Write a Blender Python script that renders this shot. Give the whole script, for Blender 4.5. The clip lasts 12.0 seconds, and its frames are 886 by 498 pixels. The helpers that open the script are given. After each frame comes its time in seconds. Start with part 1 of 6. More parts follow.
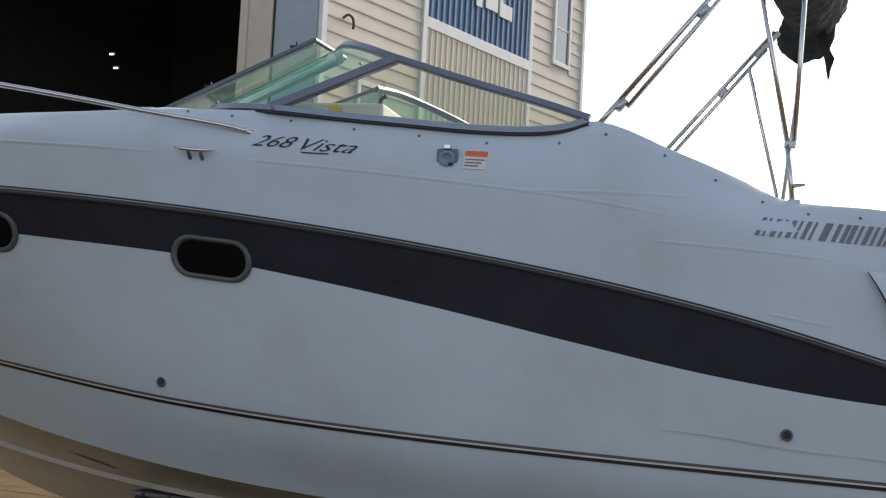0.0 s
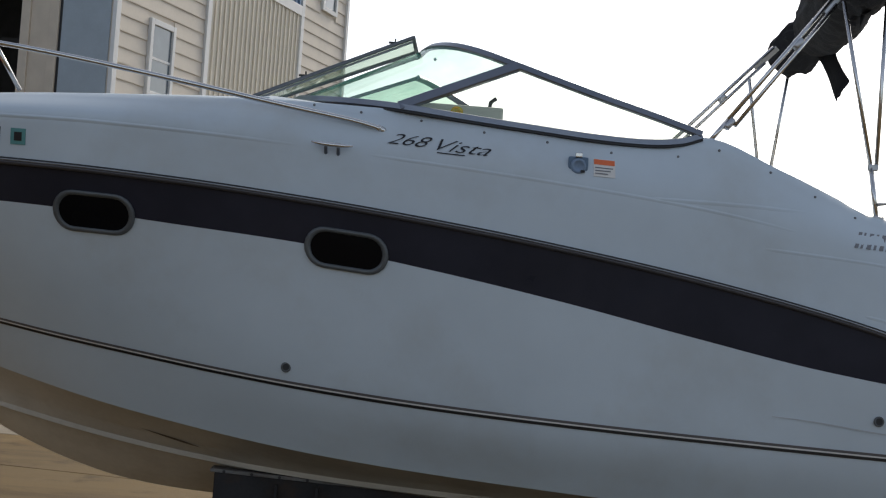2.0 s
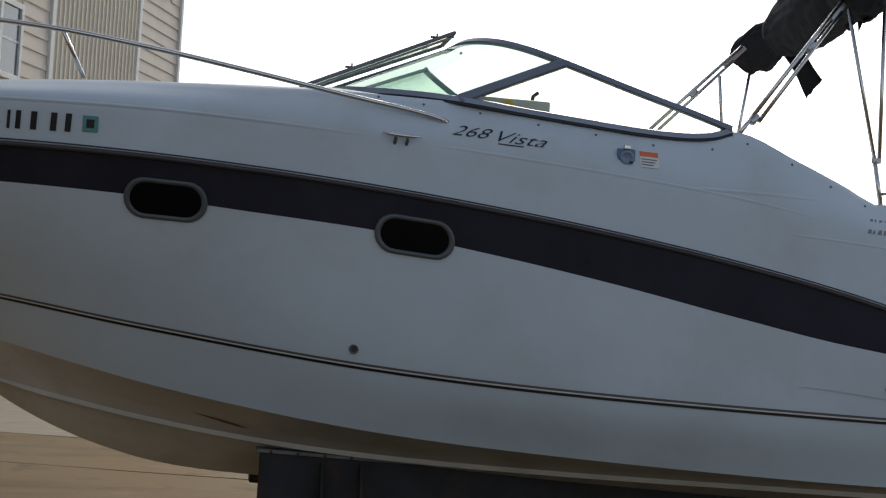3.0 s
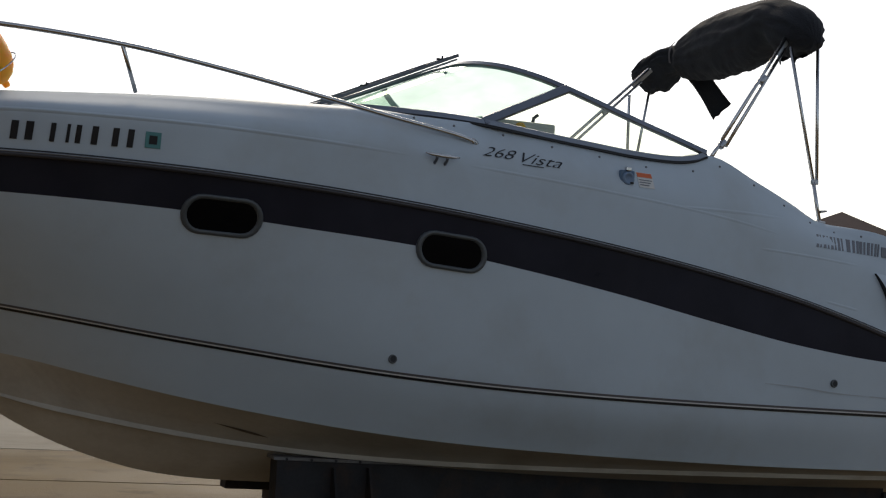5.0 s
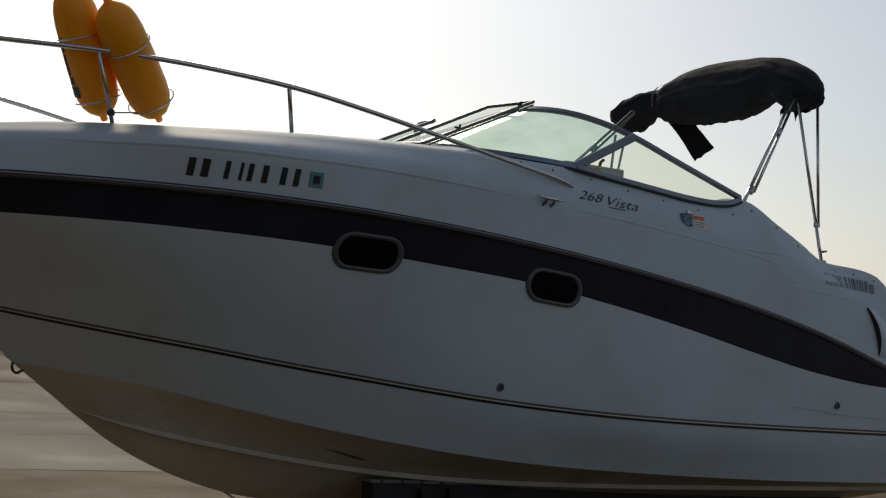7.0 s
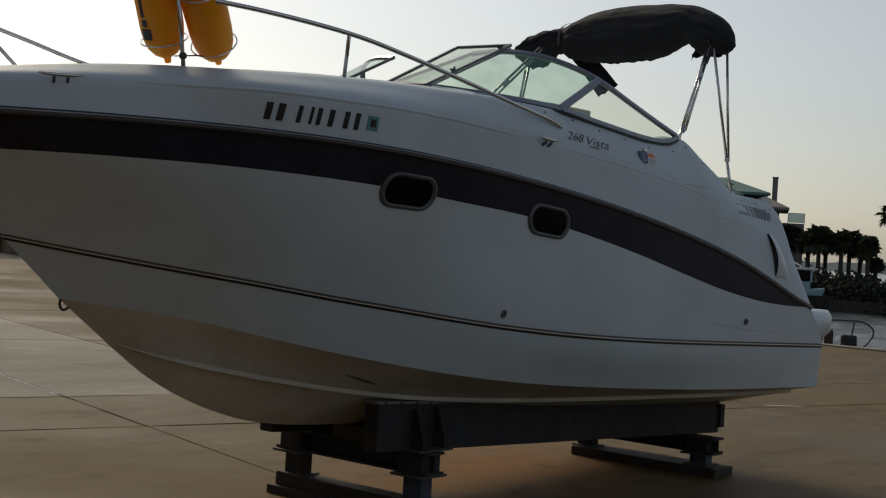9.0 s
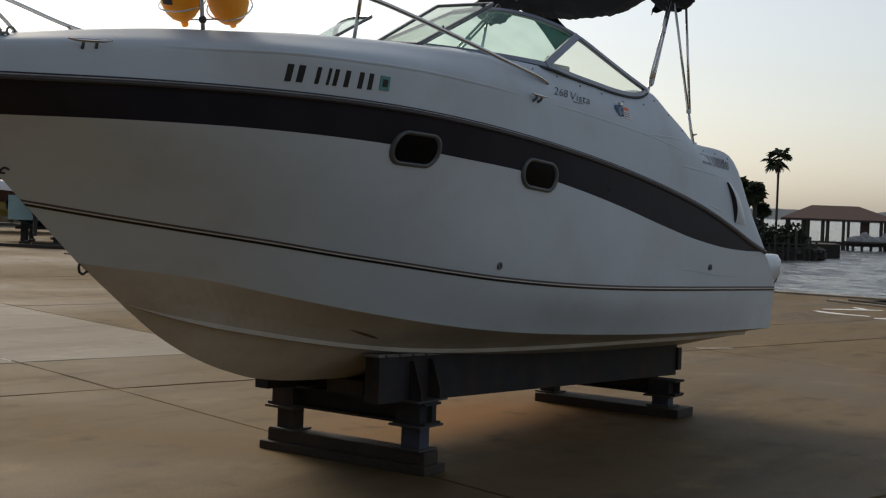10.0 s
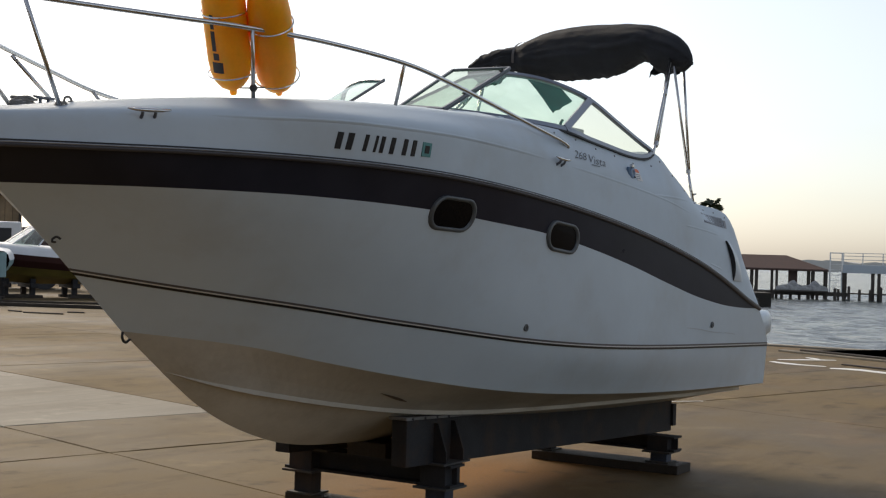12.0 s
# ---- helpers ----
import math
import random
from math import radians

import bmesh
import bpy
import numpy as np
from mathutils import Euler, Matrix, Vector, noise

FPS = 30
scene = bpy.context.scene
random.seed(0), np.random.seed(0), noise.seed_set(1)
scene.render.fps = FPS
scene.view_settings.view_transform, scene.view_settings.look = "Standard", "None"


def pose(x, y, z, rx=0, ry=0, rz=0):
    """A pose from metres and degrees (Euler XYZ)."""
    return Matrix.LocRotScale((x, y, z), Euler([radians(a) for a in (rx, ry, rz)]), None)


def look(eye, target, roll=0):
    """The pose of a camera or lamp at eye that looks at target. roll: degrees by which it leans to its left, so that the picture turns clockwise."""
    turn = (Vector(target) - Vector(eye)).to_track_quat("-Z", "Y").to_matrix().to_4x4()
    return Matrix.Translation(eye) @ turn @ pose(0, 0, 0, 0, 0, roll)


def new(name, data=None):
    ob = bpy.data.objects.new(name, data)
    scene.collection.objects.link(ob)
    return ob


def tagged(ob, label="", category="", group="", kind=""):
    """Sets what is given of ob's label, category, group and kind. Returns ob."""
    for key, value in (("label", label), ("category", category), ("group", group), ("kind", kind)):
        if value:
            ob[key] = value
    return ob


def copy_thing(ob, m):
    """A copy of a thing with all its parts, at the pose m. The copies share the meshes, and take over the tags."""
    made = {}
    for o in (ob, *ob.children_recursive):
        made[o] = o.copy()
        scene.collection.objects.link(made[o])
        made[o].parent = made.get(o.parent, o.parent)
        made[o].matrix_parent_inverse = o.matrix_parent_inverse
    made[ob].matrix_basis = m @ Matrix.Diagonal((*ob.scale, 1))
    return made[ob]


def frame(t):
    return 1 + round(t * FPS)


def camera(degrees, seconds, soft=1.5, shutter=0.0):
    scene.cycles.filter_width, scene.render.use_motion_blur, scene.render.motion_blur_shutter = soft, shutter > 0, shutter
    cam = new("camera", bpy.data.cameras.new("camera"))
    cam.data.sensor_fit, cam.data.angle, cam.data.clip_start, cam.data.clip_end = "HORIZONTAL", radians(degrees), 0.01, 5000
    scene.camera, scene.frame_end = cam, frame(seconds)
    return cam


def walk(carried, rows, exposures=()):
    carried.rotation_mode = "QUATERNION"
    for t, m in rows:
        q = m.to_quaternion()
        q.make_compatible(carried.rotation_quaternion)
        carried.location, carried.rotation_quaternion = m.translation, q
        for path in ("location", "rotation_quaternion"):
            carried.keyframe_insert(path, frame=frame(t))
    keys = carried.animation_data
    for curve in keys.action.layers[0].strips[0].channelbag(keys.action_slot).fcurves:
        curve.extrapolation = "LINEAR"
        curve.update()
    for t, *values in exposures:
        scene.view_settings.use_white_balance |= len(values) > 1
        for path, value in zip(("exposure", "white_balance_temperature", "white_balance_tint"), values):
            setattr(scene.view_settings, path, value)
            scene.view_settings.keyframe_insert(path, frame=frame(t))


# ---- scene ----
cam = camera(36.2, 12.0, soft=1.2)
PATH = [
    (0, (2.493, -6.745, 1.544), (2.046, -4.801, 1.689), 3.1),
    (0.5, (2.018, -6.888, 1.526), (1.691, -4.92, 1.672), 3.5),
    (1, (1.459, -7.027, 1.533), (1.279, -5.04, 1.672), 3.7),
    (1.5, (0.961, -7.162, 1.587), (0.902, -5.166, 1.702), 3.8),
    (2, (0.479, -7.376, 1.685), (0.525, -5.378, 1.76), 4.1),
    (2.5, (-0.212, -7.506, 1.578), (-0.003, -5.519, 1.674), 4.0),
    (3, (-0.885, -7.564, 1.599), (-0.512, -5.6, 1.67), 3.6),
    (3.2, (-1.071, -7.62, 1.577), (-0.658, -5.664, 1.644), 3.4),
    (4.8, (-2.65, -7.387, 1.66), (-1.822, -5.567, 1.715), 3.4),
    (5, (-2.809, -7.333, 1.644), (-1.944, -5.531, 1.716), 3.2),
    (5.5, (-3.229, -7.244, 1.55), (-2.283, -5.486, 1.668), 2.6),
    (6, (-3.676, -7.133, 1.62), (-2.657, -5.416, 1.727), 3.0),
    (6.5, (-4.175, -6.935, 1.724), (-3.068, -5.272, 1.805), 4.0),
    (6.7, (-4.422, -6.823, 1.678), (-3.271, -5.19, 1.771), 3.9),
    (8.5, (-6.058, -6.062, 1.703), (-4.585, -4.71, 1.726), 4.3),
    (9, (-6.375, -5.804, 1.709), (-4.83, -4.533, 1.701), 3.5),
    (9.5, (-6.665, -5.555, 1.706), (-5.059, -4.364, 1.665), 2.7),
    (10, (-6.93, -5.408, 1.684), (-5.283, -4.274, 1.617), 2.1),
    (10.5, (-7.116, -5.202, 1.698), (-5.44, -4.115, 1.604), 2.0),
    (11, (-7.218, -4.971, 1.705), (-5.519, -3.919, 1.619), 1.7),
    (11.5, (-7.258, -4.919, 1.728), (-5.553, -3.875, 1.684), 1.8),
    (12, (-7.303, -4.934, 1.739), (-5.598, -3.888, 1.75), 1.7),
]
EXPOSURES = [(0, 0.6, 6520, 10), (1.2, 0.38, 6470, 10), (2.5, 0.08, 6400, 10), (5.5, -0.54, 6400, 10), (7.0, -0.95, 6500, 9), (8.5, -1.0, 6650, 7), (9.2, -0.73, 6650, 8), (10, -0.33, 6650, 10), (11, 0.05, 6650, 10), (12, 0.15, 6600, 10)]
walk(cam, [(t, look(eye, target, roll)) for t, eye, target, roll in PATH], EXPOSURES)

# ---- light ----
world = bpy.data.worlds.new("sky_world")
scene.world = world
world.use_nodes = True
wn = world.node_tree.nodes
sky = wn.new("ShaderNodeTexSky")
sky.sky_type = "NISHITA"
sky.sun_disc = False
SUN_ELEVATION, SUN_AZIMUTH = radians(34), radians(66)  # azimuth from +x towards +y
sky.sun_elevation = SUN_ELEVATION
sky.sun_rotation = radians(90) - SUN_AZIMUTH
sky.air_density, sky.dust_density, sky.ozone_density = 1.0, 1.7, 1.5
haze = wn.new("ShaderNodeHueSaturation")  # thin high cloud greys the whole sky
haze.inputs["Saturation"].default_value = 0.56
bg = wn["Background"]
bg.inputs[1].default_value = 0.15
world.node_tree.links.new(sky.outputs[0], haze.inputs["Color"])
world.node_tree.links.new(haze.outputs[0], bg.inputs[0])
sun = new("sun", bpy.data.lights.new("sun", "SUN"))
sun.data.energy, sun.data.angle, sun.data.color = 2.3, radians(20), (1.0, 0.86, 0.66)
to_sun = Vector((math.cos(SUN_AZIMUTH) * math.cos(SUN_ELEVATION), math.sin(SUN_AZIMUTH) * math.cos(SUN_ELEVATION), math.sin(SUN_ELEVATION)))
sun.matrix_world = look(to_sun * 30, (0, 0, 0))


# ---- materials ----
def material(name, base, rough=0.5, metal=0.0, vary=0.08, scale=4.0, fine=60.0, bump=0.05, coat=0.0, stain=None, stain_amount=0.3, stain_scale=1.2, random_tone=0.0, spec=0.5):
    m = bpy.data.materials.new(name)
    m.use_nodes = True
    nt = m.node_tree
    n, ln = nt.nodes, nt.links
    b = n["Principled BSDF"]
    b.inputs["Metallic"].default_value = metal
    b.inputs["Coat Weight"].default_value = coat
    b.inputs["Specular IOR Level"].default_value = spec
    co = n.new("ShaderNodeTexCoord")
    big, small = n.new("ShaderNodeTexNoise"), n.new("ShaderNodeTexNoise")
    big.inputs["Scale"].default_value, small.inputs["Scale"].default_value = scale, fine
    big.inputs["Detail"].default_value, small.inputs["Detail"].default_value = 6, 4
    for t in (big, small):
        ln.new(co.outputs["Object"], t.inputs["Vector"])
    mix = n.new("ShaderNodeMix")
    mix.data_type = "RGBA"
    mix.inputs[6].default_value = (*[min(1, c * (1 - vary)) for c in base], 1)
    mix.inputs[7].default_value = (*[min(1, c * (1 + vary)) for c in base], 1)
    ramp = n.new("ShaderNodeMapRange")
    ramp.inputs[1].default_value, ramp.inputs[2].default_value = 0.3, 0.7
    add = n.new("ShaderNodeMath")
    add.operation = "MULTIPLY_ADD"
    ln.new(small.outputs[0], add.inputs[0])
    add.inputs[1].default_value = 0.35
    sub = n.new("ShaderNodeMath")
    sub.operation = "SUBTRACT"
    ln.new(big.outputs[0], sub.inputs[0])
    sub.inputs[1].default_value = 0.17
    ln.new(sub.outputs[0], add.inputs[2])
    ln.new(add.outputs[0], ramp.inputs[0])
    ln.new(ramp.outputs[0], mix.inputs[0])
    colour = mix.outputs[2]
    if stain:
        sn = n.new("ShaderNodeTexNoise")
        sn.inputs["Scale"].default_value, sn.inputs["Detail"].default_value, sn.inputs["Roughness"].default_value = stain_scale, 8, 0.65
        ln.new(co.outputs["Object"], sn.inputs["Vector"])
        sr = n.new("ShaderNodeMapRange")
        sr.inputs[1].default_value, sr.inputs[2].default_value, sr.inputs[4].default_value = 0.5, 0.72, stain_amount
        ln.new(sn.outputs[0], sr.inputs[0])
        sm = n.new("ShaderNodeMix")
        sm.data_type = "RGBA"
        ln.new(sr.outputs[0], sm.inputs[0])
        ln.new(colour, sm.inputs[6])
        sm.inputs[7].default_value = (*stain, 1)
        colour = sm.outputs[2]
    if random_tone:
        oi = n.new("ShaderNodeObjectInfo")
        hs = n.new("ShaderNodeHueSaturation")
        mr = n.new("ShaderNodeMapRange")
        mr.inputs[3].default_value, mr.inputs[4].default_value = 1 - random_tone, 1 + random_tone
        ln.new(oi.outputs["Random"], mr.inputs[0])
        ln.new(mr.outputs[0], hs.inputs["Value"])
        ln.new(colour, hs.inputs["Color"])
        colour = hs.outputs[0]
    ln.new(colour, b.inputs["Base Color"])
    rr = n.new("ShaderNodeMapRange")
    rr.inputs[3].default_value, rr.inputs[4].default_value = max(0, rough - 0.08), min(1, rough + 0.1)
    ln.new(big.outputs[0], rr.inputs[0])
    ln.new(rr.outputs[0], b.inputs["Roughness"])
    if bump:
        bp = n.new("ShaderNodeBump")
        bp.inputs["Strength"].default_value, bp.inputs["Distance"].default_value = bump, 0.02
        ln.new(small.outputs[0], bp.inputs["Height"])
        ln.new(bp.outputs[0], b.inputs["Normal"])
    return m


def glass(name, tint, rough=0.0, film=0.0, haze=(0.5, 0.6, 0.5)):
    """Thin tinted sheet: mostly clear, with a real reflection; film: scatter by salt and dust, and painted-in glare."""
    m = bpy.data.materials.new(name)
    m.use_nodes = True
    n, ln = m.node_tree.nodes, m.node_tree.links
    n.remove(n["Principled BSDF"])
    tr, gl, mx, lw = n.new("ShaderNodeBsdfTransparent"), n.new("ShaderNodeBsdfGlossy"), n.new("ShaderNodeMixShader"), n.new("ShaderNodeLayerWeight")
    steep, fr = n.new("ShaderNodeMath"), n.new("ShaderNodeMath")
    steep.operation, fr.operation = "POWER", "MULTIPLY_ADD"
    steep.inputs[1].default_value, fr.inputs[1].default_value, fr.inputs[2].default_value = 5.0, 0.85, 0.05
    ln.new(lw.outputs["Facing"], steep.inputs[0])
    ln.new(steep.outputs[0], fr.inputs[0])
    tr.inputs[0].default_value = (*tint, 1)
    gl.inputs["Roughness"].default_value = rough
    ln.new(fr.outputs[0], mx.inputs[0])
    ln.new(tr.outputs[0], mx.inputs[1])
    ln.new(gl.outputs[0], mx.inputs[2])
    last = mx.outputs[0]
    if film:
        film_diffuse, film_translucent, both, veil = n.new("ShaderNodeBsdfDiffuse"), n.new("ShaderNodeBsdfTranslucent"), n.new("ShaderNodeMixShader"), n.new("ShaderNodeMixShader")
        for d in (film_diffuse, film_translucent):
            d.inputs["Color"].default_value = (*haze, 1)
        co, blot, amount = n.new("ShaderNodeTexCoord"), n.new("ShaderNodeTexNoise"), n.new("ShaderNodeMapRange")
        blot.inputs["Scale"].default_value, blot.inputs["Detail"].default_value = 5.0, 6
        amount.inputs[1].default_value, amount.inputs[2].default_value = 0.3, 0.75
        amount.inputs[3].default_value, amount.inputs[4].default_value = film * 0.6, film * 1.5
        ln.new(co.outputs["Object"], blot.inputs["Vector"])
        ln.new(blot.outputs[0], amount.inputs[0])
        both.inputs[0].default_value = 0.6
        ln.new(film_diffuse.outputs[0], both.inputs[1])
        ln.new(film_translucent.outputs[0], both.inputs[2])
        ln.new(amount.outputs[0], veil.inputs[0])
        ln.new(last, veil.inputs[1])
        ln.new(both.outputs[0], veil.inputs[2])
        last = veil.outputs[0]
    ln.new(last, n["Material Output"].inputs[0])
    return m


gelcoat = material("white_gelcoat", (0.556, 0.630, 0.688), 0.36, vary=0.045, scale=1.3, fine=7, bump=0.012, coat=0.08, stain=(0.42, 0.425, 0.40), stain_amount=0.45, stain_scale=0.9)
deck_gelcoat = material("deck_gelcoat", (0.556, 0.630, 0.688), 0.58, vary=0.045, scale=1.3, fine=7, bump=0.012, coat=0.0, stain=(0.42, 0.425, 0.40), stain_amount=0.45, stain_scale=0.9, spec=0.3)
bottom_paint = material("bottom_gelcoat", (0.515, 0.480, 0.415), 0.55, vary=0.10, scale=2.5, fine=30, bump=0.05, stain=(0.28, 0.23, 0.16), stain_amount=0.45, stain_scale=2.0)
stripe_navy = material("dark_stripe", (0.029, 0.029, 0.040), 0.30, vary=0.15, scale=3, fine=9, bump=0.012, stain=(0.042, 0.037, 0.040), stain_amount=0.3, spec=0.09)
black_line = material("black_tape", (0.012, 0.012, 0.014), 0.4, bump=0.0)
grey_line = material("grey_tape", (0.11, 0.10, 0.10), 0.45, bump=0.0)
rub_vinyl = material("rub_vinyl", (0.060, 0.058, 0.066), 0.45, bump=0.02)
rail_steel = material("rail_steel", (0.34, 0.35, 0.37), 0.4, metal=0.5, vary=0.25, scale=3, fine=30, bump=0.02)
black_rubber = material("black_rubber", (0.02, 0.02, 0.022), 0.6, bump=0.05)
stainless = material("stainless", (0.62, 0.61, 0.60), 0.22, metal=1.0, vary=0.05, bump=0.0)
alloy = material("alloy", (0.50, 0.51, 0.53), 0.42, metal=1.0, vary=0.06, bump=0.02)
frame_alloy = material("windshield_alloy", (0.24, 0.26, 0.30), 0.34, metal=0.85, vary=0.08, bump=0.02)
port_grey = material("port_frame_grey", (0.100, 0.110, 0.116), 0.40, vary=0.08, bump=0.02)
snap_grey = material("snap_grey", (0.16, 0.165, 0.175), 0.4, metal=0.4, bump=0.0)
dark_lens = material("dark_lens", (0.005, 0.005, 0.006), 0.25, bump=0.0, spec=0.07)
ws_glass = glass("green_glass", (0.82, 0.85, 0.77), film=0.03)
# Green haze paints in the grazing-angle tint and sky glare on the pane.
front_glass = glass("front_glass", (0.74, 0.86, 0.76), film=0.21, haze=(0.09, 0.44, 0.33))
frame_dark = material("dark_frame", (0.13, 0.14, 0.16), 0.42, metal=0.6, vary=0.1, bump=0.02)
door_glass = glass("door_glass", (0.70, 0.78, 0.67), film=0.18, haze=(0.42, 0.56, 0.44))
pane_glass = glass("window_glass", (0.45, 0.52, 0.55), 0.02)
canvas = material("black_canvas", (0.015, 0.0165, 0.021), 0.85, vary=0.3, scale=8, fine=120, bump=0.5, stain=(0.034, 0.036, 0.042), stain_amount=0.35, stain_scale=5)
vinyl_yellow = material("yellow_vinyl", (0.92, 0.45, 0.010), 0.42, vary=0.08, scale=6, fine=60, bump=0.03, stain=(0.60, 0.24, 0.02), stain_amount=0.35, stain_scale=6)
vb = vinyl_yellow.node_tree.nodes["Principled BSDF"]
vb.inputs["Subsurface Weight"].default_value = 0.75  # the air-filled skin glows where light stands behind it
vb.inputs["Subsurface Radius"].default_value = (0.14, 0.045, 0.004)
vb.inputs["Subsurface Scale"].default_value = 1.0
steel_paint = material("painted_steel", (0.033, 0.033, 0.036), 0.72, spec=0.22, vary=0.25, scale=4, fine=60, bump=0.12, stain=(0.10, 0.055, 0.03), stain_amount=0.5, stain_scale=3)
steel_grey = material("grey_steel", (0.075, 0.074, 0.072), 0.75, spec=0.25, vary=0.2, scale=4, fine=60, bump=0.1, stain=(0.13, 0.08, 0.05), stain_amount=0.5, stain_scale=3)
post_blue = material("blue_grey_steel", (0.060, 0.070, 0.098), 0.7, spec=0.25, vary=0.25, scale=5, fine=60, bump=0.12, stain=(0.11, 0.07, 0.045), stain_amount=0.5, stain_scale=4)
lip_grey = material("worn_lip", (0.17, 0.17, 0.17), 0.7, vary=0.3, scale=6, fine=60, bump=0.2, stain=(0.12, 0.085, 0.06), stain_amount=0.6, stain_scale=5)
timber = material("old_timber", (0.042, 0.032, 0.024), 0.8, vary=0.3, scale=3, fine=50, bump=0.3)


def yard_concrete(name, base, dark, rust, rough, brush=0.0, tone=0.06):
    """Old cast concrete: blotches, dark stains, rust tint, damp sheen and a painted sunlit patch, at their true place
    in the yard.
    """
    m = bpy.data.materials.new(name)
    m.use_nodes = True
    n, ln = m.node_tree.nodes, m.node_tree.links
    b = n["Principled BSDF"]
    b.inputs["Specular IOR Level"].default_value = 0.24
    geo = n.new("ShaderNodeNewGeometry")

    def field(scale, lo, hi, detail=7, rough_=0.62, stretch=None, to=1.0):
        t = n.new("ShaderNodeTexNoise")
        t.inputs["Scale"].default_value, t.inputs["Detail"].default_value, t.inputs["Roughness"].default_value = scale, detail, rough_
        src = geo.outputs["Position"]
        if stretch:
            mp = n.new("ShaderNodeMapping")
            mp.inputs["Rotation"].default_value = (0, 0, 0.26)
            mp.inputs["Scale"].default_value = stretch
            ln.new(src, mp.inputs["Vector"])
            src = mp.outputs[0]
        ln.new(src, t.inputs["Vector"])
        r = n.new("ShaderNodeMapRange")
        r.inputs[1].default_value, r.inputs[2].default_value, r.inputs[4].default_value = lo, hi, to
        ln.new(t.outputs[0], r.inputs[0])
        return r.outputs[0], t.outputs[0]

    def blend(fac, a, col, mode="MIX"):
        x = n.new("ShaderNodeMix")
        x.data_type, x.blend_type = "RGBA", mode
        ln.new(fac, x.inputs[0])
        ln.new(a, x.inputs[6])
        x.inputs[7].default_value = (*col, 1)
        return x.outputs[2]

    start = n.new("ShaderNodeRGB")
    start.outputs[0].default_value = (*base, 1)
    c = start.outputs[0]
    big, raw_big = field(0.22, 0.38, 0.68)
    c = blend(big, c, [v * 0.58 for v in base])
    streak, _ = field(0.55, 0.50, 0.66, stretch=(0.5, 2.4, 1), to=0.68)
    c = blend(streak, c, dark)
    rusty, _ = field(0.42, 0.55, 0.74, to=0.5)
    c = blend(rusty, c, rust)
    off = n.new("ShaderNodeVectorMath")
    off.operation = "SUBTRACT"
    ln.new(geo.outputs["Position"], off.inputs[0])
    off.inputs[1].default_value = (2.1, 0.35, 0.0)  # centre of the warm sunlit patch painted in under the hull
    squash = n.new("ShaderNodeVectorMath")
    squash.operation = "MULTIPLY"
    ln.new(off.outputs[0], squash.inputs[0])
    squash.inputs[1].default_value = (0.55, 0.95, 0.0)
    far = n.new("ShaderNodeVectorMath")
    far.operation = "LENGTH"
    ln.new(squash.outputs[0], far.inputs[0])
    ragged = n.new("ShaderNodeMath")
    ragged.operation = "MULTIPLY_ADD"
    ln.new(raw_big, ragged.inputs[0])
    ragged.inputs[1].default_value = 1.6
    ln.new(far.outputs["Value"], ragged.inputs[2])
    sun_patch = n.new("ShaderNodeMapRange")
    sun_patch.inputs[1].default_value, sun_patch.inputs[2].default_value = 2.1, 0.9
    sun_patch.inputs[4].default_value = 0.9
    ln.new(ragged.outputs[0], sun_patch.inputs[0])
    # Orange sunlight reaching under the hull is mixed into the base colour.
    c = blend(sun_patch.outputs[0], c, (0.26, 0.115, 0.020))
    spots, _ = field(2.1, 0.56, 0.70, detail=7, to=0.8)
    c = blend(spots, c, dark)
    pale, _ = field(1.3, 0.56, 0.72, detail=8, to=0.55)
    c = blend(pale, c, [min(1, v * 1.5) for v in base])
    if brush:
        combed, _ = field(9.0, 0.42, 0.66, detail=4, stretch=(0.05, 1.25, 1), to=0.45)
        c = blend(combed, c, [v * 0.62 for v in base])
    grit, raw = field(42.0, 0.3, 0.7, detail=4, to=0.35)
    c = blend(grit, c, [v * 0.6 for v in base])
    oi, hs, mr = n.new("ShaderNodeObjectInfo"), n.new("ShaderNodeHueSaturation"), n.new("ShaderNodeMapRange")
    mr.inputs[3].default_value, mr.inputs[4].default_value = 1 - tone, 1 + tone
    ln.new(oi.outputs["Random"], mr.inputs[0])
    ln.new(mr.outputs[0], hs.inputs["Value"])
    ln.new(c, hs.inputs["Color"])
    ln.new(hs.outputs[0], b.inputs["Base Color"])
    damp = n.new("ShaderNodeMapRange")
    damp.inputs[1].default_value, damp.inputs[2].default_value = 0.36, 0.66
    damp.inputs[3].default_value, damp.inputs[4].default_value = rough + 0.12, rough - 0.20
    ln.new(raw_big, damp.inputs[0])
    ln.new(damp.outputs[0], b.inputs["Roughness"])
    height = raw
    if brush:
        _, lines = field(9.0, 0.3, 0.7, detail=3, stretch=(0.12, 6.0, 1))
        ad = n.new("ShaderNodeMath")
        ad.operation = "MULTIPLY_ADD"
        ln.new(lines, ad.inputs[0])
        ad.inputs[1].default_value = brush
        ln.new(raw, ad.inputs[2])
        height = ad.outputs[0]
    bp = n.new("ShaderNodeBump")
    bp.inputs["Strength"].default_value, bp.inputs["Distance"].default_value = 0.22, 0.02
    ln.new(height, bp.inputs["Height"])
    ln.new(bp.outputs[0], b.inputs["Normal"])
    return m


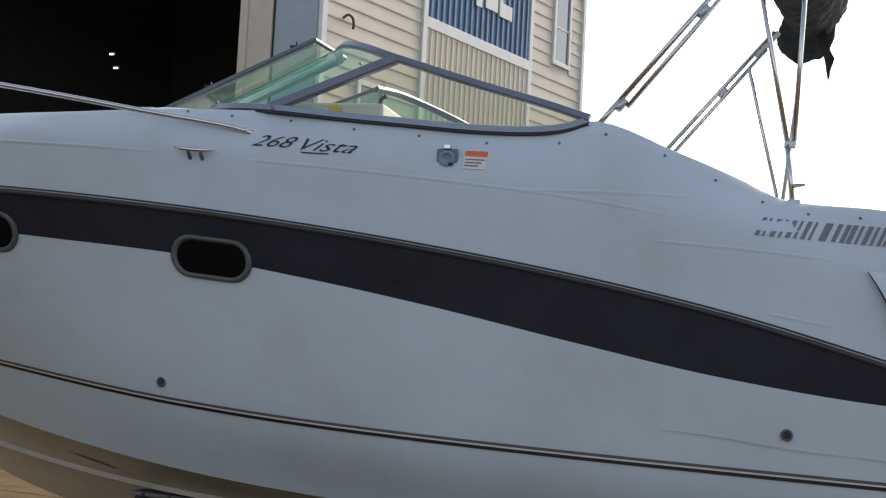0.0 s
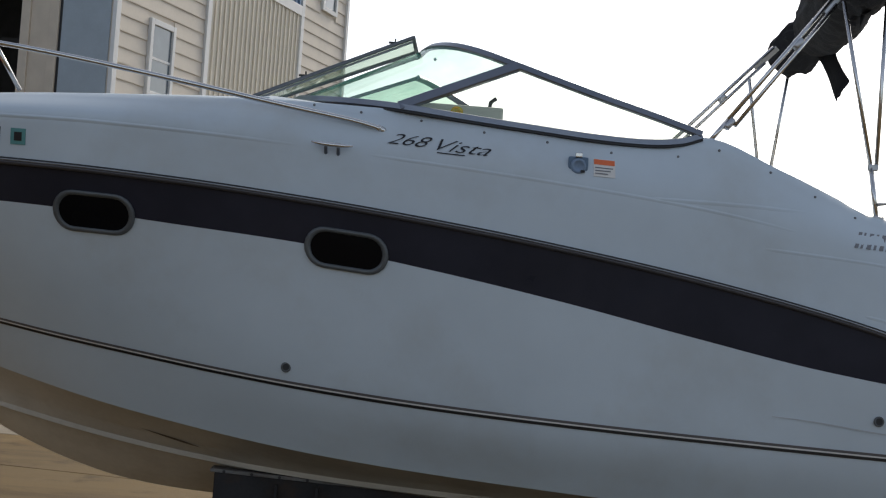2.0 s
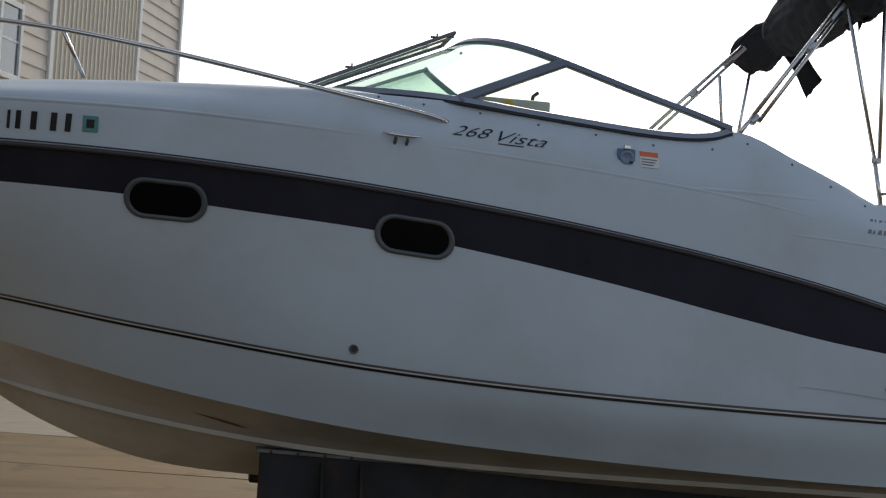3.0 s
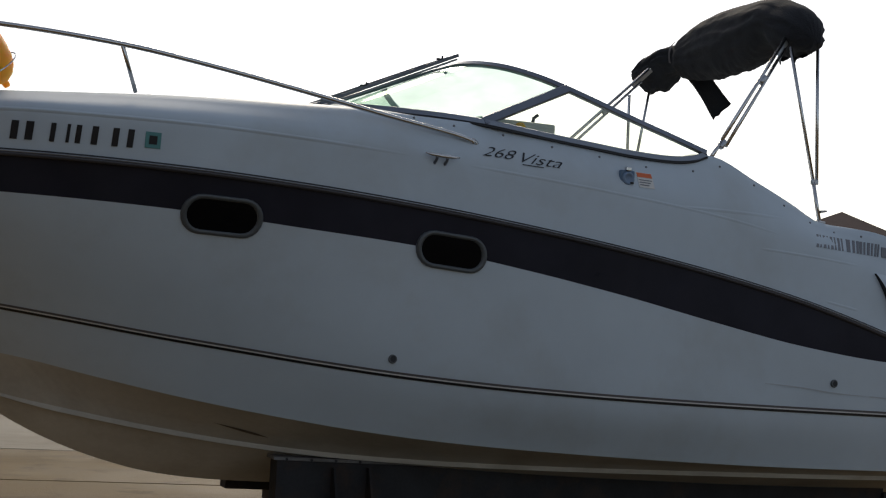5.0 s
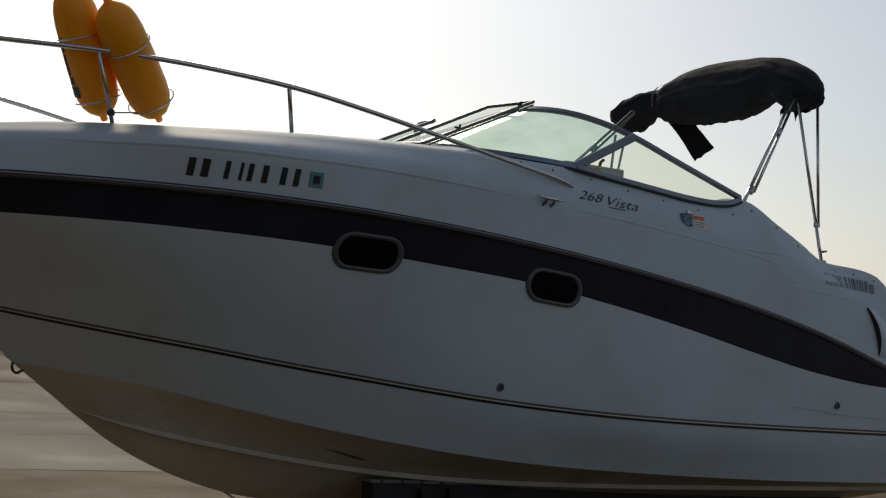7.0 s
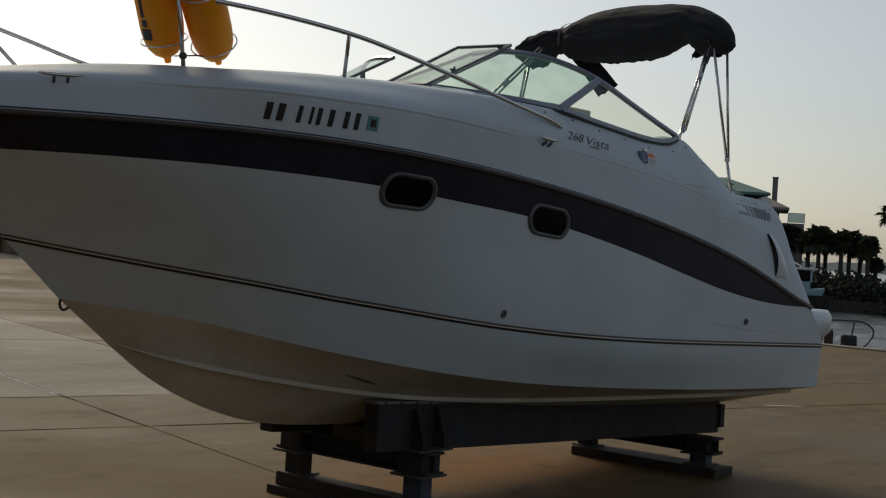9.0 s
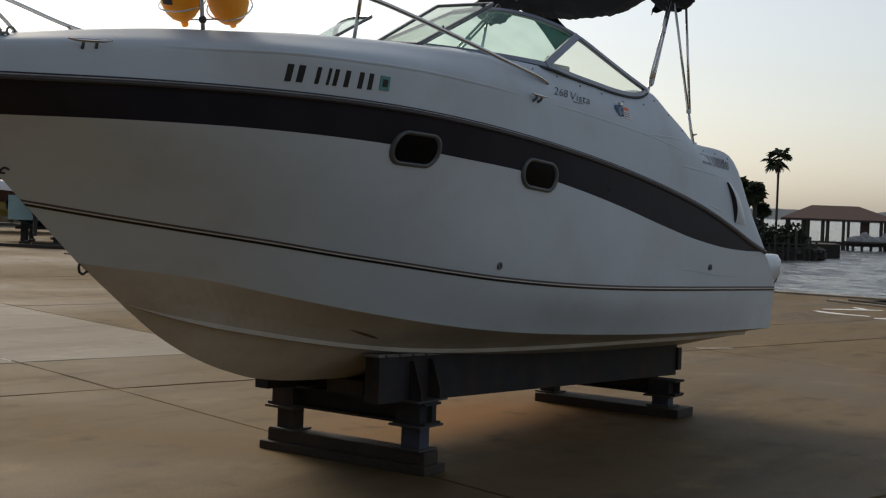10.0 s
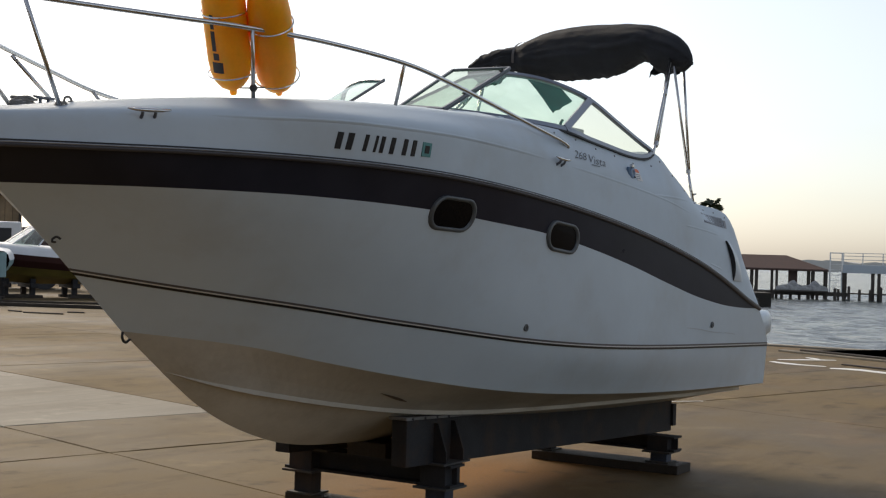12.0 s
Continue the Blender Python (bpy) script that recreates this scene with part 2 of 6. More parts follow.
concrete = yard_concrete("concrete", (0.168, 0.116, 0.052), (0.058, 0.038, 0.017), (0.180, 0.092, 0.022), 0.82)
concrete_pale = yard_concrete("concrete_pale", (0.326, 0.289, 0.228), (0.201, 0.170, 0.129), (0.218, 0.170, 0.109), 0.84, brush=0.8, tone=0.04)
joint_dirt = material("joint_dirt", (0.022, 0.018, 0.014), 0.95, vary=0.3)
seat_vinyl = material("seat_vinyl", (0.62, 0.64, 0.62), 0.5, vary=0.05, bump=0.03)
decal_black = material("decal_black", (0.012, 0.013, 0.018), 0.4, bump=0.0)
decal_grey = material("decal_grey", (0.17, 0.175, 0.19), 0.4, bump=0.0)
decal_teal = material("decal_teal", (0.10, 0.28, 0.28), 0.5, bump=0.0)
decal_orange = material("decal_orange", (0.75, 0.16, 0.05), 0.5, bump=0.0)
decal_white = material("decal_white", (0.72, 0.70, 0.66), 0.5, bump=0.0)
cap_grey = material("cap_grey", (0.20, 0.28, 0.40), 0.4, bump=0.02)
inlet_blue = material("inlet_blue", (0.11, 0.18, 0.27), 0.4, bump=0.02)


# ---- building blocks ----
def part(name, bm, mat, parent=None, label="", smooth=False):
    me = bpy.data.meshes.new(name)
    bmesh.ops.recalc_face_normals(bm, faces=bm.faces)
    bm.to_mesh(me)
    bm.free()
    if smooth:
        for p in me.polygons:
            p.use_smooth = True
    for x in mat if isinstance(mat, (list, tuple)) else [mat]:
        me.materials.append(x)
    ob = new(name, me)
    if parent:
        ob.parent = parent
    if label:
        tagged(ob, label)
    return ob


def thing(name, label, category, at=(0, 0, 0), group="", kind=""):
    ob = new(name)
    ob.empty_display_size = 0.1
    ob.matrix_world = at if isinstance(at, Matrix) else Matrix.Translation(at)
    return tagged(ob, label, category, group, kind)


def box(bm, x0, x1, y0, y1, z0, z1, bevel=0.0):
    r = bmesh.ops.create_cube(bm, size=1.0)
    vs = r["verts"]
    for v in vs:
        v.co = Vector(((x0 + x1) / 2 + v.co.x * (x1 - x0), (y0 + y1) / 2 + v.co.y * (y1 - y0), (z0 + z1) / 2 + v.co.z * (z1 - z0)))
    if bevel:
        es = list({e for v in vs for e in v.link_edges})
        bmesh.ops.bevel(bm, geom=es, offset=bevel, segments=2, affect="EDGES", profile=0.6)
    return bm


def boxes(*specs, bevel=0.0):
    bm = bmesh.new()
    for s in specs:
        box(bm, *s, bevel=bevel)
    return bm


def grid_mesh(bm, rows, closed=False, mat=0):
    """Faces between rows of points."""
    vs = [[bm.verts.new(p) for p in row] for row in rows]
    for a, b in zip(vs, vs[1:]):
        k = len(a)
        for i in range(k if closed else k - 1):
            q = [a[i], a[(i + 1) % k], b[(i + 1) % k], b[i]]
            if len({tuple(round(c, 6) for c in v.co) for v in q}) >= 3:
                try:
                    f = bm.faces.new(q)
                    f.material_index = mat
                except ValueError:
                    pass
    return vs


def tube(bm, pts, radius, sides=10, caps=True):
    """A round bar along points; radius one number or one per point."""
    pts = [Vector(p) for p in pts]
    rows, up = [], Vector((0.12, 0.33, 0.93)).normalized()
    for i, p in enumerate(pts):
        d = (pts[min(i + 1, len(pts) - 1)] - pts[max(i - 1, 0)]).normalized()
        if abs(d.dot(up)) > 0.95:
            up = Vector((1, 0.2, 0)).normalized()
        a = d.cross(up).normalized()
        b = d.cross(a)
        r = radius[i] if isinstance(radius, (list, tuple)) else radius
        rows.append([p + (a * math.cos(t) + b * math.sin(t)) * r for t in [2 * math.pi * k / sides for k in range(sides)]])
    vs = grid_mesh(bm, rows, closed=True)
    if caps:
        for ring in (vs[0], vs[-1]):
            bm.faces.new(ring)
    return bm


def smooth_path(pts, n=8):
    """Catmull-Rom through points."""
    p = [Vector(q) for q in pts]
    p = [2 * p[0] - p[1]] + p + [2 * p[-1] - p[-2]]
    out = []
    for i in range(1, len(p) - 2):
        for k in range(n):
            t = k / n
            a, b, c, d = p[i - 1 : i + 3]
            out.append(0.5 * ((2 * b) + (c - a) * t + (2 * a - 5 * b + 4 * c - d) * t * t + (3 * b - a - 3 * c + d) * t**3))
    out.append(p[-2])
    return out


def curve_of(table):
    """Smooth monotone interpolation through (x, value) pairs."""
    xs, ys = np.array([a for a, _ in table], float), np.array([b for _, b in table], float)
    h, d = np.diff(xs), np.diff(ys) / np.diff(xs)
    m = np.zeros(len(xs))
    m[0], m[-1] = d[0], d[-1]
    for i in range(1, len(xs) - 1):
        if d[i - 1] * d[i] > 0:
            w1, w2 = 2 * h[i] + h[i - 1], h[i] + 2 * h[i - 1]
            m[i] = (w1 + w2) / (w1 / d[i - 1] + w2 / d[i])

    def at(x):
        x = min(max(x, xs[0]), xs[-1])
        i = min(max(int(np.searchsorted(xs, x)) - 1, 0), len(h) - 1)
        t = (x - xs[i]) / h[i]
        return float(ys[i] * (1 + 2 * t) * (1 - t) ** 2 + h[i] * m[i] * t * (1 - t) ** 2 + ys[i + 1] * t * t * (3 - 2 * t) + h[i] * m[i + 1] * t * t * (t - 1))

    return at


# ---- the motorboat: lines of the hull ----
# Each line: half breadth and height along the boat, from stem to stern (bow towards -x).
LINES = {}
LINES["keel"] = ([(-2.03, 0.0), (4.0, 0.0)], [(-2.03, 1.09), (-1.75, 0.90), (-1.5, 0.775), (-1.25, 0.683), (-1.0, 0.617), (-0.7, 0.576), (-0.3, 0.552), (0.6, 0.52), (2.0, 0.465), (4.0, 0.41)])
LINES["strake"] = ([(-2.04, 0.0), (-1.8, 0.12), (-1.4, 0.24), (-1.0, 0.34), (-0.4, 0.44), (0.6, 0.58), (1.8, 0.78), (3.0, 0.94), (4.0, 1.0)], [(-2.04, 1.10), (-1.8, 1.033), (-1.4, 0.952), (-1.0, 0.883), (-0.6, 0.826), (-0.2, 0.783), (0.2, 0.755), (0.6, 0.737), (1.2, 0.723), (2.4, 0.710), (4.0, 0.690)])
LINES["chine"] = ([(-2.33, 0.0), (-2.2, 0.09), (-1.8, 0.33), (-1.4, 0.52), (-1.0, 0.68), (-0.6, 0.79), (-0.2, 0.88), (0.2, 0.95), (0.6, 0.99), (1.2, 1.04), (2.4, 1.14), (4.0, 1.24)], [(-2.33, 1.315), (-1.8, 1.242), (-1.4, 1.156), (-1.0, 1.075), (-0.6, 1.007), (-0.2, 0.949), (0.2, 0.904), (0.6, 0.870), (1.2, 0.832), (1.8, 0.802), (2.4, 0.779), (4.0, 0.742)])
LINES["line"] = ([(-2.664, 0.0), (-2.4, 0.200), (-2.0, 0.442), (-1.6, 0.63), (-1.2, 0.78), (-0.8, 0.90), (-0.4, 1.0), (0.0, 1.08), (0.6, 1.16), (1.2, 1.20), (1.8, 1.23), (3.0, 1.262), (4.0, 1.265)], [(-2.664, 1.604), (-2.4, 1.556), (-2.0, 1.493), (-1.6, 1.436), (-1.2, 1.377), (-0.8, 1.325), (-0.4, 1.275), (0.0, 1.232), (0.6, 1.185), (1.2, 1.153), (1.8, 1.130), (3.0, 1.095), (4.0, 1.066)])
LINES["stripe"] = ([(-3.165, 0.0), (-3.0, 0.205), (-2.6, 0.60), (-2.2, 0.825), (-1.8, 0.97), (-1.2, 1.09), (-0.6, 1.15), (0.0, 1.19), (0.6, 1.215), (1.8, 1.25), (3.0, 1.285), (3.68, 1.29)], [(-3.165, 2.015), (-2.6, 2.019), (-2.2, 2.018), (-1.8, 2.010), (-1.2, 1.987), (-0.6, 1.943), (0.0, 1.895), (0.6, 1.812), (1.2, 1.710), (1.8, 1.592), (2.4, 1.483), (3.0, 1.413), (3.4, 1.392), (3.68, 1.386)])
LINES["rail"] = ([(-3.45, 0.0), (-3.3, 0.20), (-3.0, 0.47), (-2.6, 0.73), (-2.2, 0.92), (-1.8, 1.055), (-1.2, 1.165), (-0.6, 1.205), (0.0, 1.22), (0.6, 1.235), (1.8, 1.26), (3.0, 1.29), (3.69, 1.292)], [(-3.45, 2.185), (-3.0, 2.190), (-2.6, 2.197), (-2.2, 2.199), (-1.8, 2.196), (-1.2, 2.180), (-0.6, 2.148), (0.0, 2.100), (0.6, 2.036), (1.2, 1.957), (1.8, 1.860), (2.4, 1.738), (3.0, 1.578), (3.4, 1.462), (3.69, 1.392)])
LINES["ledge"] = ([(-3.47, 0.0), (-3.3, 0.17), (-3.0, 0.43), (-2.6, 0.72), (-2.2, 0.935), (-1.8, 1.095), (-1.2, 1.185), (-0.6, 1.205), (0.0, 1.210), (0.6, 1.215), (1.8, 1.235), (2.6, 1.25), (3.2, 1.27), (3.70, 1.288)], [(-3.47, 2.30), (-3.0, 2.335), (-2.4, 2.364), (-1.8, 2.386), (-1.2, 2.386), (-0.6, 2.370), (0.0, 2.337), (0.6, 2.297), (1.2, 2.247), (1.8, 2.182), (2.4, 2.07), (3.0, 1.86), (3.4, 1.60), (3.70, 1.396)])
LINES["edge"] = ([(-3.40, 0.0), (-3.2, 0.12), (-3.0, 0.28), (-2.4, 0.64), (-1.8, 0.86), (-1.2, 0.99), (-0.6, 1.055), (0.0, 1.09), (0.6, 1.10), (1.8, 1.10), (2.6, 1.11), (3.0, 1.15), (3.3, 1.20), (3.705, 1.285)], [(-3.40, 2.322), (-3.0, 2.382), (-2.7, 2.428), (-2.4, 2.462), (-1.8, 2.500), (-1.2, 2.530), (-0.6, 2.545), (-0.1, 2.558), (0.4, 2.552), (0.75, 2.522), (1.05, 2.500), (1.35, 2.478), (1.6, 2.480), (1.8, 2.530), (2.17, 2.402), (2.41, 2.303), (2.63, 2.208), (3.0, 2.178), (3.15, 2.14), (3.28, 2.03), (3.45, 1.76), (3.705, 1.400)])
CURVES = {k: (curve_of(a), curve_of(b), max(a[0][0], b[0][0]), min(a[-1][0], b[-1][0])) for k, (a, b) in LINES.items()}


def line_point(name, u, side=-1, out=0.0):
    by, bz, x0, x1 = CURVES[name]
    x = x0 + (x1 - x0) * u
    y = by(x)
    return Vector((x, side * (y + out * min(1, y * 6)), bz(x)))


def stations(n, dense=1.7):
    return [(i / n) ** dense * 0.45 + (i / n) * 0.55 for i in range(n + 1)]


def between(lines, u, steps, side=-1):
    """Points of one section, through the given lines, smoothly."""
    pts = [line_point(k, u, side) for k in lines]
    s = [float(i) for i in range(len(pts))]
    fx, fy, fz = (curve_of(list(zip(s, [p[i] for p in pts]))) for i in range(3))
    return [Vector((fx(t), fy(t), fz(t))) for t in np.linspace(0, len(pts) - 1, steps * (len(pts) - 1) + 1)]


def side_y(x, z, names=("chine", "line", "stripe", "rail")):
    pts = sorted((CURVES[k][1](x), CURVES[k][0](x)) for k in names)
    return curve_of(pts)(z)


def deck_y(x, z):
    return side_y(x, z, ("rail", "ledge", "edge"))


boat = thing("motorboat", "white cabin cruiser with dark stripe resting on steel stands", "boat")

# the smooth side runs through all four lines, so stripe and topsides are cut from the same section
def band(lines_all, lo, hi, steps, n=90):
    bm = bmesh.new()
    for side in (-1, 1):
        rows = []
        for u in stations(n):
            sec = between(lines_all, u, steps, side)
            rows.append(sec[lo * steps : hi * steps + 1])
        grid_mesh(bm, rows)
    # the two sides stay apart along the stem, which keeps it sharp
    bmesh.ops.remove_doubles(bm, verts=[v for v in bm.verts if abs(v.co.y) > 0.0005], dist=0.0008)
    return bm


SIDE = ["chine", "line", "stripe", "rail"]
hull = part("hull", band(SIDE, 0, 2, 6), gelcoat, boat, "white gelcoat topsides with faint scuffs", smooth=True)
part("stripe", band(SIDE, 2, 3, 5), stripe_navy, boat, "dark charcoal painted stripe", smooth=True)


def bottom():
    """Vee bottom with one spray strake standing proud."""
    bm = bmesh.new()
    for side in (-1, 1):
        rows = []
        for u in stations(80):
            k, s, c = (line_point(a, u, side) for a in ("keel", "strake", "chine"))
            w = min(1.0, abs(s.y) * 5)
            lip = s + Vector((0, side * 0.030 * w, 0.004 * w))
            low = s + Vector((0, side * 0.028 * w, -0.022 * w))
            rows.append([k, k.lerp(s, 0.33) - Vector((0, 0, 0.006 * w)), k.lerp(s, 0.66) - Vector((0, 0, 0.008 * w)), s + Vector((0, side * -0.02 * w, -0.024 * w)), low, lip, lip.lerp(c, 0.3) + Vector((0, 0, 0.006 * w)), lip.lerp(c, 0.65) + Vector((0, 0, 0.004 * w)), c])
        grid_mesh(bm, rows)
    bmesh.ops.remove_doubles(bm, verts=bm.verts, dist=0.0008)
    return bm


part("bottom", bottom(), bottom_paint, boat, "stained beige vee bottom with spray strakes")


def transom():
    bm = bmesh.new()
    left, right = [], []
    for k in ("keel", "strake", "chine", "line", "stripe", "rail", "edge"):
        left.append(line_point(k, 1.0, -1))
        right.append(line_point(k, 1.0, 1))
    rows = []
    for a, b in zip(left, right):
        rows.append([a.lerp(b, i / 8) for i in range(9)])
    grid_mesh(bm, rows)
    bmesh.ops.remove_doubles(bm, verts=bm.verts, dist=0.0008)
    return bm


part("transom", transom(), gelcoat, boat)


def deck():
    """Side of the deck moulding from rub rail over the rounded edge, fore deck crown and cockpit coaming."""
    bm = bmesh.new()
    for side in (-1, 1):
        rows = []
        for u in stations(110, 1.2):
            sec = between(["rail", "ledge", "edge"], u, 6, side)
            x = sec[-1].x
            e = sec[-1]
            inner = []
            if x < -0.28:
                crown = (0.012 + 0.098 * max(0, min(1, (x + 2.5) / 1.9))) * min(1, abs(e.y) / 0.9)
                for k in range(1, 9):
                    s = k / 8
                    inner.append(Vector((e.x, e.y * (1 - s), e.z + crown * (1 - (1 - s) ** 2))))
            else:
                w = min(1, (x + 0.28) / 0.3)
                for k in range(1, 9):
                    s = k / 8
                    yy = abs(e.y) - (0.02 + 0.13 * min(1, s * 2)) * w - abs(e.y) * s * (1 - w)
                    crown = 0.11 * (1 - (1 - s) ** 2) * (1 - w)
                    zz = e.z + 0.012 * min(1, s * 4) + crown - (max(0, s - 0.5) * 2 * (e.z - 1.55)) * w
                    inner.append(Vector((e.x, side * max(0, yy), zz)))
            rows.append(sec + inner)
        grid_mesh(bm, rows)
    bmesh.ops.remove_doubles(bm, verts=bm.verts, dist=0.0008)
    return bm


part("deck", deck(), deck_gelcoat, boat, "white moulded deck and coaming", smooth=True)


def strip_along(line, offset, half, out, n=110):
    """A raised band following a hull line from stem to stern on both sides; offset: height above the line."""
    bm = bmesh.new()
    for side in (-1, 1):
        rows = []
        for u in stations(n):
            sec = between(SIDE, u, 14, side)
            zs, z0 = [p.z for p in sec], line_point(line, u, side).z + offset
            row = []
            for dz, o in ((-half, 0.0), (-half, out), (half, out), (half, 0.0)):
                x, y = np.interp(z0 + dz, zs, [p.x for p in sec]), np.interp(z0 + dz, zs, [abs(p.y) for p in sec])
                row.append(Vector((x - (o if y < 0.02 else 0), side * (y + o * min(1, y * 20)), z0 + dz)))
            rows.append(row)
        grid_mesh(bm, rows)
    return bm


part("pinstripe", strip_along("line", 0.0, 0.007, 0.004), black_line, boat, "thin black pinstripe")
part("pinstripe", strip_along("line", 0.0205, 0.006, 0.003), grey_line, boat, "thin grey pinstripe")
part("pinstripe", strip_along("line", 0.0105, 0.0032, 0.0035), decal_white, boat, "thin white pinstripe")


def rail_strip(profile):
    """A moulding along the rub rail line; profile: (out, up) pairs."""
    bm = bmesh.new()
    for side in (-1, 1):
        rows = []
        for u in stations(100):
            p = line_point("rail", u, side)
            rows.append([Vector((p.x, p.y + side * o * min(1, 0.2 + abs(p.y) * 3), p.z + d)) for o, d in profile])
        grid_mesh(bm, rows)
    return bm


part("rub_rail", rail_strip([(0.0, -0.026), (0.010, -0.024), (0.015, -0.016), (0.015, -0.0065), (0.0, -0.0055)]), rub_vinyl, boat, "dark vinyl rub rail", smooth=True)
part("rail_insert", rail_strip([(0.0, -0.0065), (0.017, -0.0065), (0.020, -0.003), (0.017, 0.0005), (0.0, 0.0005)]), rail_steel, boat, "thin worn metal rail insert")
part("rail_joint", rail_strip([(0.0, 0.0005), (0.013, 0.0005), (0.012, 0.0085), (0.0, 0.0095)]), black_rubber, boat, "black joint line above the rub rail")


# dark dent-like smear on the bottom
def smear():
    bm = bmesh.new()
    rows = []
    for i in range(13):
        v = i / 12
        p = Vector((-0.80 + 0.30 * v, -0.545 + 0.004 * v, 0.943 - 0.076 * v))
        w = 0.012 * math.sin(math.pi * v) ** 0.8 * (0.5 + v) + 0.0005
        n = Vector((0.2, 0.47, 0.856)) * -0.004
        up = Vector((0.05, -0.86, 0.48))
        rows.append([p + n - up * w, p + n + up * w])
    grid_mesh(bm, rows)
    return bm


part("smear", smear(), material("dark_smear", (0.13, 0.10, 0.075), 0.7, vary=0.3, scale=20), boat, "dark smear on the bottom")

# ---- boat fittings ----
def plate_on(fy, x0, x1, z0, z1, slope=0.0, out=0.004, nx=6, nz=2, side=-1, skew=0.0):
    """A thin plate lying on the boat's side; slope: fall of z along x, skew: lean of the upright edges."""
    bm = bmesh.new()
    front, back = [], []
    for j in range(nz + 1):
        fr, bk = [], []
        for i in range(nx + 1):
            v = j / nz
            x = x0 + (x1 - x0) * i / nx + skew * v
            z = z0 + (z1 - z0) * v + slope * (x - x0)
            y = fy(x, z)
            fr.append(Vector((x, side * (y + out), z)))
            bk.append(Vector((x, side * (y - 0.004), z)))
        front.append(fr)
        back.append(bk)
    grid_mesh(bm, front)
    grid_mesh(bm, [front[0], back[0]])
    grid_mesh(bm, [front[-1], back[-1]])
    grid_mesh(bm, [[r[0] for r in front], [r[0] for r in back]])
    grid_mesh(bm, [[r[-1] for r in front], [r[-1] for r in back]])
    return bm


def stadium(n=10, half=0.115, r=0.068):
    pts = []
    for k in range(n + 1):
        a = math.pi * k / n - math.pi / 2
        pts.append((half + r * math.cos(a), r * math.sin(a)))
    for k in range(n + 1):
        a = math.pi * k / n + math.pi / 2
        pts.append((-half + r * math.cos(a), r * math.sin(a)))
    return pts


def portlight(cx, cz, slope, side):
    """Oval opening port: stepped frame round a dark lens."""
    def place(p, out):
        x, z = cx + p[0], cz + p[1] + slope * p[0]
        return Vector((x, side * (side_y(x, z) + out), z))

    bm = bmesh.new()
    rings = [(0.101, 0.093, -0.004), (0.101, 0.093, 0.012), (0.100, 0.088, 0.019), (0.097, 0.079, 0.020), (0.095, 0.072, 0.013), (0.094, 0.068, -0.006)]
    grid_mesh(bm, [[place(p, o) for p in stadium(10, h, r)] for h, r, o in rings], closed=True)
    frame_ob = part("portlight", bm, port_grey, boat, "oval portlight with grey frame", smooth=True)
    bm = bmesh.new()
    rim = [bm.verts.new(place(p, 0.0075)) for p in stadium(10, 0.094, 0.071)]
    mid = [bm.verts.new(place((p[0] * 0.6, p[1] * 0.5), 0.0085)) for p in stadium(10, 0.094, 0.071)]
    n = len(rim)
    for k in range(n):
        bm.faces.new([rim[k], rim[(k + 1) % n], mid[(k + 1) % n], mid[k]])
    bm.faces.new(mid)
    part("lens", bm, dark_lens, frame_ob, "near-black glazing")


for side in (-1, 1):
    portlight(0.183, 1.877, -0.085, side)
    portlight(-0.990, 1.970, -0.040, side)


def through_hull(x, z):
    y = side_y(x, z)
    bm = bmesh.new()
    prof = [(0.023, -0.004), (0.024, 0.006), (0.020, 0.010), (0.015, 0.009), (0.013, -0.012)]
    grid_mesh(bm, [[Vector((x + r * math.cos(a), -(y + o), z + r * math.sin(a))) for a in [k * math.pi / 8 for k in range(16)]] for r, o in prof], closed=True)
    ob = part("drain_fitting", bm, port_grey, boat, "chromed drain outlet", smooth=True)
    bm = bmesh.new()
    bm.faces.new([bm.verts.new((x + 0.0165 * math.cos(k * math.pi / 6), -(y + 0.0092), z + 0.0165 * math.sin(k * math.pi / 6))) for k in range(12)])
    part("bore", bm, black_rubber, ob)


through_hull(-0.06, 1.325)
through_hull(2.643, 1.277)


def cleat(centre, along, out, length=0.19):
    """Horn cleat on the deck side: a tapered bar on two legs."""
    c, d, o = Vector(centre), Vector(along).normalized(), Vector(out).normalized()
    bm = bmesh.new()
    tube(bm, [c + d * length * s + Vector((0, 0, h)) for s, h in ((-0.5, 0.005), (-0.3, 0.001), (0, 0.0), (0.3, 0.001), (0.5, 0.005))], [0.004, 0.009, 0.011, 0.009, 0.004], 8)
    ob = part("cleat", bm, stainless, boat, "stainless horn cleat", smooth=True)
    for s in (-0.15, 0.15):
        p = c + d * length * s
        bm = bmesh.new()
        tube(bm, [p, p - o * 0.012 - Vector((0, 0, 0.018)), p - o * 0.046 - Vector((0, 0, 0.028))], [0.0085, 0.0075, 0.009], 8)
        part("cleat_leg", bm, frame_dark, ob, smooth=True)


cleat((0.085, -deck_y(0.085, 2.34) - 0.034, 2.350), (1, 0, -0.05), (0, -1, 0.3))
cleat((-2.812, -deck_y(-2.812, 2.345) - 0.036, 2.357), (0.86, -0.48, 0.02), (-0.48, -0.86, 0.3), 0.20)

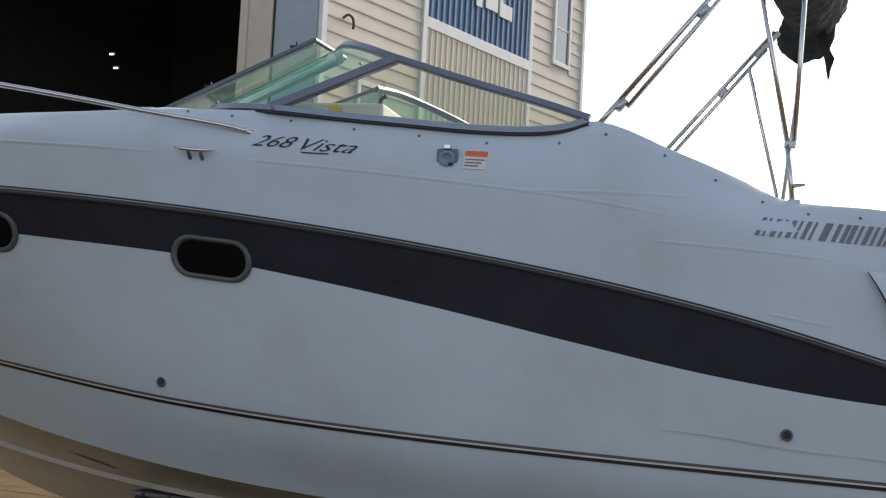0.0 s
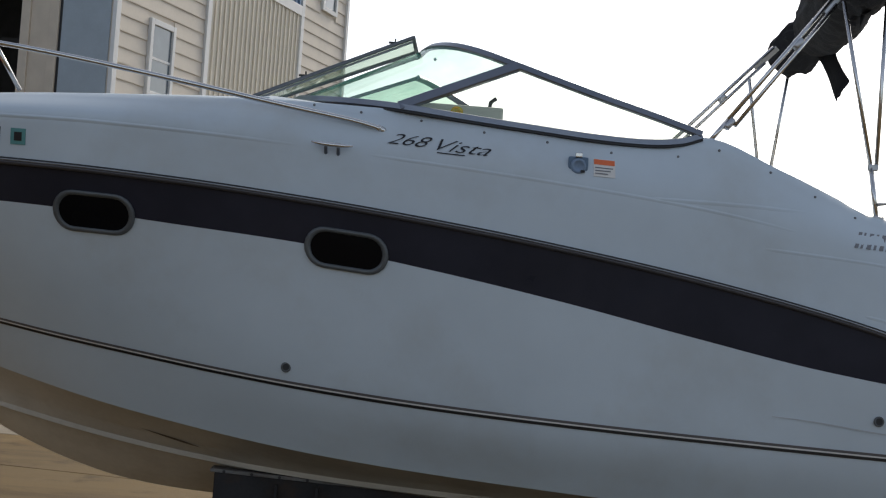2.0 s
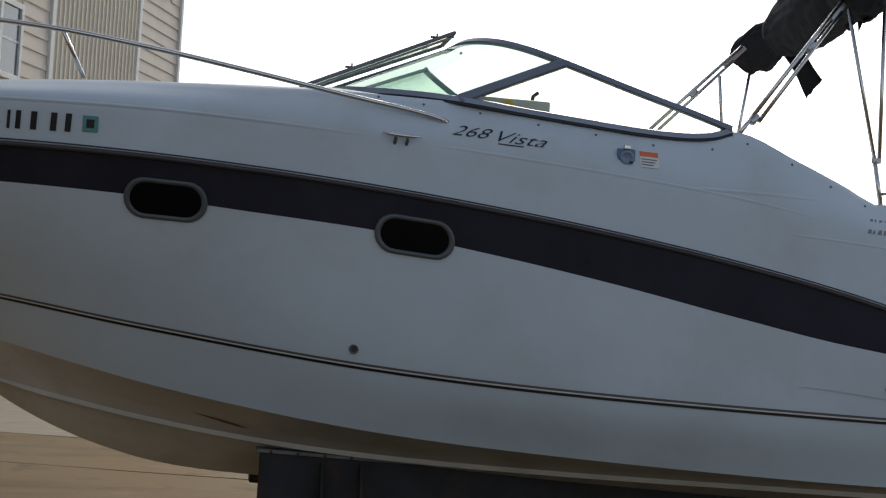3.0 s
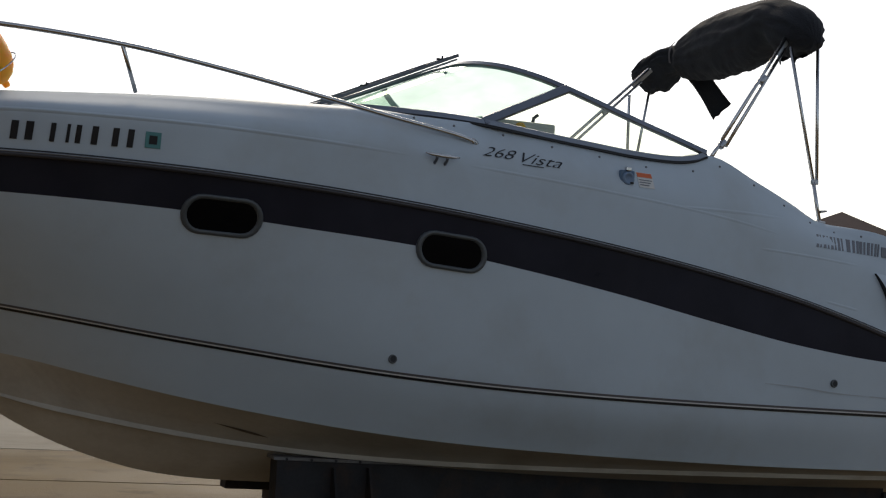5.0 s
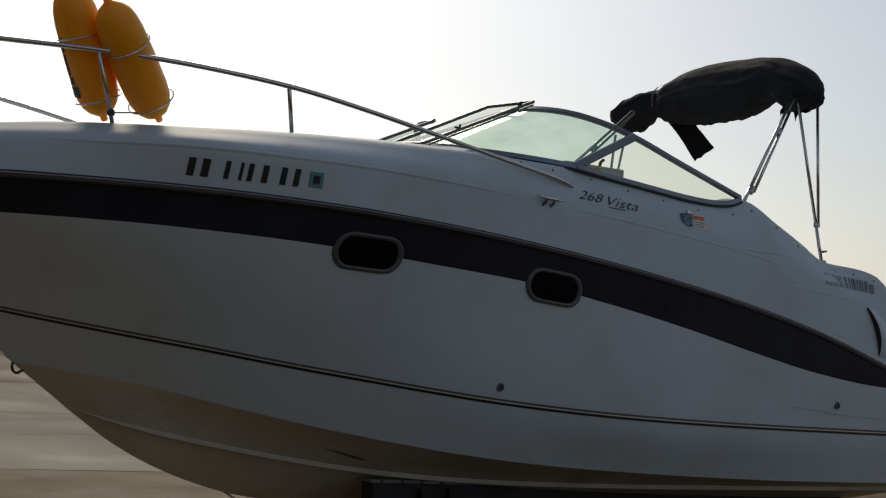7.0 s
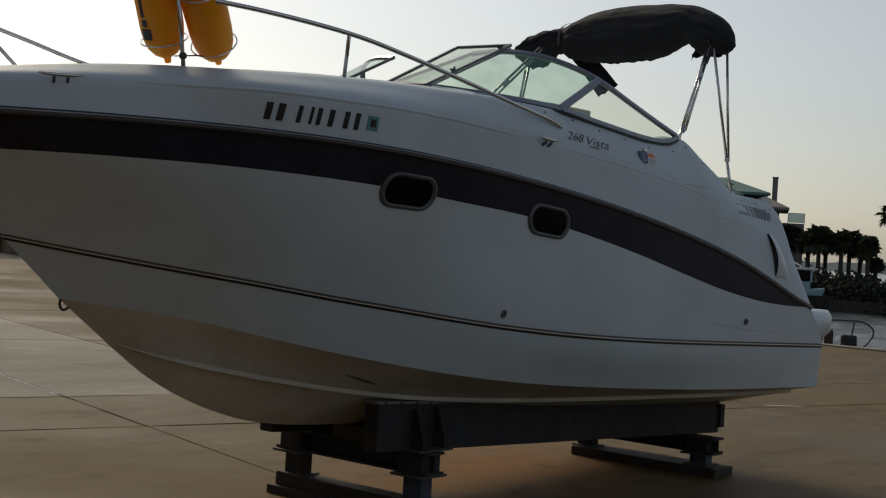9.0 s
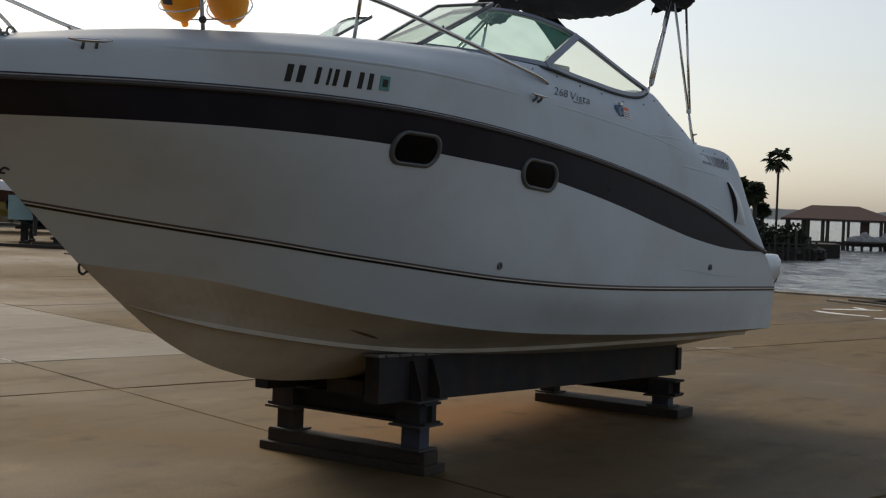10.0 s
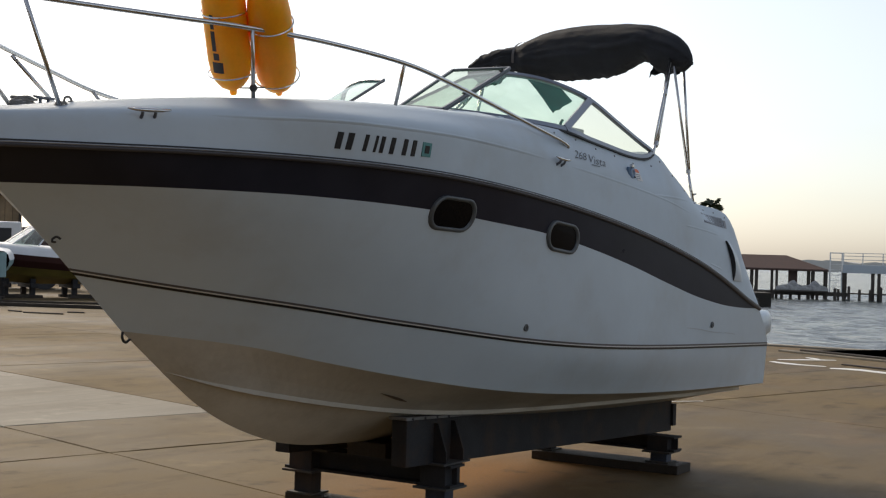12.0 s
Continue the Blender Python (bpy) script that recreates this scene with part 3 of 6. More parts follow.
# bow eye and towing hook
bm = bmesh.new()
tube(bm, smooth_path([(-2.270, 0, 1.325), (-2.305, 0, 1.330), (-2.322, 0, 1.302), (-2.318, 0, 1.272), (-2.298, 0, 1.258), (-2.276, 0, 1.268), (-2.24, 0, 1.290)], 5), 0.007, 8)
part("bow_eye", bm, black_rubber, boat, "dark tarnished bow eye", smooth=True)
bm = bmesh.new()
tube(bm, smooth_path([(-2.832, -0.055, 1.752), (-2.864, -0.070, 1.754), (-2.868, -0.078, 1.768), (-2.852, -0.086, 1.777), (-2.832, -0.090, 1.768)], 5), 0.0055, 8)
part("towing_hook", bm, black_rubber, boat, "small dark hook on the stem")


# moulded lines on the deck side
def crease(points, tall=0.005):
    """A slim moulded ridge along points (x, z) of the deck side, fading out at both ends."""
    fz = curve_of(points)
    x0, x1 = points[0][0], points[-1][0]
    rows = []
    for i in range(61):
        x = x0 + (x1 - x0) * i / 60
        z = fz(x)
        fade = min(1, i / 6, (60 - i) / 10)
        rows.append([Vector((x, -(deck_y(x, z + dz) + (o * fade if o > 0 else o)), z + dz)) for dz, o in ((-0.013, -0.001), (-0.003, tall), (0.002, tall), (0.008, -0.001))])
    bm = bmesh.new()
    grid_mesh(bm, rows)
    return bm


def ledge_points(x0, x1):
    return [(x0 + (x1 - x0) * i / 12, CURVES["ledge"][1](x0 + (x1 - x0) * i / 12)) for i in range(13)]


for pts in (ledge_points(0.26, 2.22), [(1.55, 2.214), (1.85, 2.216), (2.30, 2.207)], [(2.08, 2.022), (2.47, 1.997), (2.80, 1.968)], [(2.55, 1.748), (2.80, 1.705)]):
    part("moulded_line", crease(pts, 0.0028), deck_gelcoat, boat, smooth=True)
part("moulded_line", crease(ledge_points(-2.55, -0.09)), deck_gelcoat, boat, smooth=True)


# long scuff low on the side
def scuff():
    bm = bmesh.new()
    rows = []
    for i in range(31):
        v = i / 30
        x, z = 2.16 + 1.0 * v, 1.265 - 0.080 * v + 0.004 * math.sin(v * 9)
        w = 0.0035 * math.sin(math.pi * min(1, v * 1.3 + 0.05)) ** 0.5 if v < 0.75 else 0.0028
        rows.append([Vector((x, -(side_y(x, z + d) + 0.0016), z + d)) for d in (-w, w)])
    grid_mesh(bm, rows)
    return bm


part("scuff", scuff(), material("scuffed_gelcoat", (0.47, 0.50, 0.525), 0.6), boat, "faint grey scuff line")


# air intake scoop near the stern
def scoop():
    bm = bmesh.new()
    rows = []
    for i in range(13):
        v = i / 12
        z = 1.930 - 0.315 * v
        xa = 2.925 + 0.115 * v + 0.030 * math.sin(math.pi * v)
        depth = 0.042 * math.sin(math.pi * min(1, v * 0.9 + 0.08)) ** 0.6
        wide = 0.10 + 0.16 * v
        rows.append([Vector((xa + wide * s, -(deck_y(xa + wide * s, z) + depth * (1 - 0.25 * s - 0.75 * s**5) * (1 if s > 0 else 0.92)), z - 0.01 * s)) for s in (0.0, 0.06, 0.3, 0.6, 0.85, 1.0)])
    grid_mesh(bm, rows)
    return bm


vent = part("air_scoop", scoop(), gelcoat, boat, "moulded white engine air scoop", smooth=True)
bm = bmesh.new()
rows = []
for i in range(13):
    v = i / 12
    z = 1.928 - 0.31 * v
    xa = 2.925 + 0.115 * v + 0.030 * math.sin(math.pi * v)
    depth = 0.039 * math.sin(math.pi * min(1, v * 0.9 + 0.08)) ** 0.6
    rows.append([Vector((xa - 0.004 * math.sin(math.pi * v), -(deck_y(xa, z) + 0.002), z)), Vector((xa + 0.002, -(deck_y(xa, z) + depth), z))])
grid_mesh(bm, rows)
part("scoop_mouth", bm, black_rubber, vent, "dark mouth of the scoop")

# swim platform, rounded
bm = bmesh.new()
rows = []
for i in range(9):
    s = i / 8
    x = 3.66 + 0.80 * s
    hw = 1.20 - 0.12 * s**6
    rows.append([Vector((x, y, z)) for y, z in ((-hw, 1.35), (-hw - 0.035, 1.30), (-hw - 0.03, 1.15 + 0.03 * s), (-hw + 0.02, 1.06 + 0.09 * s), (0, 1.03 + 0.11 * s), (hw - 0.02, 1.06 + 0.09 * s), (hw + 0.03, 1.15 + 0.03 * s), (hw + 0.035, 1.30), (hw, 1.35), (0, 1.362))])
vs = grid_mesh(bm, rows, closed=True)
bm.faces.new(vs[-1])
part("swim_platform", bm, gelcoat, boat, "white swim platform", smooth=True)

# cockpit floor and helm seat, cabin bulkhead
part("cockpit_sole", boxes((0.25, 3.6, -1.0, 1.0, 1.50, 1.56)), seat_vinyl, boat)
part("bulkhead", boxes((-0.30, -0.24, -1.0, 1.0, 1.5, 2.58)), gelcoat, boat)
for sgn in (-1, 1):
    part("dash", boxes((-0.24, 0.42, min(sgn * 0.25, sgn * 0.98), max(sgn * 0.25, sgn * 0.98), 2.30, 2.50), bevel=0.02), gelcoat, boat)
part("transom_seat", boxes((3.0, 3.5, -1.0, 1.0, 1.56, 2.0), bevel=0.04), seat_vinyl, boat, "white vinyl aft seat")
part("helm_seat", boxes((1.15, 1.55, 0.35, 0.9, 1.9, 2.02), (1.5, 1.6, 0.35, 0.9, 2.02, 2.45), (1.3, 1.4, 0.58, 0.68, 1.56, 1.9), bevel=0.03), seat_vinyl, boat)
locker = part("console_box", boxes((0.40, 0.865, -1.00, -0.66, 2.46, 2.612), bevel=0.012), seat_vinyl, boat, "pale console box behind the glass")
bm = bmesh.new()
grid_mesh(bm, [[Vector((0.645 + r * math.cos(a), -1.003 - o, 2.578 + r * 0.8 * math.sin(a))) for a in [k * math.pi / 6 for k in range(12)]] for r, o in ((0.030, 0), (0.030, 0.008), (0.018, 0.012), (0.002, 0.012))], closed=True)
part("badge", bm, vinyl_yellow, locker, "round yellow badge")
bm = bmesh.new()
tube(bm, [(0.80, -0.85, 2.60), (0.81, -0.85, 2.655), (0.835, -0.85, 2.675)], 0.010, 8)
part("throttle_knob", bm, black_rubber, locker)
bm = bmesh.new()
tube(bm, smooth_path([(0.55, -0.30, 2.46), (0.70, -0.30, 2.62), (0.85, -0.32, 2.60), (1.05, -0.34, 2.44)], 6), 0.012, 8)
part("grab_handle", bm, decal_white, boat, "white grab handle", smooth=True)

# ---- windshield ----
WS_BASE = [(-0.20, 0.25, 2.672), (-0.12, 0.60, 2.640), (0.10, 0.94, 2.597), (0.374, 1.10, 2.566), (0.733, 1.10, 2.534), (1.01, 1.10, 2.512), (1.29, 1.10, 2.491), (1.53, 1.10, 2.485), (1.69, 1.10, 2.500), (1.795, 1.092, 2.535)]
WS_TOP = [(0.44, 0.34, 2.940), (0.50, 0.55, 2.955), (0.60, 0.74, 2.935), (0.735, 0.89, 2.887), (0.918, 1.007, 2.812), (1.29, 1.045, 2.695), (1.58, 1.06, 2.612), (1.795, 1.092, 2.541)]


def ribbon(bm, pts, wide, thick, normal):
    """A flat bar along points: wide across, thick along its normal."""
    pts = [Vector(p) for p in pts]
    rows = []
    for i, p in enumerate(pts):
        d = (pts[min(i + 1, len(pts) - 1)] - pts[max(i - 1, 0)]).normalized()
        n = Vector(normal)
        n = (n - d * n.dot(d)).normalized()
        c = d.cross(n)
        rows.append([p + c * (wide / 2) * a + n * (thick / 2) * b for a, b in ((-1, -0.6), (-0.8, -1), (0.8, -1), (1, -0.6), (1, 0.6), (0.8, 1), (-0.8, 1), (-1, 0.6))])
    vs = grid_mesh(bm, rows, closed=True)
    bm.faces.new(vs[0])
    bm.faces.new(vs[-1])
    return bm


def pane_between(low, high, n=14, thick=0.006):
    """A sheet between two lines of points."""
    bm = bmesh.new()
    def at(line, s):
        q = smooth_path(line, 8)
        k = s * (len(q) - 1)
        i = min(int(k), len(q) - 2)
        return q[i].lerp(q[i + 1], k - i)
    grid_mesh(bm, [[at(low, i / n).lerp(at(high, i / n), j / 6) for i in range(n + 1)] for j in range(7)])
    return bm


windshield = part("windshield", bmesh.new(), frame_alloy, boat, "tinted wraparound windshield with open centre door")
for side in (-1, 1):
    base = [(x, side * y, z) for x, y, z in WS_BASE]
    top = [(x, side * y, z) for x, y, z in WS_TOP]
    out = (0.35, side, 0.3)
    bm = bmesh.new()
    ribbon(bm, smooth_path(base, 6), 0.032, 0.024, (0, side, 0.15))
    part("base_rail", bm, frame_alloy, windshield, smooth=False)
    bm = bmesh.new()
    ribbon(bm, [Vector(p) + Vector((0, side * 0.012, -0.021)) for p in smooth_path(base, 6)], 0.012, 0.020, (0, side, 0.15))
    part("base_seal", bm, black_rubber, windshield)
    bm = bmesh.new()
    ribbon(bm, smooth_path(top, 6), 0.036, 0.024, (0, side, 0.45))
    part("top_rail", bm, frame_alloy, windshield)
    bm = bmesh.new()
    ribbon(bm, [base[3], top[4]], 0.050, 0.030, (0, side, 0.4))
    part("mullion", bm, frame_alloy, windshield)
    bm = bmesh.new()
    ribbon(bm, [base[0], top[0]], 0.020, 0.012, (0.3, side, 0.4))
    part("door_post", bm, frame_dark, windshield)
    for low, high, sheet in ((base[:4], top[:5], front_glass), (base[3:], top[4:], ws_glass)):
        ob = part("pane", pane_between(low, high), sheet, windshield, "green-tinted pane", smooth=True)
        ob.visible_shadow = False

# centre door, folded open over the port pane
DOOR = [Vector(p) for p in ((-0.36, -0.645, 2.628), (0.412, -0.668, 2.976), (0.430, -0.225, 2.985), (-0.32, -0.300, 2.655))]
door_ob = part("centre_door", bmesh.new(), frame_alloy, windshield, "hinged centre door folded open")
for a, b in zip(DOOR, DOOR[1:] + DOOR[:1]):
    bm = bmesh.new()
    ribbon(bm, [a, b], 0.020, 0.018, (-0.4, 0.0, 0.9))
    part("door_rail", bm, frame_dark, windshield)
bm = bmesh.new()
grid_mesh(bm, [[DOOR[0], DOOR[1]], [DOOR[3], DOOR[2]]])
ob = part("pane", bm, door_glass, windshield, "deep green tinted door pane")
ob.visible_shadow = False
for s in (0.31, 0.87):
    p = DOOR[0].lerp(DOOR[1], s) + Vector((0.0, 0.0, 0.022))
    bm = boxes((p.x - 0.022, p.x + 0.022, p.y - 0.008, p.y + 0.008, p.z - 0.014, p.z - 0.004), (p.x + 0.008, p.x + 0.016, p.y - 0.006, p.y + 0.006, p.z - 0.006, p.z + 0.012), bevel=0.002)
    part("door_latch", bm, black_rubber, windshield, "black latch")
for o in (door_ob, windshield):
    if not o.data.polygons:
        bm = bmesh.new()
        if o is door_ob:
            tube(bm, [DOOR[0] + Vector((0, 0, -0.02)), DOOR[1] + Vector((0, 0, -0.02))], 0.006, 6)
        else:
            tube(bm, [(0.53, -0.29, 2.945), (0.53, 0.29, 2.945)][:1] + [(0.53, -0.27, 2.945)], 0.008, 6)
        bm.to_mesh(o.data)
        bm.free()
door_ob.parent = windshield

# snap fasteners along the glass and coaming
for x, y, z in [(-0.02, 0, 2.545), (0.20, 0, 2.525), (0.481, 0, 2.505), (0.775, 0, 2.472), (1.07, 0, 2.448), (1.369, 0, 2.420), (1.68, 0, 2.425), (1.873, 0, 2.470), (2.12, 0, 2.385), (2.33, 0, 2.285), (2.52, 0, 2.20), (2.70, 0, 2.155), (2.90, 0, 2.145), (3.10, 0, 2.115)]:
    yy = deck_y(x, z)
    bm = bmesh.new()
    grid_mesh(bm, [[Vector((x + r * math.cos(a), -(yy + o), z + r * math.sin(a))) for a in [k * math.pi / 4 for k in range(8)]] for r, o in ((0.0065, -0.002), (0.0065, 0.004), (0.004, 0.006), (0.001, 0.006))], closed=True)
    part("snap_fastener", bm, snap_grey, boat)

# shore power inlet with hinged cap, and warning sticker
ix, iz = 1.213, 2.345
iy = deck_y(ix, iz)
inlet = part("power_inlet", boxes((ix - 0.046, ix + 0.046, -iy - 0.012, -iy + 0.01, iz - 0.048, iz + 0.040), bevel=0.008), inlet_blue, boat, "blue-grey shore power inlet")
bm = bmesh.new()
grid_mesh(bm, [[Vector((ix + r * math.cos(a), -(iy + o), iz - 0.004 + r * math.sin(a))) for a in [k * math.pi / 8 for k in range(16)]] for r, o in ((0.036, 0.010), (0.036, 0.020), (0.030, 0.026), (0.022, 0.024), (0.020, 0.020), (0.002, 0.020))], closed=True)
part("inlet_cap", bm, cap_grey, inlet, smooth=True)
part("cap_hinge", boxes((ix - 0.016, ix + 0.016, -iy - 0.024, -iy, iz + 0.036, iz + 0.058), bevel=0.004), stainless, inlet)
part("cap_latch", boxes((ix + 0.010, ix + 0.030, -iy - 0.030, -iy - 0.020, iz - 0.034, iz - 0.022), bevel=0.003), black_rubber, inlet)
sticker = part("warning_label", plate_on(deck_y, 1.285, 1.385, 2.300, 2.385, -0.03), decal_white, boat, "faded warning sticker with orange header")
part("label_header", plate_on(deck_y, 1.287, 1.383, 2.358, 2.383, -0.03, 0.0055), decal_orange, sticker)
for k in range(3):
    part("label_bar", plate_on(deck_y, 1.292, 1.375 - 0.012 * k, 2.340 - 0.014 * k, 2.345 - 0.014 * k, -0.03, 0.0055), decal_grey, sticker)

# registration, drawn as plain bars, with its sticker: (start, end) along the boat
reg_bars = [(-1.970, -1.926), (-1.910, -1.862), (-1.803, -1.772), (-1.732, -1.712), (-1.695, -1.662), (-1.628, -1.588), (-1.538, -1.498), (-1.472, -1.432)]
for k, (x0, x1) in enumerate(reg_bars):
    part("registration_mark", plate_on(deck_y, x0 + 0.16 * (x1 - x0), x1 - 0.16 * (x1 - x0), 2.2495, 2.3315, -0.02, 0.004, 2, 2, skew=0.004), decal_black, boat, "plain dark registration bar" if k == 0 else "")
tag = part("registration_sticker", plate_on(deck_y, -1.385, -1.315, 2.255, 2.328, -0.02, 0.004, 3, 2), decal_teal, boat, "small teal square sticker")
part("sticker_mark", plate_on(deck_y, -1.368, -1.332, 2.272, 2.311, -0.02, 0.0055, 2, 2), decal_black, tag)

# model script and maker's name, drawn as plain strokes
def stroke(x0, z0, x1, z1, w=0.006):
    fy = deck_y
    bm = bmesh.new()
    d = Vector((x1 - x0, z1 - z0)).normalized()
    n = Vector((-d.y, d.x)) * w / 2
    pts = []
    for sx, sz in ((x0 + n.x, z0 + n.y), (x1 + n.x, z1 + n.y), (x1 - n.x, z1 - n.y), (x0 - n.x, z0 - n.y)):
        pts.append(bm.verts.new((sx, -(fy(sx, sz) + 0.004), sz)))
    bm.faces.new(pts)
    return bm


def lettering(text, x, x1, z, size, slope, shear, mat, name, label):
    """Letters in the built-in font, laid on the deck side."""
    fc = bpy.data.curves.new("lettering", "FONT")
    fc.body, fc.size, fc.shear, fc.offset, fc.resolution_u = text, 1.0, shear, -0.008, 4
    tmp = new("lettering", fc)
    me = tmp.to_mesh()
    bm = bmesh.new()
    bm.from_mesh(me)
    tmp.to_mesh_clear()
    bpy.data.objects.remove(tmp)
    xs, zs = [v.co.x for v in bm.verts], [v.co.y for v in bm.verts]
    lo, span, tall = min(xs), max(xs) - min(xs), max(zs)
    for v in bm.verts:
        f = (v.co.x - lo) / span
        px = x + (x1 - x) * f
        pz = z + v.co.y / tall * size + slope * (px - x)
        v.co = Vector((px, -(deck_y(px, pz) + 0.0045), pz))
    return part(name, bm, mat, boat, label)


def twin_bar(x0, w, z0, tall, lean=0.034):
    """Two leaning plain bars, one broad and one slim, raised a little from the deck side."""
    bm = bmesh.new()
    for a0, a1 in ((0.0, 0.40 * w), (0.66 * w, 0.90 * w)) if w > 0.03 else ((0.0, w),):
        rows = []
        for b in (0.0, tall):
            row = []
            for a, o in ((a0, -0.003), (a0, 0.005), (a1, 0.005), (a1, -0.003)):
                x, z = x0 + a + lean * b / tall, z0 + b - 0.05 * a
                row.append(Vector((x, -(deck_y(x, z) + o), z)))
            rows.append(row)
        vs = grid_mesh(bm, rows)
        bm.faces.new(vs[0])
        bm.faces.new(vs[1])
    return bm


lettering("268", 0.330, 0.538, 2.382, 0.053, -0.045, 0.62, decal_black, "model_number", "slanted black model number")
lettering("Vista", 0.560, 0.812, 2.366, 0.056, -0.045, 0.62, decal_black, "model_word", "slanted black model script")
part("model_underline", stroke(0.562, 2.355, 0.690, 2.350, 0.005), decal_black, boat)
for k, w in enumerate((0.042, 0.050, 0.048, 0.046, 0.074, 0.018, 0.048, 0.048, 0.036)):
    x0 = 2.492 + 1.12 * (0, 0.050, 0.104, 0.156, 0.218, 0.290, 0.312, 0.364, 0.416)[k]
    z0 = 2.062 - 0.055 * (x0 - 2.49)
    part("maker_mark", twin_bar(x0, w, z0 - 0.004, 0.076), decal_grey, boat, "plain grey raised maker's mark" if k == 0 else "")
part("maker_mark", plate_on(deck_y, 3.015, 3.065, 2.030, 2.092, -0.05, 0.006, 2, 2, skew=0.020), decal_grey, boat)

# ---- bow rail ----
RAIL = [(0.300, 1.165, 2.448), (0.16, 1.170, 2.478), (-0.20, 1.165, 2.532), (-0.64, 1.150, 2.604), (-1.10, 1.14, 2.672), (-1.508, 1.115, 2.722), (-1.95, 0.965, 2.768), (-2.33, 0.79, 2.792), (-2.70, 0.60, 2.800), (-3.05, 0.38, 2.815), (-3.38, 0.18, 2.83), (-3.50, 0.0, 2.835)]
bow_rail = part("bow_rail", bmesh.new(), stainless, boat, "polished stainless bow rail")
full = [(x, -y, z) for x, y, z in RAIL] + [(x, y, z - 0.055 * min(1, y / 0.8)) for x, y, z in RAIL[-2::-1]]
bm = bmesh.new()
tube(bm, smooth_path(full, 6), 0.0125, 10)
part("handrail", bm, stainless, bow_rail, smooth=True)
STANCHIONS = [((-1.408, 1.00, 2.525), (-1.508, 1.115, 2.722)), ((-2.20, 0.70, 2.480), (-2.33, 0.79, 2.792)), ((-3.05, 0.30, 2.350), (-3.29, 0.31, 2.825))]
for side in (-1, 1):
    for a, b in STANCHIONS:
        low = 0.055 * min(1, b[1] / 0.8) if side > 0 else 0
        p, q = Vector((a[0], side * a[1], a[2] - low)), Vector((b[0], side * b[1], b[2] - low))
        if side > 0 and a[0] == -2.20:  # bent one
            p.x, q.x = -2.07, -2.40
        bm = bmesh.new()
        tube(bm, [p, q], 0.0105, 8)
        part("stanchion", bm, stainless, bow_rail, smooth=True)
    e = Vector((0.300, side * 1.165, 2.448))
    bm = bmesh.new()
    tube(bm, [e + Vector((-0.02, 0, 0.006)), e + Vector((0.02, -side * 0.02, -0.012))], [0.016, 0.018], 8)
    part("rail_foot", bm, stainless, bow_rail, smooth=True)
bm = bmesh.new()
tube(bm, [(-3.05, 0.02, 2.365), (-3.32, 0.02, 2.62)], 0.0105, 8)
part("rail_brace", bm, stainless, bow_rail, smooth=True)
if not bow_rail.data.polygons:
    bm = bmesh.new()
    tube(bm, [(-3.50, -0.02, 2.835), (-3.50, 0.02, 2.835)], 0.014, 8)
    bm.to_mesh(bow_rail.data)
    bm.free()

# ---- folded bimini top ----
bimini = part("bimini", bmesh.new(), stainless, boat, "folded black bimini on stainless struts")


def strut(a, b, r=0.011, label=""):
    bm = bmesh.new()
    tube(bm, [a, b], r, 8)
    return part("strut", bm, stainless, bimini, label, smooth=True)


# the folded frame leans to starboard: its two ends differ
FRAME_ENDS = [
    dict(foot=(1.857, -1.080, 2.545), top=(2.465, -0.942, 3.335), joint=(2.612, -1.052, 2.450), base=(2.640, -1.095, 2.190), brace=(2.459, -0.975, 3.250), back=(2.672, -0.965, 3.320)),
    dict(foot=(1.830, 0.980, 2.545), top=(2.560, 0.660, 3.340), joint=(2.612, 0.950, 2.452), base=(2.640, 1.095, 2.190), brace=(2.432, 0.695, 3.143), back=(2.720, 0.860, 3.290)),
]
for end in FRAME_ENDS:
    foot, top, jnt, fa, brace, back = (Vector(end[k]) for k in ("foot", "top", "joint", "base", "brace", "back"))
    d = (top - foot).normalized()
    off = Vector((0.026, 0, -0.020))
    strut(foot - d * 0.045, foot + d * 0.10, 0.012)
    strut(foot + d * 0.06, top, 0.0115)
    strut(foot + d * 0.10 + off * 1.3, top - d * 0.10 + off, 0.0105)
    for s in (0.09, 0.62):
        c = foot.lerp(top, s) + off * 0.5
        bm = bmesh.new()
        tube(bm, [c - d * 0.030, c - d * 0.022, c + d * 0.022, c + d * 0.030], [0.014, 0.019, 0.019, 0.014], 8)
        part("strut_clamp", bm, alloy, bimini, smooth=True)
    strut(fa, jnt, 0.012)
    strut(jnt, brace, 0.0105)
    strut(jnt + Vector((0.025, 0, 0.0)), back, 0.0105)
    part("strut_clamp", boxes((jnt.x - 0.014, jnt.x + 0.032, jnt.y - 0.011, jnt.y + 0.011, jnt.z - 0.014, jnt.z + 0.016), bevel=0.005), alloy, bimini)
    part("strut_foot", boxes((fa.x - 0.022, fa.x + 0.030, fa.y - 0.014, fa.y + 0.014, fa.z - 0.02, fa.z + 0.030), bevel=0.006), alloy, bimini)
    bm = bmesh.new()
    tube(bm, [fa + Vector((0.0, 0, 0.085)), fa + Vector((0.045, 0, 0.092))], [0.009, 0.006], 6)
    part("release_pin", bm, alloy, bimini)
    # flat pivot plate where the bars meet in the cloth
    bm = bmesh.new()
    ribbon(bm, [top - d * 0.17 + off * 0.6, top + d * 0.01 + off * 0.6], 0.030, 0.008, (0, 1, 0.15))
    part("pivot_plate", bm, alloy, bimini)


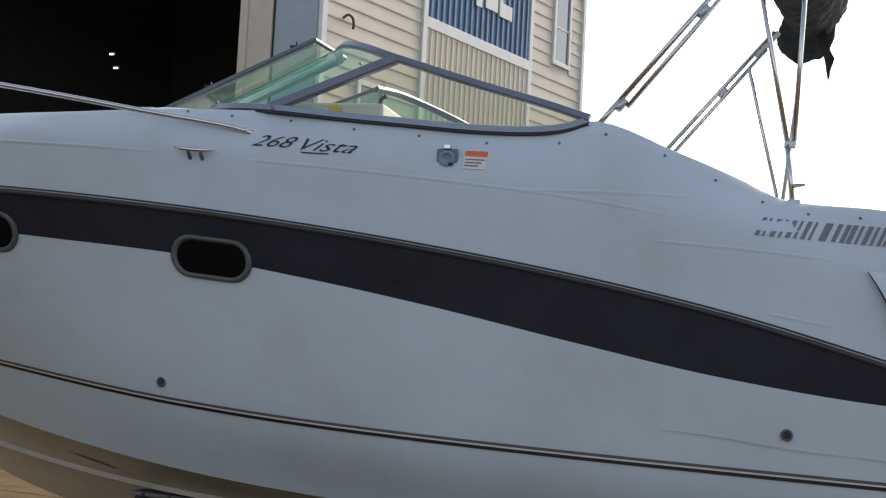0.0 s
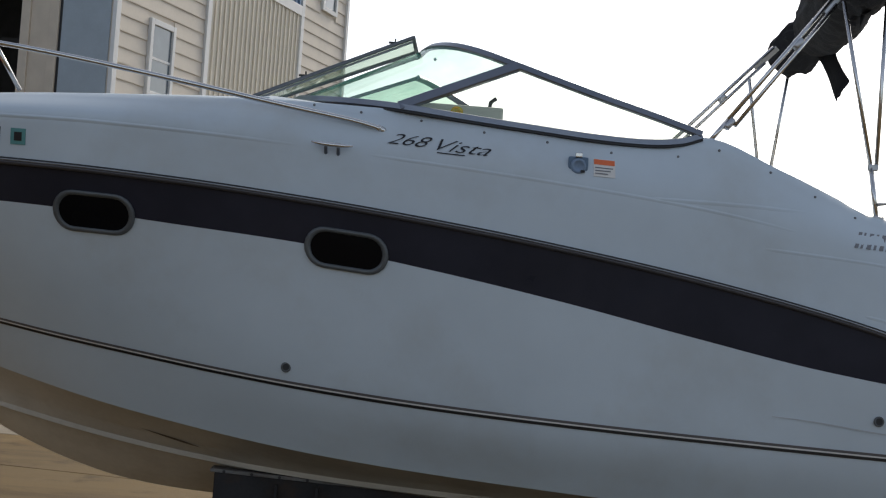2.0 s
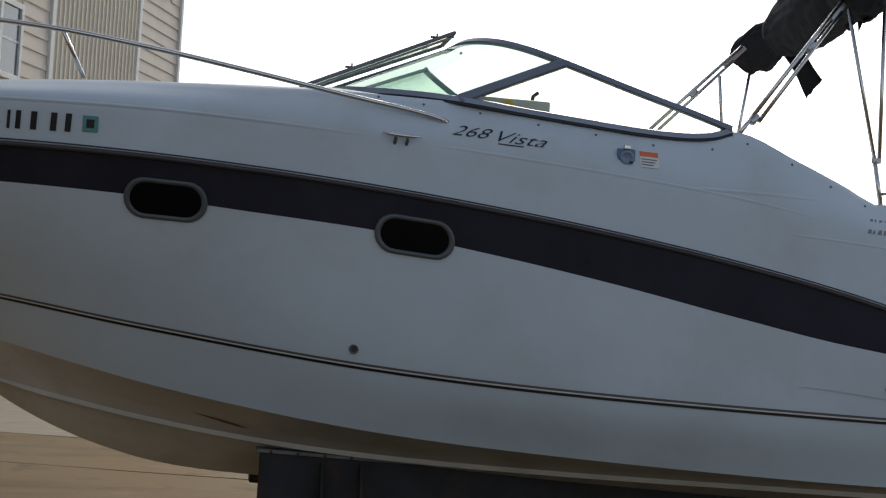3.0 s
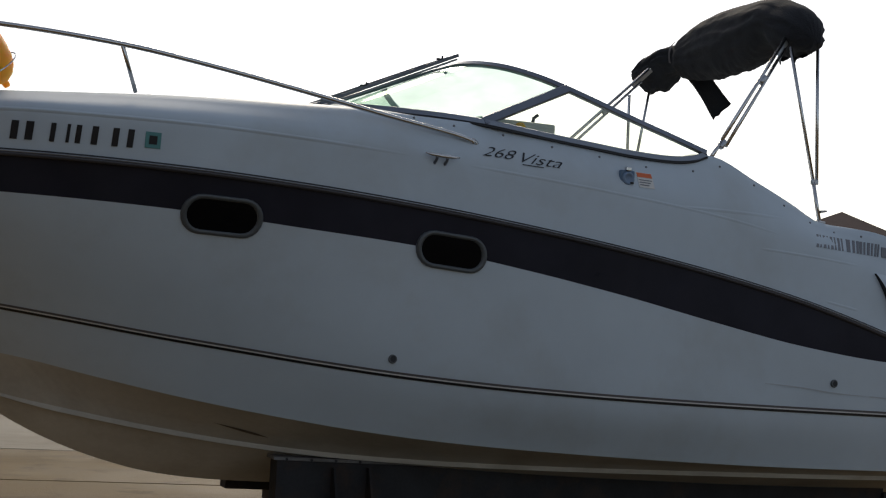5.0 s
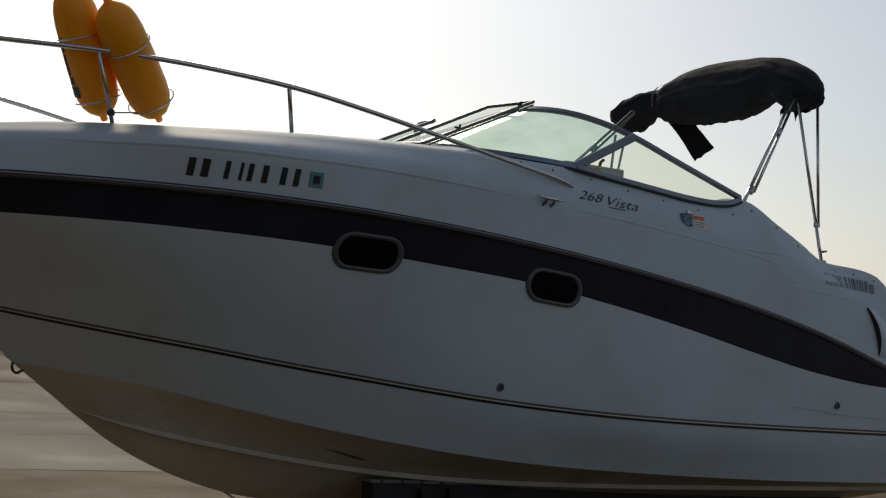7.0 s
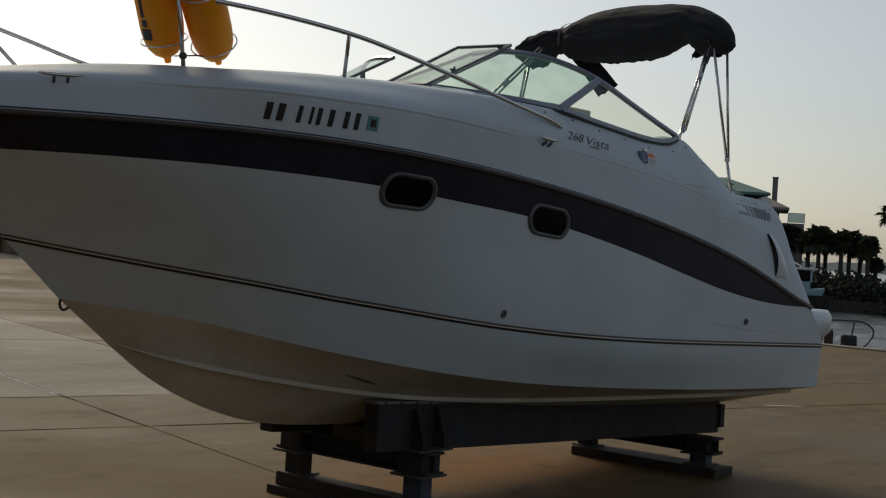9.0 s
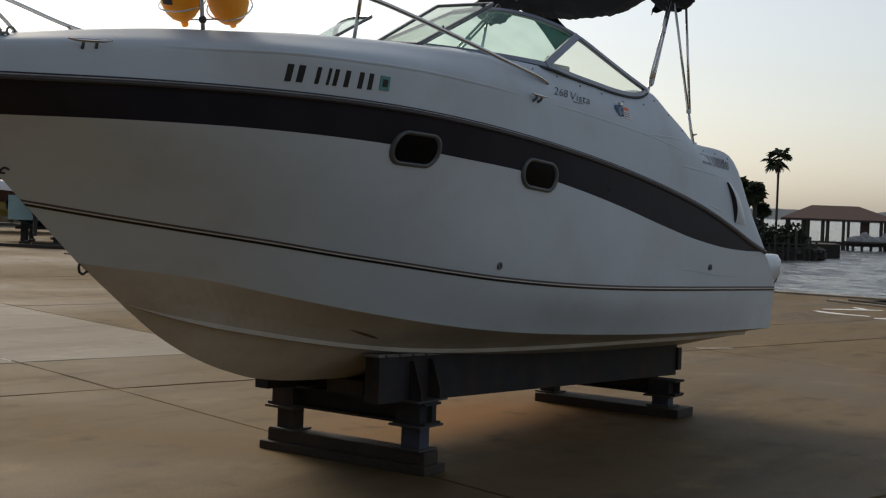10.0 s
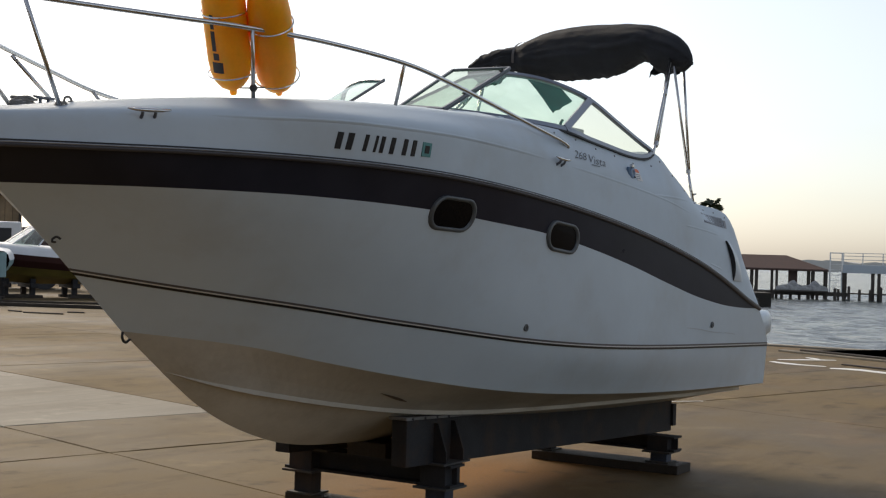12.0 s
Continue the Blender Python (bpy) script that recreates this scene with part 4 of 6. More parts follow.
def folded_canvas():
    """Bundle of cloth across the boat, tied near the starboard end, with sagging folds."""
    top = curve_of([(-1.05, 3.31), (-1.035, 3.37), (-0.97, 3.465), (-0.9, 3.515), (-0.84, 3.547), (-0.7, 3.593), (-0.5, 3.619), (-0.35, 3.628), (-0.17, 3.638), (0.03, 3.626), (0.19, 3.61), (0.3, 3.577), (0.42, 3.538), (0.48, 3.515), (0.55, 3.508), (0.7, 3.487), (0.82, 3.44), (0.9, 3.385), (0.945, 3.325)])
    low = curve_of([(-1.05, 3.264), (-1.0, 3.214), (-0.87, 3.204), (-0.79, 3.219), (-0.74, 3.284), (-0.66, 3.309), (-0.55, 3.259), (-0.42, 3.217), (-0.24, 3.202), (-0.08, 3.204), (0.1, 3.219), (0.25, 3.229), (0.4, 3.269), (0.47, 3.299), (0.55, 3.309), (0.61, 3.284), (0.66, 3.224), (0.74, 3.199), (0.82, 3.224), (0.9, 3.264), (0.945, 3.289)])
    mid_x = curve_of([(-1.05, 2.565), (-0.6, 2.612), (-0.1, 2.690), (0.46, 2.755), (0.7, 2.735), (0.945, 2.695)])
    shift_y = curve_of([(-1.05, -0.02), (-0.5, 0.02), (0.46, 0.08), (0.945, 0.035)])
    deep = curve_of([(-1.05, 0.04), (-0.98, 0.13), (-0.8, 0.17), (0.0, 0.18), (0.35, 0.15), (0.46, 0.10), (0.56, 0.14), (0.80, 0.15), (0.90, 0.11), (0.945, 0.04)])
    bm = bmesh.new()
    rows = []
    for i in range(141):
        y = -1.05 + 1.995 * i / 140
        zt, zl = top(y) - 0.012, low(y) - 0.016
        mid, h, w = (zt + zl) / 2, (zt - zl) / 2, deep(y)
        ring = []
        for k in range(56):
            a = 2 * math.pi * k / 56
            ca, sa = math.cos(a), math.sin(a)
            fold = noise.noise(Vector((ca * 2.2 + 5, y * 1.6 - sa, sa * 3.0))) * 0.14
            crease = abs(noise.noise(Vector((ca * 3.5, y * 3.0 + ca * 2.5, sa * 4.0 + 4)))) * 0.16
            fine = noise.noise(Vector((ca * 9, y * 11 + ca * 4, sa * 9))) * 0.05
            rag = 0.016 * noise.noise(Vector((y * 26, ca * 3, 1.0))) * (max(0, -sa) ** 2 + (1.0 if y > 0.55 else 0))
            r = 1 + (fold - crease + fine) * (abs(ca) ** 0.6)
            ring.append(Vector((mid_x(y) + ca * w * r, y + shift_y(y) + 0.012 * noise.noise(Vector((y * 6, sa * 3, ca * 3))), mid + 0.026 + sa * h * (1 - 0.25 * crease * abs(ca)) + rag + (0.004 if sa > 0 else 0.012) * noise.noise(Vector((y * 9, ca * 2, 6.0))))))
        rows.append(ring)
    vs = grid_mesh(bm, rows, closed=True)
    bm.faces.new(vs[0])
    bm.faces.new(vs[-1])
    return bm


part("canvas", folded_canvas(), canvas, bimini, "crumpled black canvas cover", smooth=True)


def hanging_flap(at, drop, wide, lean, seed, nx=8, nz=10):
    bm = bmesh.new()
    rows = []
    for j in range(nz + 1):
        v = j / nz
        row = []
        for i in range(nx + 1):
            s = i / nx - 0.5
            rag = 0.05 * noise.noise(Vector((i * 0.9, seed, 0))) * v * 2
            ruffle = 0.05 * noise.noise(Vector((s * 5, v * 2.2, seed)))
            row.append(Vector((at[0] + ruffle + lean[0] * v, at[1] + s * wide * (1 + 0.35 * v) + lean[1] * v, at[2] - (drop + rag) * v)))
        rows.append(row)
    grid_mesh(bm, rows)
    bmesh.ops.solidify(bm, geom=bm.faces[:], thickness=0.004)
    return bm


def loose_strip(a, b, c, d, seed, n=10, m=6):
    """A loose strip of cloth from edge a-b to edge c-d, gently curled, with a frayed end."""
    a, b, c, d = (Vector(p) for p in (a, b, c, d))
    bm = bmesh.new()
    rows = []
    for i in range(n + 1):
        v = i / n
        row = []
        for j in range(m + 1):
            u = j / m
            fray = 1 + (0.05 * noise.noise(Vector((j * 1.7, seed, 0))) if i == n else 0)
            p = a.lerp(b, u).lerp(c.lerp(d, u), v * fray)
            row.append(p + Vector((0.015 * math.sin(v * 4 + u * 2), 0, 0.012 * math.sin(v * 3.1) + 0.008 * noise.noise(Vector((u * 3, v * 4, seed))))))
        rows.append(row)
    grid_mesh(bm, rows)
    bmesh.ops.solidify(bm, geom=bm.faces[:], thickness=0.005)
    return bm


part("canvas_flap", loose_strip((2.73, 0.56, 3.36), (2.79, 0.30, 3.30), (2.84, 0.24, 2.965), (2.85, 0.07, 3.06), 3.0), canvas, bimini, "loose torn strip of canvas hanging from the tie", smooth=True)
part("canvas_flap", hanging_flap((2.58, -0.86, 3.28), 0.07, 0.20, (0.0, 0.02), 5.0, 12, 8), canvas, bimini, smooth=True)
bm = bmesh.new()
grid_mesh(bm, [[Vector((2.755 + math.cos(a) * 0.112, y + 0.08 + 0.012 * math.sin(3 * a) - 0.04 * math.sin(a), 3.443 + math.sin(a) * 0.122)) for a in [k * math.pi / 12 for k in range(24)]] for y in (0.450, 0.472)], closed=True)
part("tie_strap", bm, grey_line, bimini, "grey tie strap")
if not bimini.data.polygons:
    bm = bmesh.new()
    tube(bm, [(2.67, -0.9, 3.42), (2.67, 0.9, 3.42)], 0.012, 8)
    bm.to_mesh(bimini.data)
    bm.free()


# ---- fenders in the rail rack ----
def fender(base, axis):
    """Inflated cylinder with a rounded eye at each end."""
    f = thing("fender", "yellow inflatable boat fender leaning on the bow rail", "fender", group="yellow fenders")
    q = Vector(axis).normalized().to_track_quat("Z", "Y").to_matrix().to_4x4()
    f.matrix_world = Matrix.Translation(base) @ q
    prof = [(0.0, 0.0), (0.014, 0.002), (0.017, 0.010), (0.018, 0.026), (0.032, 0.036), (0.058, 0.052), (0.083, 0.084), (0.098, 0.130), (0.105, 0.190), (0.107, 0.33), (0.105, 0.49), (0.098, 0.550), (0.083, 0.598), (0.058, 0.630), (0.032, 0.648), (0.018, 0.660), (0.017, 0.676), (0.014, 0.684), (0.0, 0.686)]
    bm = bmesh.new()
    grid_mesh(bm, [[Vector((r * math.cos(a), r * math.sin(a), z)) for a in [k * math.pi / 14 for k in range(28)]] for r, z in prof], closed=True)
    bmesh.ops.remove_doubles(bm, verts=bm.verts, dist=0.0004)
    part("bladder", bm, vinyl_yellow, f, smooth=True)
    for z in (0.12, 0.43):
        bm = bmesh.new()
        tube(bm, [(0.113 * math.cos(a), 0.113 * math.sin(a), z) for a in [k * math.pi / 12 for k in range(25)]], 0.004, 6, caps=False)
        part("rack_hoop", bm, stainless, f, "thin wire hoop")
    return f


bm = bmesh.new()
bmesh.ops.create_icosphere(bm, subdivisions=2, radius=0.020, matrix=Matrix.Translation((-2.215, -0.711, 2.525)))
part("stanchion_clamp", bm, steel_grey, bow_rail, "dark clamp ball", smooth=True)
bm = bmesh.new()
tube(bm, [(-2.12, -0.53, 2.545), (-2.215, -0.711, 2.525), (-2.0, -0.66, 2.56)], 0.0035, 6)
part("clamp_wire", bm, steel_grey, bow_rail)
fa = fender(Vector((-1.935, -0.648, 2.528)), (-0.611, -0.325, 0.722))
fb = fender(Vector((-2.175, -0.555, 2.503)), (-0.436, -0.20, 0.877))
MARK = -2.15
bm = bmesh.new()
for k, (z0, z1, a0, w) in enumerate(((0.15, 0.205, MARK, 0.55), (0.215, 0.25, MARK + 0.1, 0.30), (0.26, 0.36, MARK + 0.08, 0.22), (0.37, 0.44, MARK + 0.1, 0.20))):
    grid_mesh(bm, [[Vector((0.1075 * math.cos(a0 + w * i / 4), 0.1075 * math.sin(a0 + w * i / 4), z)) for i in range(5)] for z in (z0, z1)])
part("printed_mark", bm, decal_black, fb, "worn black printed mark")


# ---- ropes and cleats on the foredeck ----
def heap(at, r0, turns, seed, flat=0.7):
    """A small heap of rope: loose flat turns that cross one another."""
    rnd = random.Random(seed)
    pts = []
    for k in range(turns * 7):
        a = k * 2 * math.pi / 7
        r = r0 * rnd.uniform(0.55, 1.25)
        pts.append(Vector((at[0] + r * math.cos(a), at[1] + r * flat * math.sin(a), at[2] + 0.007 + 0.007 * (k // 7) + 0.005 * rnd.uniform(-1, 1))))
    bm = bmesh.new()
    tube(bm, smooth_path(pts, 4), 0.0065, 6)
    return bm


rope_grey = material("weathered_rope", (0.26, 0.25, 0.235), 0.9, vary=0.3, scale=40, fine=200, bump=0.4)
for at, r0, turns, seed in (((-3.05, -0.06, 2.375), 0.055, 4, 1), ((-3.03, -0.285, 2.352), 0.028, 3, 4), ((-3.12, -0.10, 2.362), 0.035, 3, 9)):
    rope = part("mooring_rope", heap(at, r0, turns, seed), rope_grey, None, "")
    tagged(rope, "loose heap of greyed mooring rope on the white foredeck", "rope", group="foredeck ropes")
bm = bmesh.new()
tube(bm, [Vector((-2.985 + 0.022 * math.cos(k * math.pi / 6), -0.275, 2.392 + 0.018 * math.sin(k * math.pi / 6))) for k in range(13)], 0.006, 6, caps=False)
tagged(part("rope_loop", bm, rope_grey), "pale rope loop tied at a stanchion foot", "rope", group="foredeck ropes")
for cx, cy, cz, length in ((-2.965, -0.10, 2.412, 0.13), (-2.93, -0.27, 2.385, 0.09)):
    bm = bmesh.new()
    tube(bm, [(cx + length * s, cy, cz + h) for s, h in ((-0.5, 0.004), (-0.25, 0.0), (0.25, 0.0), (0.5, 0.004))], [0.004, 0.008, 0.008, 0.004], 8)
    ob = part("deck_cleat", bm, frame_dark, boat, "dull metal cleat on the foredeck", smooth=True)
    for s_ in (-0.18, 0.18):
        bm = bmesh.new()
        tube(bm, [(cx + length * s_, cy, cz), (cx + length * s_, cy, cz - 0.045)], 0.008, 8)
        part("cleat_leg", bm, frame_dark, ob, smooth=True)

# ---- steel boat stand ----
stand = thing("boat_stand", "dark steel boat stand with flanged beams under the hull", "boat stand")


def h_beam(a, b, high, wide, flange=0.016, web=0.014):
    """A flanged beam from a to b (centres of its top)."""
    a, b = Vector(a), Vector(b)
    d = (b - a).normalized()
    c = Vector((0, 0, 1)).cross(d).normalized()
    w, v = wide / 2, web / 2
    prof = [(-w, 0), (w, 0), (w, -flange), (v, -flange), (v, -high + flange), (w, -high + flange), (w, -high), (-w, -high), (-w, -high + flange), (-v, -high + flange), (-v, -flange), (-w, -flange)]
    bm = bmesh.new()
    vs = grid_mesh(bm, [[p + c * s + Vector((0, 0, z)) for s, z in prof] for p in (a, b)], closed=True)
    bm.faces.new(vs[0])
    bm.faces.new(vs[1])
    return bm


for sgn in (-1, 1):
    y = sgn * 0.445
    beam = part("bunk_beam", boxes((-0.43, 3.80, y - 0.055, y + 0.055, -0.145, 0.138), bevel=0.006), steel_paint, stand, "dark painted box beam")
    for v in beam.data.vertices:
        v.co.z += 0.585 - 0.0406 * v.co.x
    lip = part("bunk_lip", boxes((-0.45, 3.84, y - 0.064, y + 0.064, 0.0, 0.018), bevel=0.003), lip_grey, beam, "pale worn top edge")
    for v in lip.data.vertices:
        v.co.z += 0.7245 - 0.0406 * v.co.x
    for x in (-0.38, -0.24, -0.10, 0.04):
        bm = bmesh.new()
        tube(bm, [(x, y + sgn * 0.062, 0.733 - 0.0406 * x), (x, y + sgn * 0.069, 0.733 - 0.0406 * x)], 0.008, 8)
        part("lip_bolt", bm, black_rubber, lip)
    for x in (-0.12, 0.085):
        bm = bmesh.new()
        rows = [[Vector((x + dx, y + sgn * o, z)) for o, z in ((0.05, 0.452), (0.150, 0.452), (0.150, 0.520), (0.085, 0.700), (0.05, 0.700))] for dx in (0.0, 0.014)]
        vs = grid_mesh(bm, rows, closed=True)
        bm.faces.new(vs[0])
        bm.faces.new(vs[1])
        part("stiffener", bm, steel_paint, beam, "flared stiffener plate")
    part("end_plate", boxes((3.78, 3.85, y - 0.08, y + 0.08, 0.33, 0.52), bevel=0.005), steel_paint, beam)
    part("beam_cap", boxes((-0.16, 0.16, y - 0.16, y + 0.16, 0.444, 0.456)), steel_grey, beam)


def trestle(x, base_h, base_top, z_plate, z_cross, sill, posts, beam, wide):
    """Cross beam on two posts on a one or two layer timber sill; spans across the boat as (start, end)."""
    part("timber_sill", boxes((x - wide / 2 - 0.03, x + wide / 2 + 0.03, sill[0], sill[1], 0.0, base_h), bevel=0.008), timber, stand, "dark weathered timber sill")
    low = base_h
    if base_top:
        part("timber_sill", boxes((x - wide / 2 + 0.01, x + wide / 2 - 0.01, sill[0] + 0.03, sill[1] - 0.04, base_h, base_top), bevel=0.006), timber, stand)
        low = base_top
    for y0, y1 in posts:
        part("post", boxes((x - 0.055, x + 0.050, y0, y1, low, z_plate), bevel=0.005), post_blue if y1 < 0 else steel_paint, stand, "short blue-grey steel column" if y1 < 0 else "short steel column")
        part("post_plate", boxes((x - 0.125, x + 0.125, y0 - 0.05, y1 + 0.05, z_plate, z_plate + 0.014)), steel_grey, stand)
        part("post_plate", boxes((x - 0.095, x + 0.095, y0 - 0.03, y1 + 0.03, low, low + 0.012)), steel_grey, stand)
        part("bearing_block", boxes((x - 0.090, x + 0.090, y0 - 0.02, y1 + 0.02, z_plate + 0.014, z_cross - 0.003), bevel=0.004), steel_paint, stand)
    part("cross_beam", h_beam((x, beam[0], z_cross), (x, beam[1], z_cross), z_cross - z_plate - 0.016, 0.17), steel_paint, stand, "dark flanged cross beam")


trestle(-0.035, 0.058, 0.140, 0.290, 0.444, (-0.66, 0.70), ((-0.575, -0.430), (0.455, 0.600)), (-0.63, 0.66), 0.17)
trestle(3.36, 0.075, 0.0, 0.160, 0.300, (-0.80, 0.55), ((-0.665, -0.520), (0.410, 0.553)), (-0.74, 0.60), 0.24)
part("keel_block", boxes((-0.13, 0.15, -0.15, 0.15, 0.444, 0.535), bevel=0.006), timber, stand, "timber keel block")

# ---- ground, slabs and water ----
WATER = -0.95
ground_bm = bmesh.new()
edge = [(-900, -900), (21.9, -900), (21.9, 22), (40, 24), (66, 31), (71, 27.5), (80, 23.2), (84, 25), (88, 40), (120, 92), (380, 480), (900, 1500), (-900, 1500)]
top_ring = [ground_bm.verts.new((x, y, -0.03)) for x, y in edge]
low_ring = [ground_bm.verts.new((x, y, WATER - 1.0)) for x, y in edge]
ground_bm.faces.new(top_ring)
for i in range(len(edge)):
    j = (i + 1) % len(edge)
    ground_bm.faces.new([top_ring[i], top_ring[j], low_ring[j], low_ring[i]])
bmesh.ops.triangulate(ground_bm, faces=ground_bm.faces)
ground = tagged(part("ground", ground_bm, joint_dirt), "dirty concrete yard and shore land", "ground", kind="structure")

JA, JB = Vector((0.966, -0.259, 0)), Vector((0.259, 0.966, 0))
JOINT = Vector((1.00, 3.40, 0))
rnd = random.Random(5)
COL, ROW, EDGE = 7.93, 6.08, 2.52


def slab_mesh(w, d, mat, seed):
    """One cast slab: broken, uneven arrises, so the joints open and close along their run."""
    bm = bmesh.new()
    corners = ((-1, -1), (1, -1), (1, 1), (-1, 1))
    rim = []
    for q in range(4):
        (ax, ay), (bx, by) = corners[q], corners[(q + 1) % 4]
        seg = max(6, int((w if q % 2 == 0 else d) / 0.28))
        for k in range(seg):
            f = k / seg
            slow = noise.noise(Vector((q * 7.3 + seed, k * 0.31, w)))
            fast = noise.noise(Vector((q * 3.1 + seed, k * 1.9, d)))
            gap = max(0.0015, (0.017, 0.010)[q % 2] * (1 + 1.5 * slow + 0.7 * fast))
            rim.append((ax + (bx - ax) * f, ay + (by - ay) * f, gap))
    rows = []
    for v, o in ((-0.05, 0.0), (-0.008, 0.0), (0.0, 0.006)):
        rows.append([Vector((px * (w / 2 - e - o), py * (d / 2 - e - o), v)) for px, py, e in rim])
    vs = grid_mesh(bm, rows, closed=True)
    bm.faces.new(vs[-1])
    me = bpy.data.meshes.new("slab")
    bmesh.ops.recalc_face_normals(bm, faces=bm.faces)
    bm.to_mesh(me)
    bm.free()
    me.materials.append(mat)
    return me


pavement = tagged(new("pavement"), "large tan concrete slabs with dark joints", "pavement", kind="structure")
turn_slab = Matrix.Rotation(math.atan2(JA.y, JA.x), 4, "Z")
row_lines = [-ROW * k for k in range(5, 0, -1)] + [0.0, 2.0] + [2.0 + ROW * k for k in range(1, 8)]
for j in range(len(row_lines) - 1):
    b0, b1 = row_lines[j], row_lines[j + 1]
    col_lines = [COL * k for k in range(-4, 4)]
    if b0 > 1.9:  # beyond the strip a newer, paler pour ends part way along the bay
        col_lines = sorted(col_lines + [EDGE])
    for i in range(len(col_lines) - 1):
        a0, a1 = col_lines[i], col_lines[i + 1]
        p = JOINT + JA * (a0 + a1) / 2 + JB * (b0 + b1) / 2
        far = max((JOINT + JA * a + JB * b).x for a in (a0, a1) for b in (b0, b1))
        if far > 21.85 and p.y < 26:
            continue
        pale = -20 < a0 < EDGE - 0.1 and 1.9 < b0 < 13
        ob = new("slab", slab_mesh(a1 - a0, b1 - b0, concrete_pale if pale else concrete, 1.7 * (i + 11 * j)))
        ob.parent = pavement
        ob.matrix_world = Matrix.Translation(p + Vector((0, 0, rnd.uniform(-0.0012, 0.0012)))) @ turn_slab
# pale sealant left in the joint of the newer pour
sealant = material("joint_sealant", (0.62, 0.60, 0.55), 0.8, vary=0.2, scale=6, fine=40, bump=0.2)
bm = bmesh.new()
for k in range(9):
    b0 = 2.15 + 0.27 * k
    w = 0.011 + 0.006 * noise.noise(Vector((k * 1.3, 4.0, 0)))
    box(bm, -w, w, b0, b0 + 0.24, -0.02, 0.003)
seal = part("joint_seal", bm, sealant, pavement, "worn whitish joint sealant")
seal.matrix_world = Matrix.Translation(JOINT + JA * -0.02) @ turn_slab
# unseen wall added, closing the yard to the west and dimming the bow
part_wall = material("unseen_wall_tan", (0.19, 0.15, 0.105), 0.75, vary=0.12, scale=1.0, fine=20, bump=0.1)
tagged(part("unseen_west_wall", boxes((-16.4, -16.0, -32, 11, -0.03, 8.0)), part_wall), "plain tan wall added out of view to dim the bow", "wall", kind="structure")
# strip of paving along the sea wall
bm = bmesh.new()
for k in range(14):
    y0, y1 = -34 + k * 5.0, -34 + (k + 1) * 5.0
    box(bm, 14.0, 21.9, y0 + 0.006, y1 - 0.006, -0.045, -0.004)
part("apron", bm, concrete, pavement)
for k in range(11):
    part("kerb", boxes((21.62, 21.98, -33 + 5 * k + 0.01, -28 + 5 * k - 0.01, -0.6, 0.035), bevel=0.01), concrete_pale, pavement, "low concrete sea wall cap")

water_mat = bpy.data.materials.new("bay_water")
water_mat.use_nodes = True
wn2, wl2 = water_mat.node_tree.nodes, water_mat.node_tree.links
wb = wn2["Principled BSDF"]
wb.inputs["Base Color"].default_value = (0.060, 0.070, 0.068, 1)
wb.inputs["Roughness"].default_value = 0.16
wb.inputs["Specular IOR Level"].default_value = 0.36
wc = wn2.new("ShaderNodeTexCoord")
wmap = wn2.new("ShaderNodeMapping")
wmap.inputs["Rotation"].default_value = (0, 0, 0.35)
wmap.inputs["Scale"].default_value = (1.0, 0.60, 1.0)
wl2.new(wc.outputs["Object"], wmap.inputs["Vector"])
wa, wbn = wn2.new("ShaderNodeTexNoise"), wn2.new("ShaderNodeTexNoise")
wa.inputs["Scale"].default_value, wa.inputs["Detail"].default_value = 0.5, 8
wbn.inputs["Scale"].default_value, wbn.inputs["Detail"].default_value = 4.6, 6
wl2.new(wmap.outputs[0], wa.inputs["Vector"])
wl2.new(wmap.outputs[0], wbn.inputs["Vector"])
wadd = wn2.new("ShaderNodeMath")
wadd.operation = "MULTIPLY_ADD"
wl2.new(wbn.outputs[0], wadd.inputs[0])
wadd.inputs[1].default_value = 0.45
wl2.new(wa.outputs[0], wadd.inputs[2])
wbump = wn2.new("ShaderNodeBump")
wbump.inputs["Strength"].default_value, wbump.inputs["Distance"].default_value = 0.9, 0.45
wl2.new(wadd.outputs[0], wbump.inputs["Height"])
wl2.new(wbump.outputs[0], wb.inputs["Normal"])
xs = [20 + 0.45 * k for k in range(270)] + [150, 175, 210, 260, 340, 500, 900, 1500, 2600]
ys = [-2500, -900, -400, -200, -110, -70] + [-45 + 0.7 * k for k in range(200)] + [100, 130, 180, 260, 500, 1200, 2500]


def swell(x, y):
    """Short wind chop, calmer far out."""
    c, d = x * 0.94 + y * 0.34, y * 0.94 - x * 0.34
    h = 0.13 * noise.noise(Vector((c * 0.75, d * 0.36, 0))) + 0.10 * noise.noise(Vector((c * 1.5, d * 0.8, 7)))
    return h if 20 < x < 145 and -60 < y < 95 else 0.0


me = bpy.data.meshes.new("water")
wide = len(ys)
me.from_pydata([(x, y, WATER + swell(x, y)) for x in xs for y in ys], [], [(i * wide + j, (i + 1) * wide + j, (i + 1) * wide + j + 1, i * wide + j + 1) for i in range(len(xs) - 1) for j in range(wide - 1)])
me.materials.append(water_mat)
me.polygons.foreach_set("use_smooth", [True] * len(me.polygons))
tagged(new("water", me), "choppy grey bay water", "water", kind="structure")

